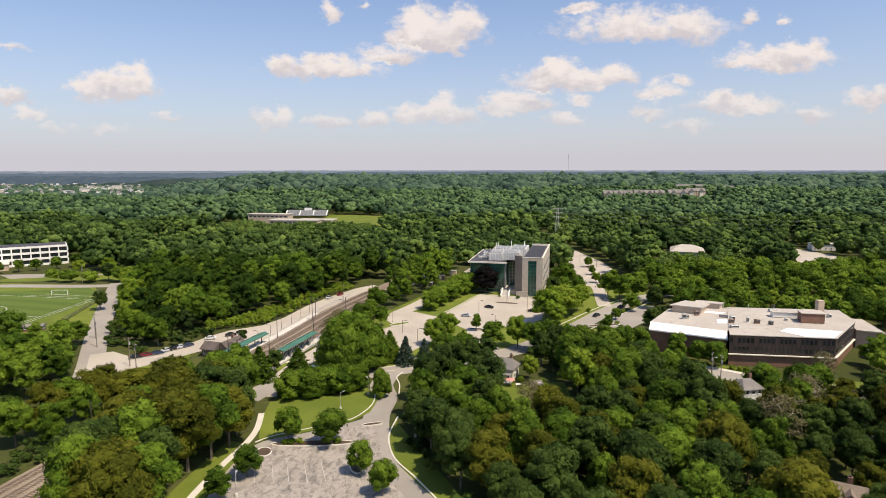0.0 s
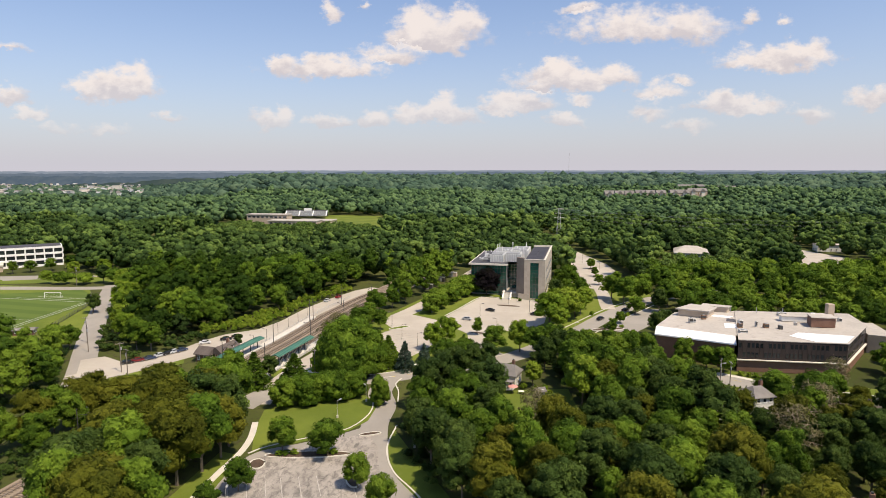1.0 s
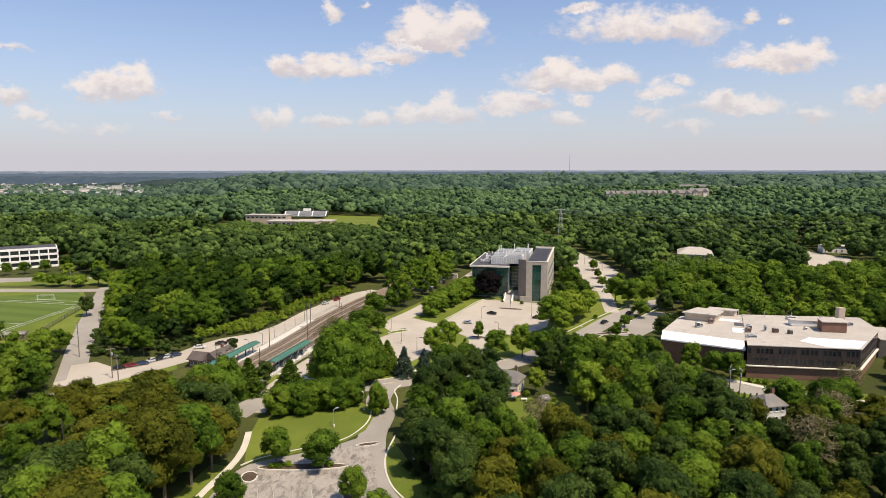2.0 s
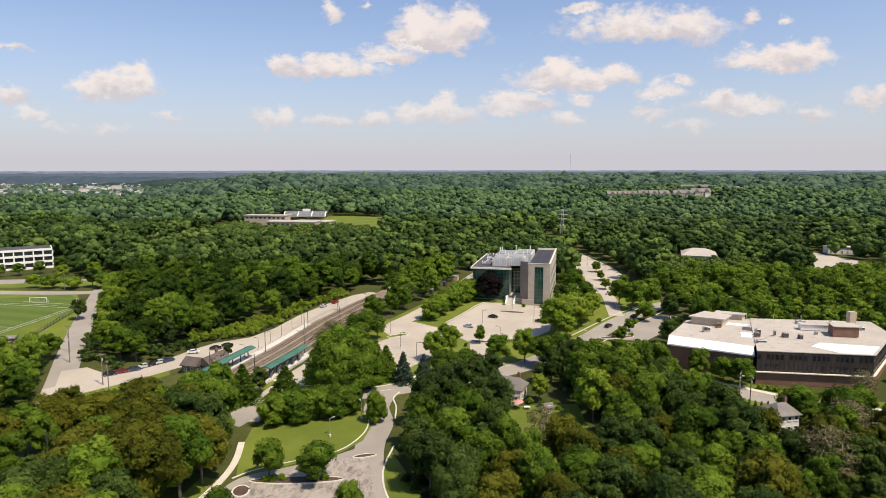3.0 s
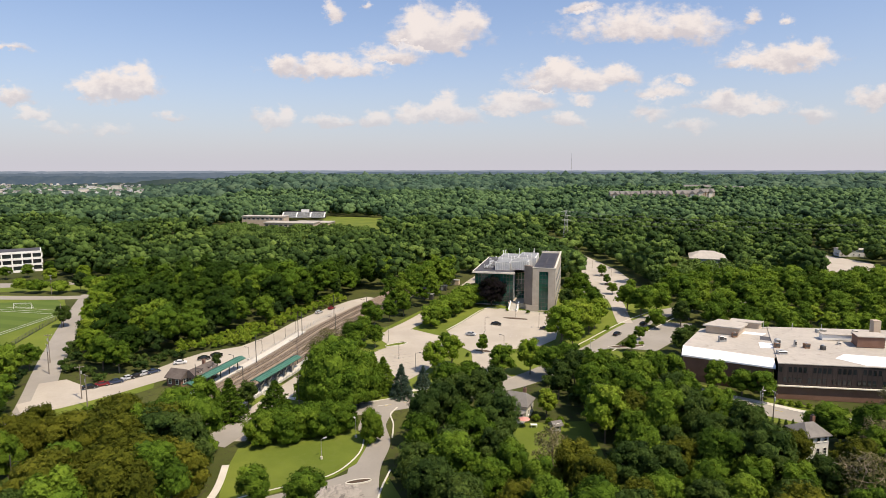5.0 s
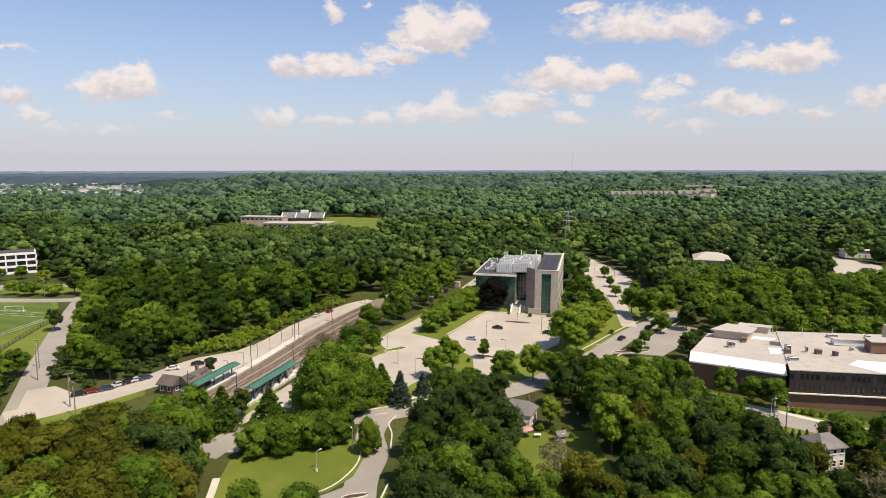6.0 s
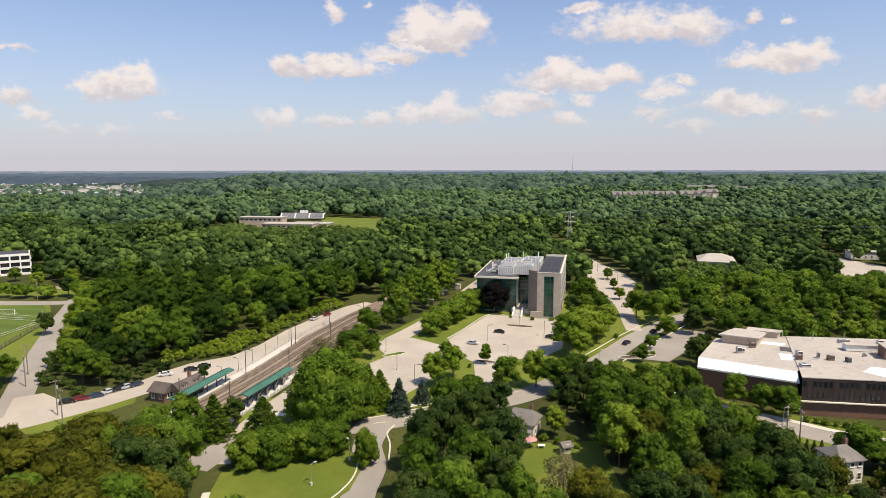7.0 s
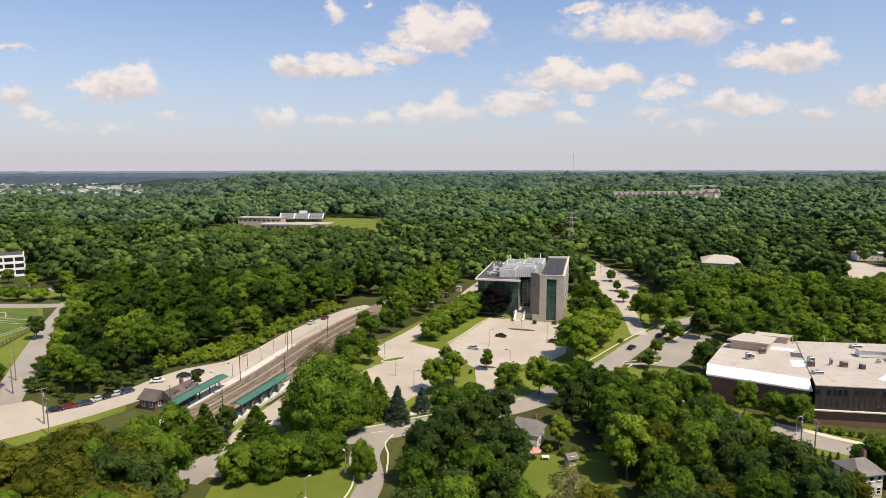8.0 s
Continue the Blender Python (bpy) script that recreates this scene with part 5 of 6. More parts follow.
stripe(-18, 187.4, radians(20), 3, 0.3, name="road_line")
for a, b in zip(smooth([(-48, 177), (-38, 182), (-21, 186), (-6, 192), (10, 199)])[::2], smooth([(-48, 177), (-38, 182), (-21, 186), (-6, 192), (10, 199)])[1::2]):
    stripe(a[0], a[1], math.atan2(b[1] - a[1], b[0] - a[0]), 1.6, 0.12, YELLOW, 0.09, "centre_line")
for a, b in zip(smooth([(72, 196.5), (82, 189), (98, 178), (120, 168)])[::2], smooth([(72, 196.5), (82, 189), (98, 178), (120, 168)])[1::2]):
    stripe(a[0], a[1], math.atan2(b[1] - a[1], b[0] - a[0]), 2.6, 0.12, YELLOW, 0.1, "centre_line")


def island(cx, cy, rx, ry, turn, mat, label, edged=True):
    pts = [(cx + math.cos(turn) * rx * math.cos(a) - math.sin(turn) * ry * math.sin(a), cy + math.sin(turn) * rx * math.cos(a) + math.cos(turn) * ry * math.sin(a)) for a in [i * 6.2832 / 20 for i in range(20)]]
    sheet("island", pts, mat, 0.24, label, "planting bed", thick=0.4, clear=False)
    if edged:
        kerb(pts + pts[:2], width=0.3, base=0.12)


island(13, 232.5, 3.2, 1.3, -0.3, MULCH, "kerbed mulch island in the car park")
island(28.5, 273, 5, 0.9, -0.25, MULCH, "narrow dark planting strip by the steps", False)
island(43, 275, 2.2, 1.2, -0.2, MULCH, "dark planting bed by the tower", False)
island(-40, 131.8, 1.6, 2.2, 0.3, MULCH, "kerbed mulch island at the corner")
island(-30, 136.2, 9.5, 1.5, 0.05, MULCH, "long mulch bed beside the worn car park")
island(-18.4, 125, 1.4, 3.2, 0.25, MULCH, "kerbed island beside the drive")
island(-17.5, 147, 2.6, 0.8, 0.3, MULCH, "small kerbed traffic island")
island(63, 237.5, 6.5, 1.5, 0.15, MULCH, "kerbed planting island by the side car park")
island(-17, 239.5, 4.2, 1.3, 0.5, GRASS, "kerbed grass island in the car park")
island(84, 345, 4, 1.6, 1.3, MULCH, "planting island behind the office")
island(88, 372, 4, 1.6, 1.3, MULCH, "planting island behind the office")


# ---- cars ----
def car(paint, label, x, y, turn):
    c = thing("car", label, "car", Matrix.Translation((x, y, gz(x, y) + 0.1)) @ Matrix.Rotation(turn, 4, "Z") @ Matrix.Scale(0.88, 4), group="parked cars")
    profile = [(-2.25, 0.35), (-2.28, 0.75), (-2.1, 0.98), (-1.55, 1.05), (-0.95, 1.46), (0.55, 1.48), (1.25, 1.02), (2.05, 0.86), (2.28, 0.6), (2.25, 0.33)]
    bm = bmesh.new()
    sides = []
    for yy, k in ((-0.88, 0.97), (-0.9, 1.0), (0.9, 1.0), (0.88, 0.97)):
        sides.append([bm.verts.new((px, (yy if pz < 1.2 else yy * 0.8), 0.33 + (pz - 0.33) * k)) for px, pz in profile])
    for a, b in zip(sides, sides[1:]):
        for i in range(len(profile)):
            j = (i + 1) % len(profile)
            bm.faces.new((a[i], a[j], b[j], b[i]))
    bm.faces.new(sides[0])
    bm.faces.new(sides[-1][::-1])
    body = part("body", bm, paint, c)
    for s in (-1, 1):
        bm = bmesh.new()
        bm.faces.new([bm.verts.new((px, s * yy, pz)) for px, pz, yy in ((-1.35, 1.06, 0.9), (1.05, 1.06, 0.9), (0.5, 1.42, 0.755), (-0.9, 1.41, 0.755))])
        ext = bmesh.ops.extrude_face_region(bm, geom=bm.faces[:])
        for v in [g for g in ext["geom"] if isinstance(g, bmesh.types.BMVert)]:
            v.co.y += 0.02 * s
        part("side_glass", bm, GLASS_DARK, body)
    for name, pts in (("windscreen", ((1.27, 1.05), (0.6, 1.47))), ("rear_glass", ((-1.56, 1.09), (-0.99, 1.45)))):
        bm = bmesh.new()
        (xa, za), (xb, zb) = pts
        lift_ = 0.03 if xa > 0 else -0.03
        bm.faces.new([bm.verts.new(p) for p in ((xa + lift_, -0.8, za), (xa + lift_, 0.8, za), (xb + lift_, 0.66, zb), (xb + lift_, -0.66, zb))])
        ext = bmesh.ops.extrude_face_region(bm, geom=bm.faces[:])
        for v in [g for g in ext["geom"] if isinstance(g, bmesh.types.BMVert)]:
            v.co.x -= lift_ * 0.7
        part(name, bm, GLASS_DARK, body)
    for s in (-0.65, 0.65):
        part("headlight", boxed(2.16, 2.29, s - 0.18, s + 0.18, 0.62, 0.76), WHITE, body)
        part("tail_light", boxed(-2.3, -2.2, s - 0.16, s + 0.16, 0.72, 0.9), CAR_RED, body)
    for xx in (-1.4, 1.4):
        for s in (-0.82, 0.82):
            bm = bmesh.new()
            tube(bm, (xx, s - 0.11, 0.32), (xx, s + 0.11, 0.32), 0.33, 0.33, 14)
            tyre = part("wheel", bm, RUBBER, c)
            bm = bmesh.new()
            tube(bm, (xx, s - 0.125, 0.32), (xx, s + 0.125, 0.32), 0.19, 0.19, 10)
            part("rim", bm, METAL, tyre)
    return c


cars = {"black": car(CAR_BLACK, "black parked saloon car", 20, 264, -0.35), "silver": car(CAR_SILVER, "silver parked saloon car", 9.5, 250.5, -0.35),
        "white": car(CAR_WHITE, "white parked car beside a tree", -24.6, 250.2, 0.5), "red": car(CAR_RED, "dark red parked car at the kerb", -99.5, 201.5, 0.5), "blue": car(CAR_BLUE, "dark blue parked car at the kerb", -96.5, 203.5, 0.6)}
for kind, x, y, turn in (("black", 38, 257.5, -0.2), ("black", 63.5, 251, 0.85), ("black", 77.5, 264.5, 0.75), ("black", -102, 199.5, 0.5), ("silver", -94.5, 206.5, 0.9), ("black", -92.8, 208.4, 0.9), ("silver", -91.2, 210.2, 0.9),
                         ("white", -84.6, 219.9, 0.3), ("black", -78.5, 224, 0.3), ("black", -75.5, 227, 0.3), ("red", -48.5, 288, 1.2), ("silver", -52.5, 281, 1.2), ("black", -27, 248.6, 0.5), ("black", -1, 300, 1.3), ("blue", -89.5, 211.8, 0.9), ("silver", -3, 296, 1.3)):
    copy_thing(cars[kind], Matrix.Translation((x, y, gz(x, y) + 0.1)) @ Matrix.Rotation(turn, 4, "Z"))

# small things behind the row of trees
for x, y, wd, label, mt in ((3.5, 330, 4, "green utility cabinet beside the drive", DARK_METAL), (-3, 309, 4.5, "dark green refuse container", DARK_METAL), (9.5, 345, 5, "pale brick utility shed", BRICK_BUFF)):
    b = thing("utility_cabinet", label, "cabinet", Matrix.Translation((x - 4.5, y, gz(x, y))) @ Matrix.Rotation(-0.25, 4, "Z"))
    part("body", boxed(-wd / 2, wd / 2, -1.4, 1.4, 0, 2.4, bevel=0.06), mt, b)
    part("lid", boxed(-wd / 2 - 0.1, wd / 2 + 0.1, -1.5, 1.5, 2.4, 2.6, bevel=0.04), METAL, b)
    part("door", boxed(-0.6, 0.6, -1.46, -1.38, 0.2, 2.1), METAL, b)
umb = thing("parasol", "faded pink garden parasol", "parasol", Matrix.Translation((19.6, 174.5, gz(0, 174))))
bm = bmesh.new()
tube(bm, (0, 0, 2.0), (0, 0, 2.6), 1.5, 0.05, 10, cap=False)
part("canopy", bm, PINK, umb)
bm = bmesh.new()
tube(bm, (0, 0, 0), (0, 0, 2.6), 0.04, 0.03, 6)
part("pole", bm, METAL, umb)
tb = thing("garden_table", "small white garden table", "table", Matrix.Translation((22, 174.2, gz(0, 174))))
part("tabletop", boxed(-0.8, 0.8, -0.5, 0.5, 0.7, 0.76), WHITE, tb)
for sx in (-0.7, 0.7):
    for sy in (-0.4, 0.4):
        part("leg", boxed(sx - 0.03, sx + 0.03, sy - 0.03, sy + 0.03, 0, 0.7), WHITE, tb)

# power line
def pylon(x, y, height):
    p = thing("pylon", "grey steel lattice power pylon above the trees", "pylon", Matrix.Translation((x, y, gz(x, y))))
    bm = bmesh.new()
    for i in range(4):
        a, b = (-1 if i in (0, 3) else 1), (-1 if i < 2 else 1)
        tube(bm, (a * 2.2, b * 2.2, 0), (a * 0.45, b * 0.45, height), 0.11, 0.07, 4)
    for j in range(8):
        f0, f1 = j / 8, (j + 1) / 8
        for a, b, c, d in ((-1, -1, 1, -1), (1, -1, 1, 1), (1, 1, -1, 1), (-1, 1, -1, -1)):
            r0, r1 = 2.2 - 1.75 * f0, 2.2 - 1.75 * f1
            tube(bm, (a * r0, b * r0, height * f0), (c * r1, d * r1, height * f1), 0.05, 0.05, 3)
            tube(bm, (c * r0, d * r0, height * f0), (a * r1, b * r1, height * f1), 0.05, 0.05, 3)
    part("lattice", bm, METAL, p)
    for z in (height - 1, height - 4.5, height - 8):
        bm = bmesh.new()
        tube(bm, (-4.2, 0, z), (0, 0, z + 0.7), 0.07, 0.07, 4)
        tube(bm, (4.2, 0, z), (0, 0, z + 0.7), 0.07, 0.07, 4)
        tube(bm, (-4.2, 0, z), (4.2, 0, z), 0.07, 0.07, 4)
        part("crossarm", bm, METAL, p)
    return p


py1 = pylon(96, 520, 27)
py2 = copy_thing(py1, Matrix.Translation((560, 470, gz(560, 470))))
wires = thing("power_lines", "thin sagging power lines between pylons", "power line")
for dx_ in (-4.2, 4.2):
    for dz_ in (26, 22.5, 19):
        bm = bmesh.new()
        pts = [Vector((96 + dx_ * 0.2 + (464 - dx_ * 0.0) * t, 520 + dx_ - 50 * t, 0.5 + dz_ - 9 * 4 * t * (1 - t))) for t in [i / 24 for i in range(25)]]
        for a, b in zip(pts, pts[1:]):
            tube(bm, a, b, 0.03, 0.03, 3, cap=False)
        part("wire", bm, METAL, wires)
mast_far = thing("radio_mast", "thin far radio mast on the horizon", "mast", Matrix.Translation((820, 4100, gz(820, 4100))))
bm = bmesh.new()
tube(bm, (0, 0, 0), (0, 0, 150), 1.0, 0.7, 4)
part("mast", bm, METAL, mast_far)


# ---- trees ----
def cards(rng, centre, radius, count, size, squash=0.85, outward=0.5, upper=-0.35, tone=None, hub=None):
    """Leaf clumps on the shells of round lobes. centre (n, 3), radius (n, 3), count leaf clumps each."""
    n = len(centre)
    d = rng.normal(size=(n, count, 3))
    d /= np.linalg.norm(d, axis=2, keepdims=True)
    d[..., 2] = np.where(d[..., 2] < upper, -d[..., 2] * 0.7, d[..., 2])
    shell = rng.uniform(0.42, 1.0, (n, count, 1)) ** 0.6 * rng.uniform(0.95, 1.18, (n, count, 1))
    p = centre[:, None] + d * radius[:, None] * shell
    nrm = d * outward + rng.normal(size=d.shape) * (1 - outward) * 0.9
    if hub is not None:
        dome = p - hub[:, None]
        dome /= np.linalg.norm(dome, axis=2, keepdims=True) + 1e-6
        nrm = d * 0.6 + dome * 0.55 + rng.normal(size=d.shape) * 0.42
    nrm /= np.linalg.norm(nrm, axis=2, keepdims=True)
    side = np.cross(nrm, rng.normal(size=d.shape))
    side /= np.linalg.norm(side, axis=2, keepdims=True)
    other = np.cross(nrm, side)
    s = (size[:, None, None] if isinstance(size, np.ndarray) else size) * rng.uniform(0.6, 1.35, (n, count, 1))
    bend = nrm * s * 0.22
    v = np.stack([p + side * s - bend, p - side * s * 0.5 + other * s * squash + bend, p - side * s * 0.6 - other * s * squash], 2).reshape(-1, 3)
    q = np.arange(len(v)).reshape(-1, 3)
    t = (tone[:, None] if tone is not None else rng.uniform(0, 1, (n, 1))) + rng.uniform(-0.12, 0.12, (n, count))
    return v, q, np.repeat(t.ravel(), 3)


def ball(level):
    bm = bmesh.new()
    bmesh.ops.create_icosphere(bm, subdivisions=level, radius=1.0)
    bm.verts.index_update()
    out = np.array([v.co[:] for v in bm.verts]), np.array([[v.index for v in f.verts] for f in bm.faces])
    bm.free()
    return out


BALL = {1: ball(1), 2: ball(2)}


def cores(rng, centre, radius, tone, level=2, lump=0.24, fill=0.7):
    """The dense inside of each lobe: uneven closed lumps of foliage, on which the loose clumps sit."""
    v0, f0 = BALL[level]
    n, k = len(centre), len(v0)
    swell = fill * (1 + rng.normal(size=(n, k, 1)) * lump)
    v = centre[:, None] + v0[None] * radius[:, None] * swell
    q = f0[None] + (np.arange(n) * k)[:, None, None]
    return v.reshape(-1, 3), q.reshape(-1, 3), np.repeat(tone, k) + rng.uniform(-0.15, 0.15, n * k)


def foliage(name, mat, loose, *dense):
    """One mesh of loose leaf clumps and dense lumps."""
    V, Q, T, C, k = [], [], [], [], 0
    for i, (v, q, t) in enumerate((loose, *dense)):
        V.append(v); Q.append(q + k); T.append(t); C.append(np.full(len(v), float(i > 0)))
        k += len(v)
    return mesh_from(name, np.concatenate(V), np.concatenate(Q), mat, np.concatenate(T), np.concatenate(C))


def limb(bm, a, b, r0, r1, bend, rng, n=3):
    a, b = Vector(a), Vector(b)
    last, rl = a, r0
    for i in range(1, n + 1):
        f = i / n
        p = a.lerp(b, f) + Vector(rng.normal(size=3) * bend * (1 - f) * f * 2)
        r = r0 + (r1 - r0) * f
        tube(bm, last, p, rl, r, 5, cap=False)
        last, rl = p, r


def broadleaf(name, label, mat, seed, height, width, lobes, per, size, stem=0.22, point=0.0, category="tree", thin=False):
    """A tree 'height' metres tall: tapered trunk with limbs, and a crown of leaf clumps on uneven lobes."""
    rng = np.random.default_rng(seed)
    tree = thing(name, label, category)
    bm = bmesh.new()
    base = height * stem
    limb(bm, (0, 0, -0.4), (rng.normal() * 0.05, rng.normal() * 0.05, height * 0.76), height * 0.022, height * 0.008, 0.1, rng, 5)
    cen, rad = [], []
    for i in range(lobes):
        f = (i + 0.5) / lobes
        z = base + (height - base) * (0.14 + 0.74 * f)
        env = math.sin(math.pi * min(1, 0.2 + 0.7 * f) ** (0.85 + point * 0.5)) ** 0.6 * (1 - point * f * 0.6)
        ang = i * 2.4 + rng.uniform(-0.5, 0.5)
        rr = width * 0.5 * env * rng.uniform(0.56, 0.86) * (1 if i % 5 else 0.25)
        c = (rr * math.cos(ang), rr * math.sin(ang), z)
        r = width * rng.uniform(0.13, 0.23) * (1 - point * f * 0.4)
        cen.append(c)
        rad.append((r, r, r * rng.uniform(0.68, 0.9)))
        if i % 2 == 0:
            limb(bm, (0, 0, max(base * 0.8, z - height * 0.2)), c, height * 0.008, height * 0.002, 0.4, rng)
        if thin:
            for _ in range(6):
                e = Vector(c) + Vector(rng.normal(size=3)).normalized() * r * 1.05
                limb(bm, c, e, height * 0.003, height * 0.001, 0.3, rng, 2)
    part("trunk", bm, DEADWOOD if thin else BARK, tree)
    tone = rng.uniform(0.1, 0.9, lobes)
    loose = cards(rng, np.array(cen), np.array(rad), int(per * 0.85), size, hub=np.array([(0, 0, base + (height - base) * 0.4)] * lobes), tone=tone)
    crown = new("crown", foliage("crown", mat, loose) if thin else foliage("crown", mat, loose, cores(rng, np.array(cen), np.array(rad), tone, 2 if per * lobes > 5000 else 1)))
    crown.parent = tree
    return tree


def conifer(name, label, mat, seed, height, width, tiers, per, size, category="tree", skirt=0.06):
    rng = np.random.default_rng(seed)
    tree = thing(name, label, category)
    bm = bmesh.new()
    tube(bm, (0, 0, -0.4), (0, 0, height * 0.96), height * 0.02, height * 0.003, 6)
    part("trunk", bm, BARK, tree)
    V, Q, T, k = [], [], [], 0
    for i in range(tiers):
        f = i / (tiers - 1)
        z = height * (skirt + (0.97 - skirt) * f)
        r = width * 0.5 * (1 - f) ** 0.85 + 0.12
        m = max(4, int(per * (1 - f * 0.8)))
        ang = rng.uniform(0, 6.283, m)
        out = r * rng.uniform(0.45, 1.05, m)
        zz = z - out * 0.22 + rng.normal(size=m) * height * 0.012
        cen = np.stack([out * np.cos(ang), out * np.sin(ang), zz], 1)
        v, q, t = cards(rng, cen, np.full((m, 3), size * 0.5), 5, size, 0.7, 0.6, -1.0, rng.uniform(0, 1, m))
        V.append(v); Q.append(q + k); T.append(t)
        k += len(v)
    crown = new("crown", mesh_from("crown", np.concatenate(V), np.concatenate(Q), mat, np.concatenate(T)))
    crown.parent = tree
    return tree


def at(x, y, scale=1.0, tall=1.0, turn=None):
    a = random.uniform(0, 6.283) if turn is None else turn
    return Matrix.Translation((x, y, gz(x, y))) @ Matrix.Rotation(a, 4, "Z") @ Matrix.Diagonal((scale, scale, scale * tall, 1))


KINDS = {
    "oak": [broadleaf("tree", "broad green deciduous tree in full summer leaf", LEAF, 1, 14, 11, 25, 125, 0.54),
            broadleaf("tree", "broad green deciduous tree in full summer leaf", LEAF, 2, 14, 11, 26, 120, 0.54),
            broadleaf("tree", "tall green deciduous tree with an uneven crown", LEAF, 3, 14, 10, 25, 125, 0.52, point=0.25),
            broadleaf("tree", "tall green deciduous tree with an uneven crown", LEAF, 4, 14, 9.5, 24, 125, 0.52, point=0.15)],
    "olive": [broadleaf("tree", "broad olive-green deciduous tree with a loose crown", LEAF_OLIVE, 5, 14, 11, 26, 120, 0.5),
              broadleaf("tree", "broad olive-green deciduous tree with a loose crown", LEAF_OLIVE, 6, 14, 12, 27, 120, 0.5)],
    "dark": [broadleaf("tree", "dense dark green deciduous tree", LEAF_DARK, 7, 14, 10, 24, 125, 0.54),
             broadleaf("tree", "dense dark green deciduous tree", LEAF_DARK, 8, 14, 9.5, 25, 125, 0.54, point=0.2)],
    "lime": [broadleaf("tree", "bright yellow-green young deciduous tree", LEAF_LIME, 9, 12, 9, 24, 150, 0.46)],
    "grey": [broadleaf("tree", "thin greyish tree with many bare twigs", LEAF_GREY, 10, 13, 10, 26, 70, 0.32, thin=True)],
    "park": [broadleaf("tree", "neat rounded green car park tree", LEAF, 11, 9, 6.5, 24, 170, 0.34, stem=0.18, point=0.3),
             broadleaf("tree", "neat rounded green car park tree", LEAF, 12, 9, 7.5, 25, 165, 0.36, stem=0.2)],
    "full": [broadleaf("tree", "low-branched bushy green tree in a planted row", LEAF, 51, 10, 10, 28, 150, 0.42, stem=0.02), broadleaf("tree", "low-branched bushy green tree in a planted row", LEAF, 52, 10, 10, 30, 140, 0.42, stem=0.02)],
    "hedge": [broadleaf("tree", "dense dark green tree in a clipped row on the lawn", LEAF, 53, 10, 10, 34, 150, 0.42, stem=0.0), broadleaf("tree", "dense dark green tree in a clipped row on the lawn", LEAF, 54, 10, 10, 34, 150, 0.42, stem=0.0)],
    "plum": [broadleaf("tree", "dark purple-leaved tree in front of the glass", LEAF_PLUM, 13, 12, 11, 26, 150, 0.5, stem=0.12)],
    "pine": [conifer("pine_tree", "tall green pine with layered branches", LEAF, 14, 15, 8, 24, 44, 0.56)],
    "spruce": [conifer("spruce_tree", "blue-green spruce with a dense cone shape", LEAF_BLUE, 15, 11, 6, 26, 40, 0.42)],
    "cypress": [conifer("arborvitae", "narrow green arborvitae in a garden row", LEAF_DARK, 16, 4.2, 1.7, 16, 18, 0.25, skirt=0.02)],
    "shrub": [broadleaf("shrub", "low rounded green shrub", LEAF, 17, 2.2, 2.8, 12, 80, 0.22, stem=0.05, category="shrub"),
              broadleaf("shrub", "low rounded bright green shrub", LEAF_LIME, 18, 2.2, 3.0, 12, 80, 0.22, stem=0.05, category="shrub")],
}
# fuller, finer-leaved patterns for the nearest woods
NEAR = {
    "oak": [broadleaf("tree", "broad green deciduous tree in full summer leaf", LEAF, 41, 14, 10.5, 32, 180, 0.4), broadleaf("tree", "tall green deciduous tree with an uneven crown", LEAF, 42, 14, 10, 34, 175, 0.4, point=0.2),
            broadleaf("tree", "leafy green deciduous tree with a loose crown", LEAF, 46, 14, 11, 36, 165, 0.4)],
    "olive": [broadleaf("tree", "broad olive-green deciduous tree with a loose crown", LEAF_OLIVE, 43, 14, 12, 36, 165, 0.39), broadleaf("tree", "wide olive-green deciduous tree", LEAF_OLIVE, 44, 14, 11, 34, 170, 0.39)],
    "dark": [broadleaf("tree", "dense dark green deciduous tree", LEAF_DARK, 45, 14, 10, 32, 180, 0.4, point=0.15)],
    "full": [broadleaf("tree", "huge dense green tree with branches to the ground", LEAF, 47, 10, 10, 52, 330, 0.27, stem=0.0)],
}
FULL = {"oak": 14, "olive": 14, "dark": 14, "lime": 12, "grey": 13, "park": 9, "full": 10, "hedge": 10, "plum": 12, "pine": 15, "spruce": 11, "cypress": 4.2, "shrub": 2.2}
WIDE = {"oak": 10.5, "olive": 11.5, "dark": 10, "lime": 9, "grey": 10, "park": 7, "full": 10, "hedge": 10, "plum": 11, "pine": 8, "spruce": 6, "cypress": 1.7, "shrub": 2.9}
STANDING, USED = [], set()


def plant(kind, x, y, height, width=None, fine=False):
    """Stands a tree of a kind; the first of each pattern is used itself, the rest are copies."""
    proto = random.choice(NEAR[kind] if (y < 140 or fine) and kind in NEAR else KINDS[kind])
    width = width or height * WIDE[kind] / FULL[kind] * random.uniform(0.95, 1.15)
    s = width / WIDE[kind] / {"spruce": 0.9, "pine": 0.8, "full": 1.0, "hedge": 1.0, "park": 1.0}.get(kind, 1.2)
    m = at(x, y, s, height * 0.96 / FULL[kind] / s)
    STANDING.append((x, y, width / 2, height))
    if proto.name in USED:
        twin = copy_thing(proto, m)
        twin.matrix_basis = m
        return twin
    USED.add(proto.name)
    proto.matrix_basis = m
    return proto


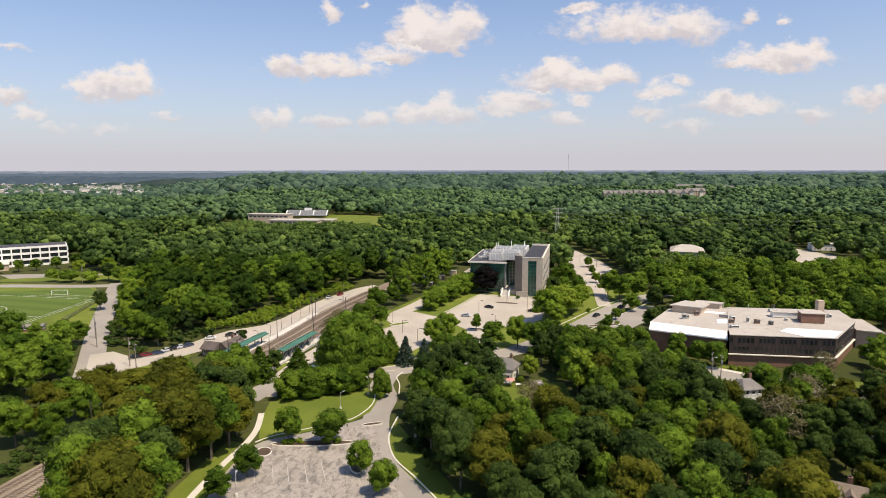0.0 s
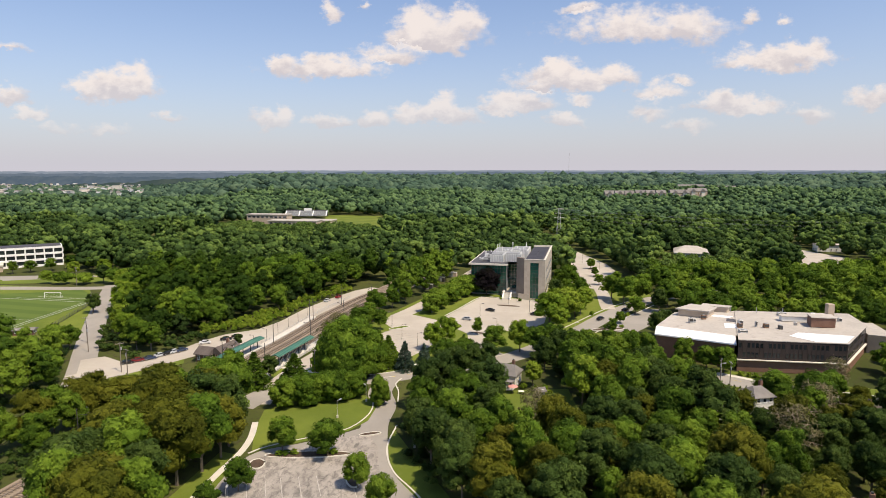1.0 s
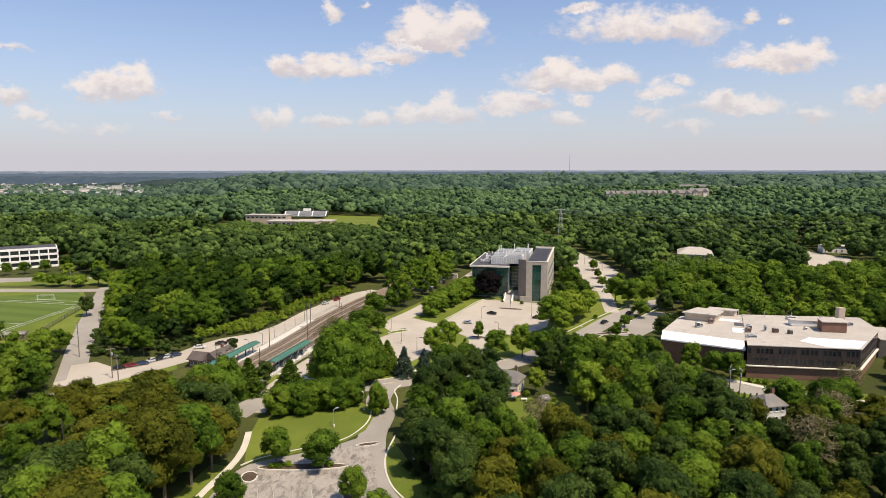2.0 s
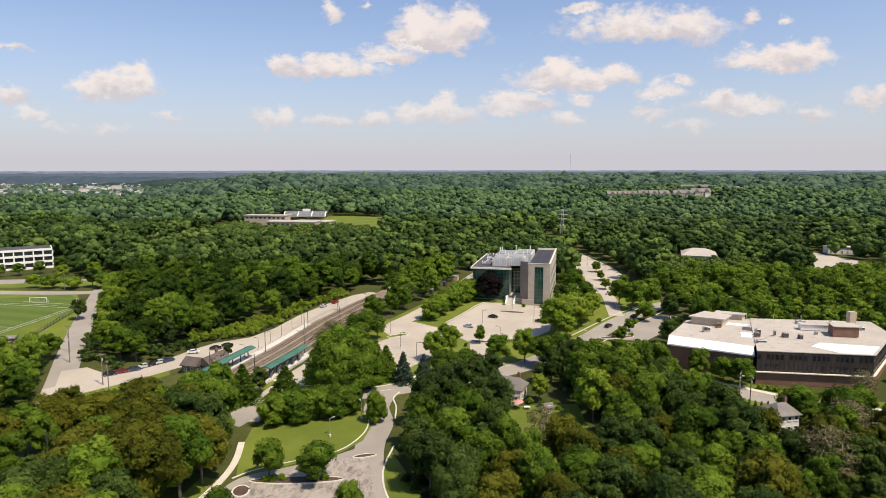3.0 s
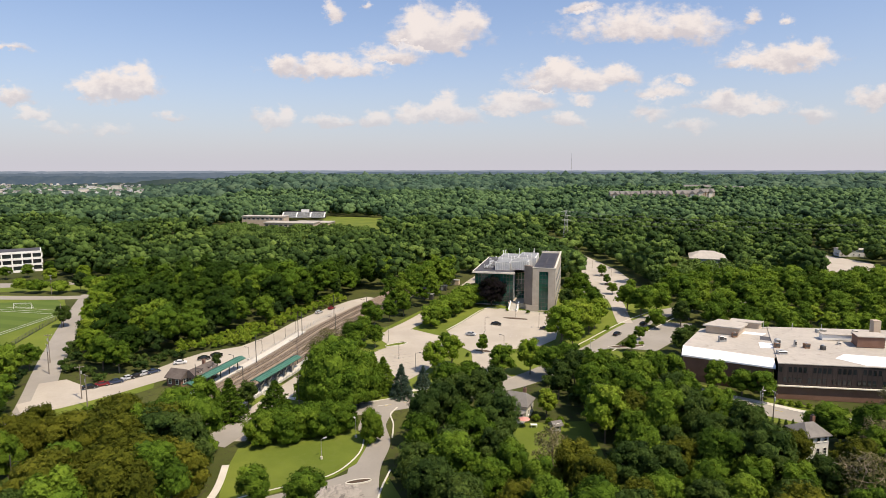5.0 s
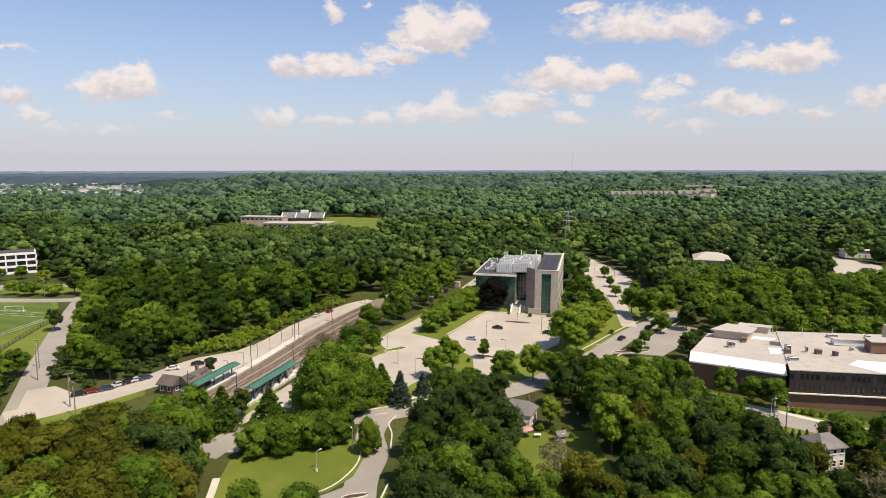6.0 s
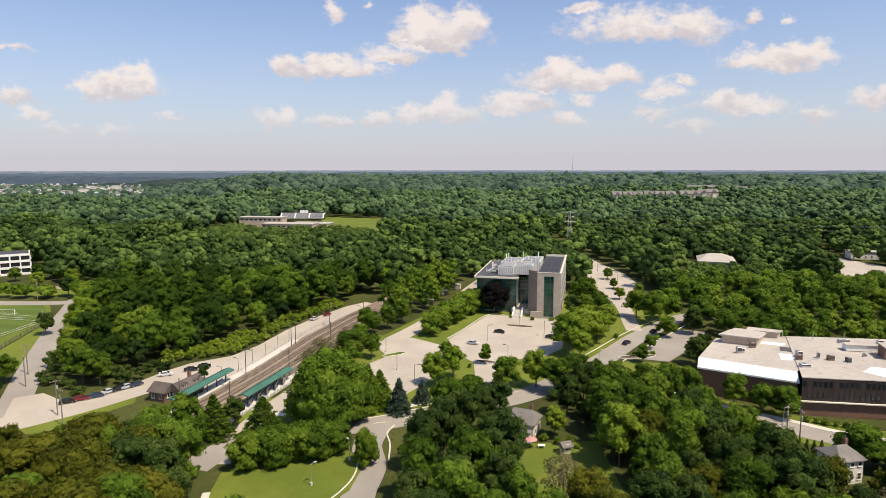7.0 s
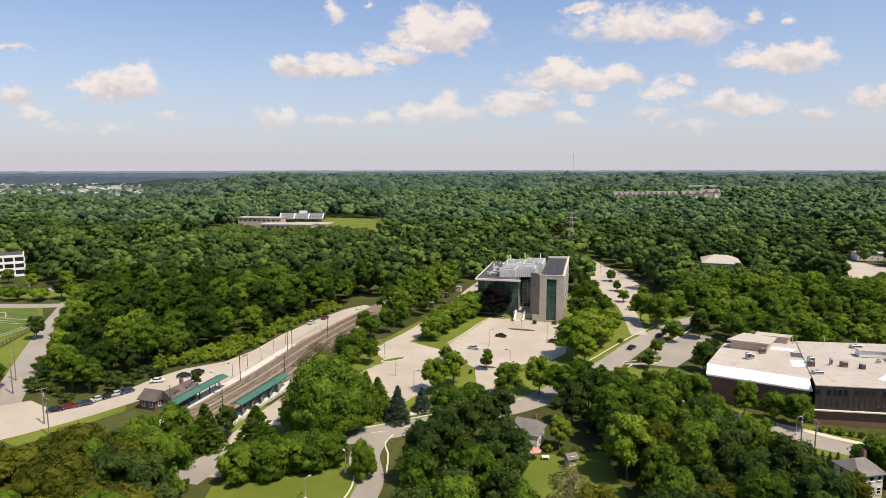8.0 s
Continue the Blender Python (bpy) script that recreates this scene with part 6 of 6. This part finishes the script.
def blocked(px, py, r):
    """Which of these places lie within r of an open plot."""
    out = np.zeros(len(px), bool)
    for p in OPEN:
        q = np.array(p)
        near = (px > q[:, 0].min() - r) & (px < q[:, 0].max() + r) & (py > q[:, 1].min() - r) & (py < q[:, 1].max() + r) & ~out
        if near.any():
            i = np.nonzero(near)[0]
            for a, b in ((0, 0), (1, 0), (-1, 0), (0, 1), (0, -1)):
                out[i] |= within(px[i] + a * r, py[i] + b * r, p)
    return out


def spots(poly, gap, edge):
    """Uneven places to stand in a plot, at least a gap apart, clear of the open plots and of the other trees."""
    q = np.array(poly)
    (x0, y0), (x1, y1) = q.min(0), q.max(0)
    n = int((x1 - x0) * (y1 - y0) / gap / gap * 12)
    px, py = np.random.uniform(x0, x1, n), np.random.uniform(y0, y1, n)
    ok = within(px, py, poly) & ~blocked(px, py, edge)
    got, old = [], np.array([(a, b, r) for a, b, r, _ in STANDING] or [(1e6, 1e6, 0)])
    for x, y in zip(px[ok], py[ok]):
        if (((old[:, 0] - x) ** 2 + (old[:, 1] - y) ** 2) > (gap * (0.62 + 0.05 * old[:, 2])) ** 2).all() and all((x - a) ** 2 + (y - b) ** 2 > (gap * 0.86) ** 2 for a, b in got):
            got.append((x, y))
    return got


def stand(poly, kinds, low, high, gap, edge=2.5):
    """Fills a plot with trees of mixed kinds, uneven and close."""
    for x, y in spots(poly, gap, edge):
        plant(random.choice(kinds), x, y, random.uniform(low, high))


def thicket(name, label, poly, mat, low, high, gap, edge=2.5, lobes=15, per=58, size=0.72, seed=31, tint=0.42):
    """A wood whose trees nobody could count, in one mesh."""
    rng = np.random.default_rng(seed)
    places = np.array(spots(poly, gap, edge))
    n = len(places)
    z = np.array([gz(a, b) for a, b in places])
    h = rng.uniform(low, high, n)
    r = gap * 0.6 * rng.uniform(0.7, 1.25, n)
    k = np.tile((np.arange(lobes) + 0.5) / lobes, n)
    ang = np.tile(np.arange(lobes) * 2.4, n) + rng.uniform(-0.6, 0.6, n * lobes)
    hh, rr = np.repeat(h, lobes), np.repeat(r, lobes)
    out = rr * np.sin(np.pi * (0.2 + 0.66 * k)) * rng.uniform(0.35, 0.8, n * lobes)
    cen = np.stack([np.repeat(places[:, 0], lobes) + out * np.cos(ang), np.repeat(places[:, 1], lobes) + out * np.sin(ang), np.repeat(z, lobes) + hh * (0.34 + 0.56 * k)], 1)
    lr = rr * rng.uniform(0.26, 0.5, n * lobes)
    tone, rad = np.repeat(np.clip(rng.normal(tint, 0.45, n), -0.4, 1.5), lobes), np.stack([lr, lr, lr * 0.8], 1)
    loose = cards(rng, cen, rad, int(per * 0.95), size * 0.85, 0.85, 0.5, -0.35, tone, np.repeat(np.stack([places[:, 0], places[:, 1], z + h * 0.5], 1), lobes, 0))
    ob = new(name, foliage(name, mat, loose, cores(rng, cen, rad, tone, 1)))
    STANDING.extend((a, b, c, d) for (a, b), c, d in zip(places, r, h))
    return tagged(ob, label, "woodland", kind="stuff")


# single trees: kind, then x, y, height, width
def row(kind, *places, fine=False):
    for x, y, h, wd in places:
        plant(kind, x, y, h, wd, fine)


# round the car parks
row("park", (-36, 137.5, 8.5, 6.4), (-25.5, 135.5, 8.5, 7.6), (-17, 122, 7.5, 5.2), (-11.6, 113, 7.5, 5.5), (-40.3, 120.6, 7, 5.5), (-42.5, 111, 7.5, 6))
row("hedge", (-42, 164.5, 8.5, 8.5), (-37.5, 166, 9, 9), (-33, 167.8, 9, 9), (-28.5, 169.6, 9, 9), (-24.6, 171.6, 8, 7.5))
row("spruce", (-12, 194, 9.7, 5.9), (-6.2, 200.6, 6.8, 4.6))
row("pine", (-20.3, 196.5, 12.5, 8), (-17.5, 199, 10, 7), (-43.3, 180, 10.3, 8.4), (-54.8, 179.5, 11, 7.5))
row("dark", (-51.6, 184.5, 8.4, 6.4), (-147, 261, 9, 8), (-178, 326, 10, 9), (-71.5, 216.5, 5, 4))
row("oak", (-24, 236, 9, 8), (-29, 228, 9, 8), (-32, 238, 9, 10), (-31, 218, 9, 9))
row("grey", (-34, 246, 8, 9), (-38, 232, 8.5, 9))
row("full", (-5, 262, 9, 9.5), (-2, 269, 9.5, 10), (1.5, 276, 10, 10.5), (5, 283, 10, 10.5), (8.5, 290, 10.5, 10.5), (12, 297, 10, 10), (14, 304, 9, 9))
row("park", (12.6, 230.6, 7.2, 4.7))
row("full", (-29, 187.5, 19.5, 17), (-34, 189, 14, 12), (-23.5, 189, 15, 11.5), (-29, 184.5, 12, 12), fine=True)
row("oak", (87, 163, 11, 12), (96, 161, 11.5, 12), (104, 166, 10, 9), fine=True)
row("plum", (20.5, 294.5, 13.5, 15))
row("oak", (-27, 262, 9, 9), (-22, 269, 10, 9), (-17, 277, 11, 9), (-30, 268, 9, 9), (-129, 214, 9, 8), (-100, 212, 11, 10), (-106, 214, 12, 10))
row("lime", (2.3, 217.3, 11, 9), (-3, 213, 10.5, 9), (26, 211, 12, 9.5), (41, 240, 15, 14), (49.4, 248.5, 14, 12), (57, 258.5, 9, 9), (53, 266, 11, 9), (45, 246.5, 13, 11), (53.5, 253, 12, 10), (60.5, 268, 10, 9), (47.5, 259, 12, 10), (62, 274, 9, 8), (44, 236, 10, 9))
row("oak", (17.2, 208.8, 10.5, 11), (31, 206.5, 11, 10), (38, 213, 10, 10), (0.5, 186, 13.5, 10), (6.5, 190, 12, 10))
row("dark", (9, 183, 13, 9), (14, 192, 10, 8), (51.7, 286, 10, 9.5), (9.6, 171, 10.5, 8.4), (84, 236, 9, 8), (79, 229, 10, 9), (91, 262, 11, 9))
row("oak", (62.5, 309, 13, 11), (77, 285, 12, 11), (80, 276, 13, 11), (62, 281, 11, 9), (56, 274, 10, 8), (58, 292, 9, 8), (80, 320, 6, 7), (66, 303, 8, 7), (38, 181, 15, 12), (45.6, 173, 15.5, 11))
row("park", (88, 281, 11, 10), (60, 318, 9, 8), (92, 330, 6, 6), (84, 345, 6, 5), (88, 372, 7, 6), (90, 300, 9, 9), (98, 304, 9, 9), (70, 246, 5, 4), (63, 232, 6.5, 5), (80, 259, 8, 7))
row("lime", (37.3, 165.3, 15, 12), (26, 180, 8, 6.4), (116, 277, 11, 10), (128, 262, 8, 9), (141, 262, 9, 10), (134, 266, 8, 8))
row("oak", (98, 272, 13, 13), (121, 262, 8, 9), (152, 262, 11, 12))
row("full", (-17.0, 165.5, 8.5, 5.4), fine=True)
row("oak", (0, 236, 6, 5), (-36, 216, 9, 8), (-30, 250, 8, 9))
row("oak", (76.3, 197, 10, 8.4), (60.5, 203, 11, 9), (65.5, 201, 10.5, 8))
row("park", (82.6, 194.2, 8, 6.4), (86.8, 191.4, 8.6, 7))
row("olive", (-75.5, 165, 12, 13.5), (-80, 155, 12, 15), fine=True)
row("oak", (-62, 166.5, 13.5, 11), (-66, 151, 15, 12.5), fine=True)
row("grey", (-60, 163.5, 11.5, 9))
row("oak", (-245, 354, 8, 8), (-238, 359, 7.5, 8), (-253, 348, 8, 9), (-230, 365, 8, 8), (-262, 342, 8, 9), (-222, 372, 9, 9), (-216, 380, 9, 9), (-206, 366, 9, 10))
row("lime", (-205, 346, 9, 9), (-194, 356, 9, 9), (-186, 344, 8, 8))
for i in range(7):
    plant("cypress", 73.5 + i * 1.65, 170.3, random.uniform(3.6, 4.6), 1.7)
for i in range(5):
    plant("cypress", 86.5 + i * 2.1, 170.8, random.uniform(3.0, 4.0), 1.6)
for i in range(8):
    plant("shrub", 91 + i * 1.9, 189.2 - i * 0.95, 1.6, random.uniform(1.8, 2.6))
for x, y in ((26.4, 285), (34.5, 281), (42, 280.4), (7.6, 227.4), (61.5, 257.5), (-33, 136.5), (-35, 136.2), (-36.5, 136), (-27, 136.8), (-24.5, 136.5), (23, 178), (26, 176), (29, 176.5), (30, 174), (17, 176), (62, 238), (66, 238.6), (69, 240), (76, 256)):
    plant("shrub", x, y, random.uniform(1.2, 2.0), random.uniform(1.6, 2.8))

stand([(-44, 216), (-33, 214), (-30, 222), (-26, 246), (-28, 256), (-38, 250), (-42, 236)], ["park", "oak", "grey"], 7, 9.5, 6.5, 0.5)
# woods on the near slopes
stand([(-100, 132), (-93, 148), (-92, 160), (-76, 160), (-80, 146), (-86, 132)], ["olive", "oak", "olive"], 11.5, 14, 6.4, 1.5)
stand([(-92, 160), (-95, 168), (-86, 176), (-76, 174), (-76, 160)], ["olive", "oak", "olive"], 6.5, 8.5, 6.4, 1.5)
stand([(-64, 95), (-69, 113), (-74, 128), (-67, 152), (-51, 152), (-47.5, 140), (-51, 118), (-52, 95)], ["olive", "olive", "dark", "olive", "oak"], 15, 19, 6.6, 0.6)
stand([(-67, 152), (-61, 178), (-57, 172), (-52, 152)], ["olive", "oak", "olive"], 13.5, 16, 6.4, 0.8)
stand([(27, 188), (38, 178), (64, 180), (61, 203), (30, 203)], ["oak", "dark", "oak"], 11, 14, 6.8, 2.0)
stand([(30, 203), (53, 203), (46, 221), (37, 214)], ["oak", "dark", "oak"], 7.5, 9.5, 6.6, 2.0)
stand([(9, 95), (5, 112), (-2, 124), (-7, 140), (-7, 150), (-3, 170), (3, 180), (12, 186), (13, 172), (13, 140), (37, 140), (38, 178), (64, 178), (66, 165), (64, 150), (62, 118), (62, 95)], ["oak", "dark", "oak", "olive", "oak", "dark"], 11.5, 16, 7.4, 1.5)
stand([(62, 95), (64, 120), (66, 148), (84, 148), (88, 165), (112, 165), (150, 170), (172, 200), (172, 95)], ["oak", "dark", "olive"], 9, 13, 7.6, 1.5)
thicket("woodland", "dark leafy wood between the playing field and the street", [(-145, 160), (-112, 163), (-111, 176), (-121, 197), (-133, 206), (-165, 206), (-170, 160)], LEAF, 11, 15, 7.5, seed=31)
row("lime", (-131, 254, 12, 11), (-122, 236, 11, 10), (-141, 274, 12, 11), (-115, 224, 11, 10), (-150, 294, 12, 11), (-159, 310, 11, 10), (-121, 246, 13, 11), (-133, 266, 13, 11))
thicket("woodland", "dense green wood above the railway car park", [(-104, 214), (-92, 228), (-84, 240), (-73, 255), (-64, 273), (-56, 292), (-47, 314), (-34, 328), (-22, 338), (-155, 338), (-163, 312), (-136, 262), (-112, 218)], LEAF, 12, 19, 9.4, 1.5, 17, 62, 0.74, seed=32, tint=0.15)
thicket("woodland", "dark leafy wood edge above the railway car park", [(-104, 212), (-92, 230), (-84, 241), (-74, 256), (-65, 274), (-57, 292), (-48, 314), (-56, 318), (-66, 298), (-74, 278), (-82, 262), (-94, 246), (-108, 226)], LEAF_DARK, 6, 10, 5.6, 1.0, 12, 50, 0.6, seed=42, tint=0.5)
thicket("woodland", "green trees beside the low building", [(126, 180), (160, 172), (188, 205), (182, 228), (160, 226), (152, 203), (142, 198)], LEAF, 8, 12, 7.5, 1.5, seed=40)
thicket("woodland", "mixed green trees behind the low building", [(98, 272), (110, 240), (150, 234), (180, 230), (260, 240), (300, 338), (108, 338)], LEAF, 9, 14, 9.0, 3.0, seed=33)
thicket("woodland", "tall trees between the railway and the service drive", [(-25, 270), (-11, 274), (-3, 294), (5, 320), (10, 346), (-12, 346), (-22, 318), (-30, 290)], LEAF, 13, 18, 7.0, 1.0, seed=34, tint=0.1)
thicket("shrubbery", "bright green vines and shrubs along the railway car park", [(-88, 228), (-81, 234), (-71, 239.5), (-66, 250), (-61, 268), (-54.3, 284.5), (-44.4, 306), (-51, 315), (-60, 294), (-67, 275), (-76, 257), (-86, 243), (-92, 232)], LEAF_LIME, 1.4, 4.0, 2.4, 0.3, 7, 50, 0.36, seed=35)
thicket("woodland", "low trees below the school", [(-235, 470), (-100, 470), (-48, 552), (-70, 606), (-106, 628), (-150, 622), (-190, 638), (-220, 650)], LEAF_MID_HAZE, 4, 8, 8.0, 2.5, 9, 40, 0.8, seed=36)
thicket("woodland", "low trees before the far car park", [(165, 332), (188, 348), (206, 350), (262, 366), (290, 370), (280, 334)], LEAF_MID_HAZE, 4, 6, 7.5, 2.5, 9, 40, 0.7, seed=37)
thicket("woodland", "low trees before the barn", [(118, 336), (138, 388), (178, 392), (188, 356), (165, 336)], LEAF_MID_HAZE, 6, 9, 6.6, 2.0, 10, 42, 0.7, seed=38)
thicket("woodland", "green trees along the far car park", [(103, 300), (104, 345), (106, 394), (124, 390), (114, 332), (114, 300)], LEAF_MID_HAZE, 7, 11, 6.8, 1.0, 11, 44, 0.7, seed=41)
thicket("woodland", "street trees behind the playing field", [(-260, 318), (-160, 322), (-150, 340), (-230, 345), (-262, 342)], LEAF, 5, 9, 8.0, 2.0, seed=39)
for plot in ([(-240, 460), (-95, 460), (-40, 556), (-68, 610), (-106, 632), (-150, 628), (-190, 645), (-222, 655)], [(160, 330), (190, 358), (210, 358), (262, 378), (300, 378), (290, 330)], [(112, 332), (135, 392), (180, 396), (192, 356), (168, 332)], [(-265, 316), (-155, 318), (-145, 345), (-240, 348)]):
    OPEN.append(plot)
row("grey", (92, 152, 12, 12), (113, 178, 10, 9), (76, 133, 14, 13), (-57, 160, 11, 9), (-40, 232, 9, 8), (22, 148, 12, 10))


# undergrowth below the near woods, its dark leaf colour standing in for shade
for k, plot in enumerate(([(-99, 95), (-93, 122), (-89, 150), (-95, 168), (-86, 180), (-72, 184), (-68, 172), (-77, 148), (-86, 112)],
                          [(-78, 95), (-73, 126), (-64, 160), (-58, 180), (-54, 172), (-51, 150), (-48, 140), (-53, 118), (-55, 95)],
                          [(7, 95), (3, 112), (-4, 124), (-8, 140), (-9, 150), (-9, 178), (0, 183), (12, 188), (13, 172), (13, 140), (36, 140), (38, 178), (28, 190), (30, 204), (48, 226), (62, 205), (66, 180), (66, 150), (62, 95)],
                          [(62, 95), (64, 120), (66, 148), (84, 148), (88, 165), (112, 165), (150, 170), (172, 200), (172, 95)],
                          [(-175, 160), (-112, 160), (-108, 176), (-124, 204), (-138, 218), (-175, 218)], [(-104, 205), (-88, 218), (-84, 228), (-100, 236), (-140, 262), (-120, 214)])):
    thicket("undergrowth", "low leafy undergrowth and saplings below the trees, coloured dark for shade", plot, LEAF_DARK, 1.5, 5.0, 4.6, 0.6, 6, 26, 0.5, seed=50 + k)


# ---- the far woods ----
def woods(name, label, y0, y1, gap, lobes, per, size, tall, seed, spread, body, mat):
    rng = np.random.default_rng(seed)
    px, py = [], []
    y = y0
    while y < y1:
        step = gap * (1 + 0.6 * (y - y0) / y0)
        half = 0.74 * y + 25
        n = int(2 * half / step)
        px.append(-half + 2 * half * (np.arange(n) + rng.uniform(0, 1, n)) / n)
        py.append(y + rng.uniform(-0.5, 0.5, n) * step)
        y += step * 0.9
    px, py = np.concatenate(px), np.concatenate(py)
    keep = ~blocked(px, py, 3.0) if y0 < 1000 else np.ones(len(px), bool)
    px, py = px[keep], py[keep]
    n = len(px)
    z = np.array([gz(a, b) for a, b in zip(px, py)])
    grow = 1 + 0.35 * (py - y0) / y0
    drift = np.array([noise.noise((a / 90, b / 130, 3)) for a, b in zip(px, py)])
    h = tall * rng.uniform(0.6, 1.15, n) * (1 + 0.45 * drift)
    r = gap * 0.68 * grow * rng.uniform(0.7, 1.35, n)
    hue = np.clip(rng.normal(0.36, 0.6, n) + 0.6 * drift, -0.7, 1.6)
    rr, hh, hub = np.repeat(r, lobes), np.repeat(h, lobes), np.stack([px, py, z + h * 0.45], 1)
    # lobes over the dome of each crown, the last one on its top
    f = np.tile((np.arange(lobes) + 0.5) / lobes, n)
    ang = np.tile(np.arange(lobes) * 2.4, n) + rng.uniform(-0.7, 0.7, n * lobes) + np.repeat(rng.uniform(0, 6.28, n), lobes)
    out = rr * spread * np.sqrt(1 - f * f * 0.9) * rng.uniform(0.6, 1.15, n * lobes)
    cen = np.repeat(np.stack([px, py, z], 1), lobes, 0) + np.stack([out * np.cos(ang), out * np.sin(ang), hh * (0.46 + 0.4 * f) * rng.uniform(0.9, 1.08, n * lobes)], 1)
    lr = rr * body * rng.uniform(0.7, 1.25, n * lobes)
    rad = np.stack([lr, lr, lr * 0.85], 1)
    tone = np.repeat(hue, lobes) + rng.normal(size=n * lobes) * 0.12
    loose = cards(rng, cen, rad, per, size * np.repeat(grow, lobes), 0.85, 0.8, -0.1, tone, np.repeat(hub, lobes, 0))
    filler = cores(rng, np.stack([px, py, z + h * 0.42], 1), np.stack([r * 0.7, r * 0.7, h * 0.34], 1), hue, 1)
    ob = new(name, foliage(name, mat, loose, filler, cores(rng, cen, rad, tone, 1, 0.22, 0.88)))
    tagged(ob, label, "woodland", kind="stuff")
    print(name, n, len(q))


# leaf colours turn bluer band by band, a painted haze
woods("woodland", "dense green summer woodland behind the office", 336, 640, 8.8, 8, 18, 0.62, 16, 21, 0.62, 0.36, LEAF_MID_HAZE)
woods("woodland", "rolling woodland on the middle slopes, its green tinted with haze", 640, 1400, 12.5, 5, 8, 0.95, 17, 22, 0.58, 0.42, LEAF_WOODS_HAZE)
woods("woodland", "far woodland below the horizon, its green tinted blue with haze", 1400, 3500, 28, 2, 8, 2.2, 18, 23, 0.5, 0.6, LEAF_FAR_HAZE)


# ---- the far hills and the town in the valley ----
def ridge(name, label, y, base, heights, mat, x0, x1, n=240, rough=6.0, seed=1):
    """A far wooded ridge: an uneven skyline over a wall of hillside."""
    rng = np.random.default_rng(seed)
    xs_ = np.linspace(x0, x1, n)
    f = np.linspace(0, 1, len(heights))
    top = np.interp(np.linspace(0, 1, n), f, heights) + rng.normal(size=n) * rough * 0.35 + rough * 0.6 * np.sin(xs_ / 130.0 + seed) * np.sin(xs_ / 47.0)
    v = np.concatenate([np.stack([xs_, np.full(n, y), np.full(n, base)], 1), np.stack([xs_, np.full(n, y + 140.0), top], 1)])
    i = np.arange(n - 1)
    ob = new(name, mesh_from(name, v, np.stack([i, i + 1, i + 1 + n, i + n], 1), mat))
    return tagged(ob, label, "hills", kind="structure")


# a self-glowing hillside with distance haze mixed into its colour
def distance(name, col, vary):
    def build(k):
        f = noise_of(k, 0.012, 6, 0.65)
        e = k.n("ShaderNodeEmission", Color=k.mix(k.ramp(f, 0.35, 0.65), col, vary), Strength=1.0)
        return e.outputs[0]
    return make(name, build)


# each ridge farther out glows paler and bluer, as painted haze
ridge("backdrop", "dark wooded ridge far away, glowing blue-green as painted haze", 3550, -60, (-40, -34, 2, 14, 16, 20, 18, 16, 18, 20), distance("far_hill_haze", (0.050, 0.085, 0.095), (0.072, 0.108, 0.108)), -2700, 2700, rough=7, seed=3)
ridge("backdrop", "hazy blue valley side beyond the town", 3900, -60, (8, 10, 6, 2, -30), distance("valley_hill_haze", (0.080, 0.128, 0.195), (0.11, 0.16, 0.22)), -3000, -1050, rough=5, seed=6)
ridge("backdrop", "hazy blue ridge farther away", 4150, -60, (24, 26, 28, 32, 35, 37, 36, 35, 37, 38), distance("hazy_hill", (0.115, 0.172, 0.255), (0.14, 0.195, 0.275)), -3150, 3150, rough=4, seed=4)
ridge("backdrop", "pale hazy skyline on the horizon", 4700, -60, (36, 38, 40, 44, 44, 45, 44, 45, 44, 45), distance("pale_hill_haze", (0.22, 0.29, 0.41), (0.24, 0.31, 0.42)), -3500, 3500, rough=2, seed=5)


def town_building(x, y, turn, wd, dp, h, rise, wall, roof):
    b = thing("town_house", "far pale town building in the valley", "building", Matrix.Translation((x, y, gz(x, y) + 15)) @ Matrix.Rotation(turn, 4, "Z"), "valley town")
    part("wall", boxed(-wd / 2, wd / 2, -dp / 2, dp / 2, -18, h), wall, b)
    bm = bmesh.new()
    gable(bm, -wd / 2, wd / 2, -dp / 2, dp / 2, h, rise, 0.6)
    part("roof", bm, roof, b)


town = random.Random(12)
for i in range(150):
    y = town.uniform(2350, 3800)
    x = y * town.uniform(-0.73, -0.48)
    big = town.random() < 0.12
    wd, dp, h = (town.uniform(24, 44), 18, town.uniform(9, 18)) if big else (town.uniform(9, 17), 10, town.uniform(6, 10))
    town_building(x, y, town.uniform(-0.4, 0.4), wd, dp, h, 0.8 if big else 4.0, town.choice([CREAM, WHITE, METAL, WHITE]), town.choice([SHINGLE, SHINGLE, MEMBRANE, METAL]))
town_building(-1515, 2900, 0.1, 34, 20, 27, 0.8, CREAM, MEMBRANE)
town_building(-1650, 2900, -0.1, 60, 22, 15, 0.8, BRICK_BUFF, MEMBRANE)
town_building(-1580, 2860, 0.0, 70, 20, 13, 0.8, WHITE, MEMBRANE_WHITE)
town_building(-1700, 3050, 0.2, 45, 20, 18, 0.8, CREAM, SHINGLE)
print("trees", len(STANDING))
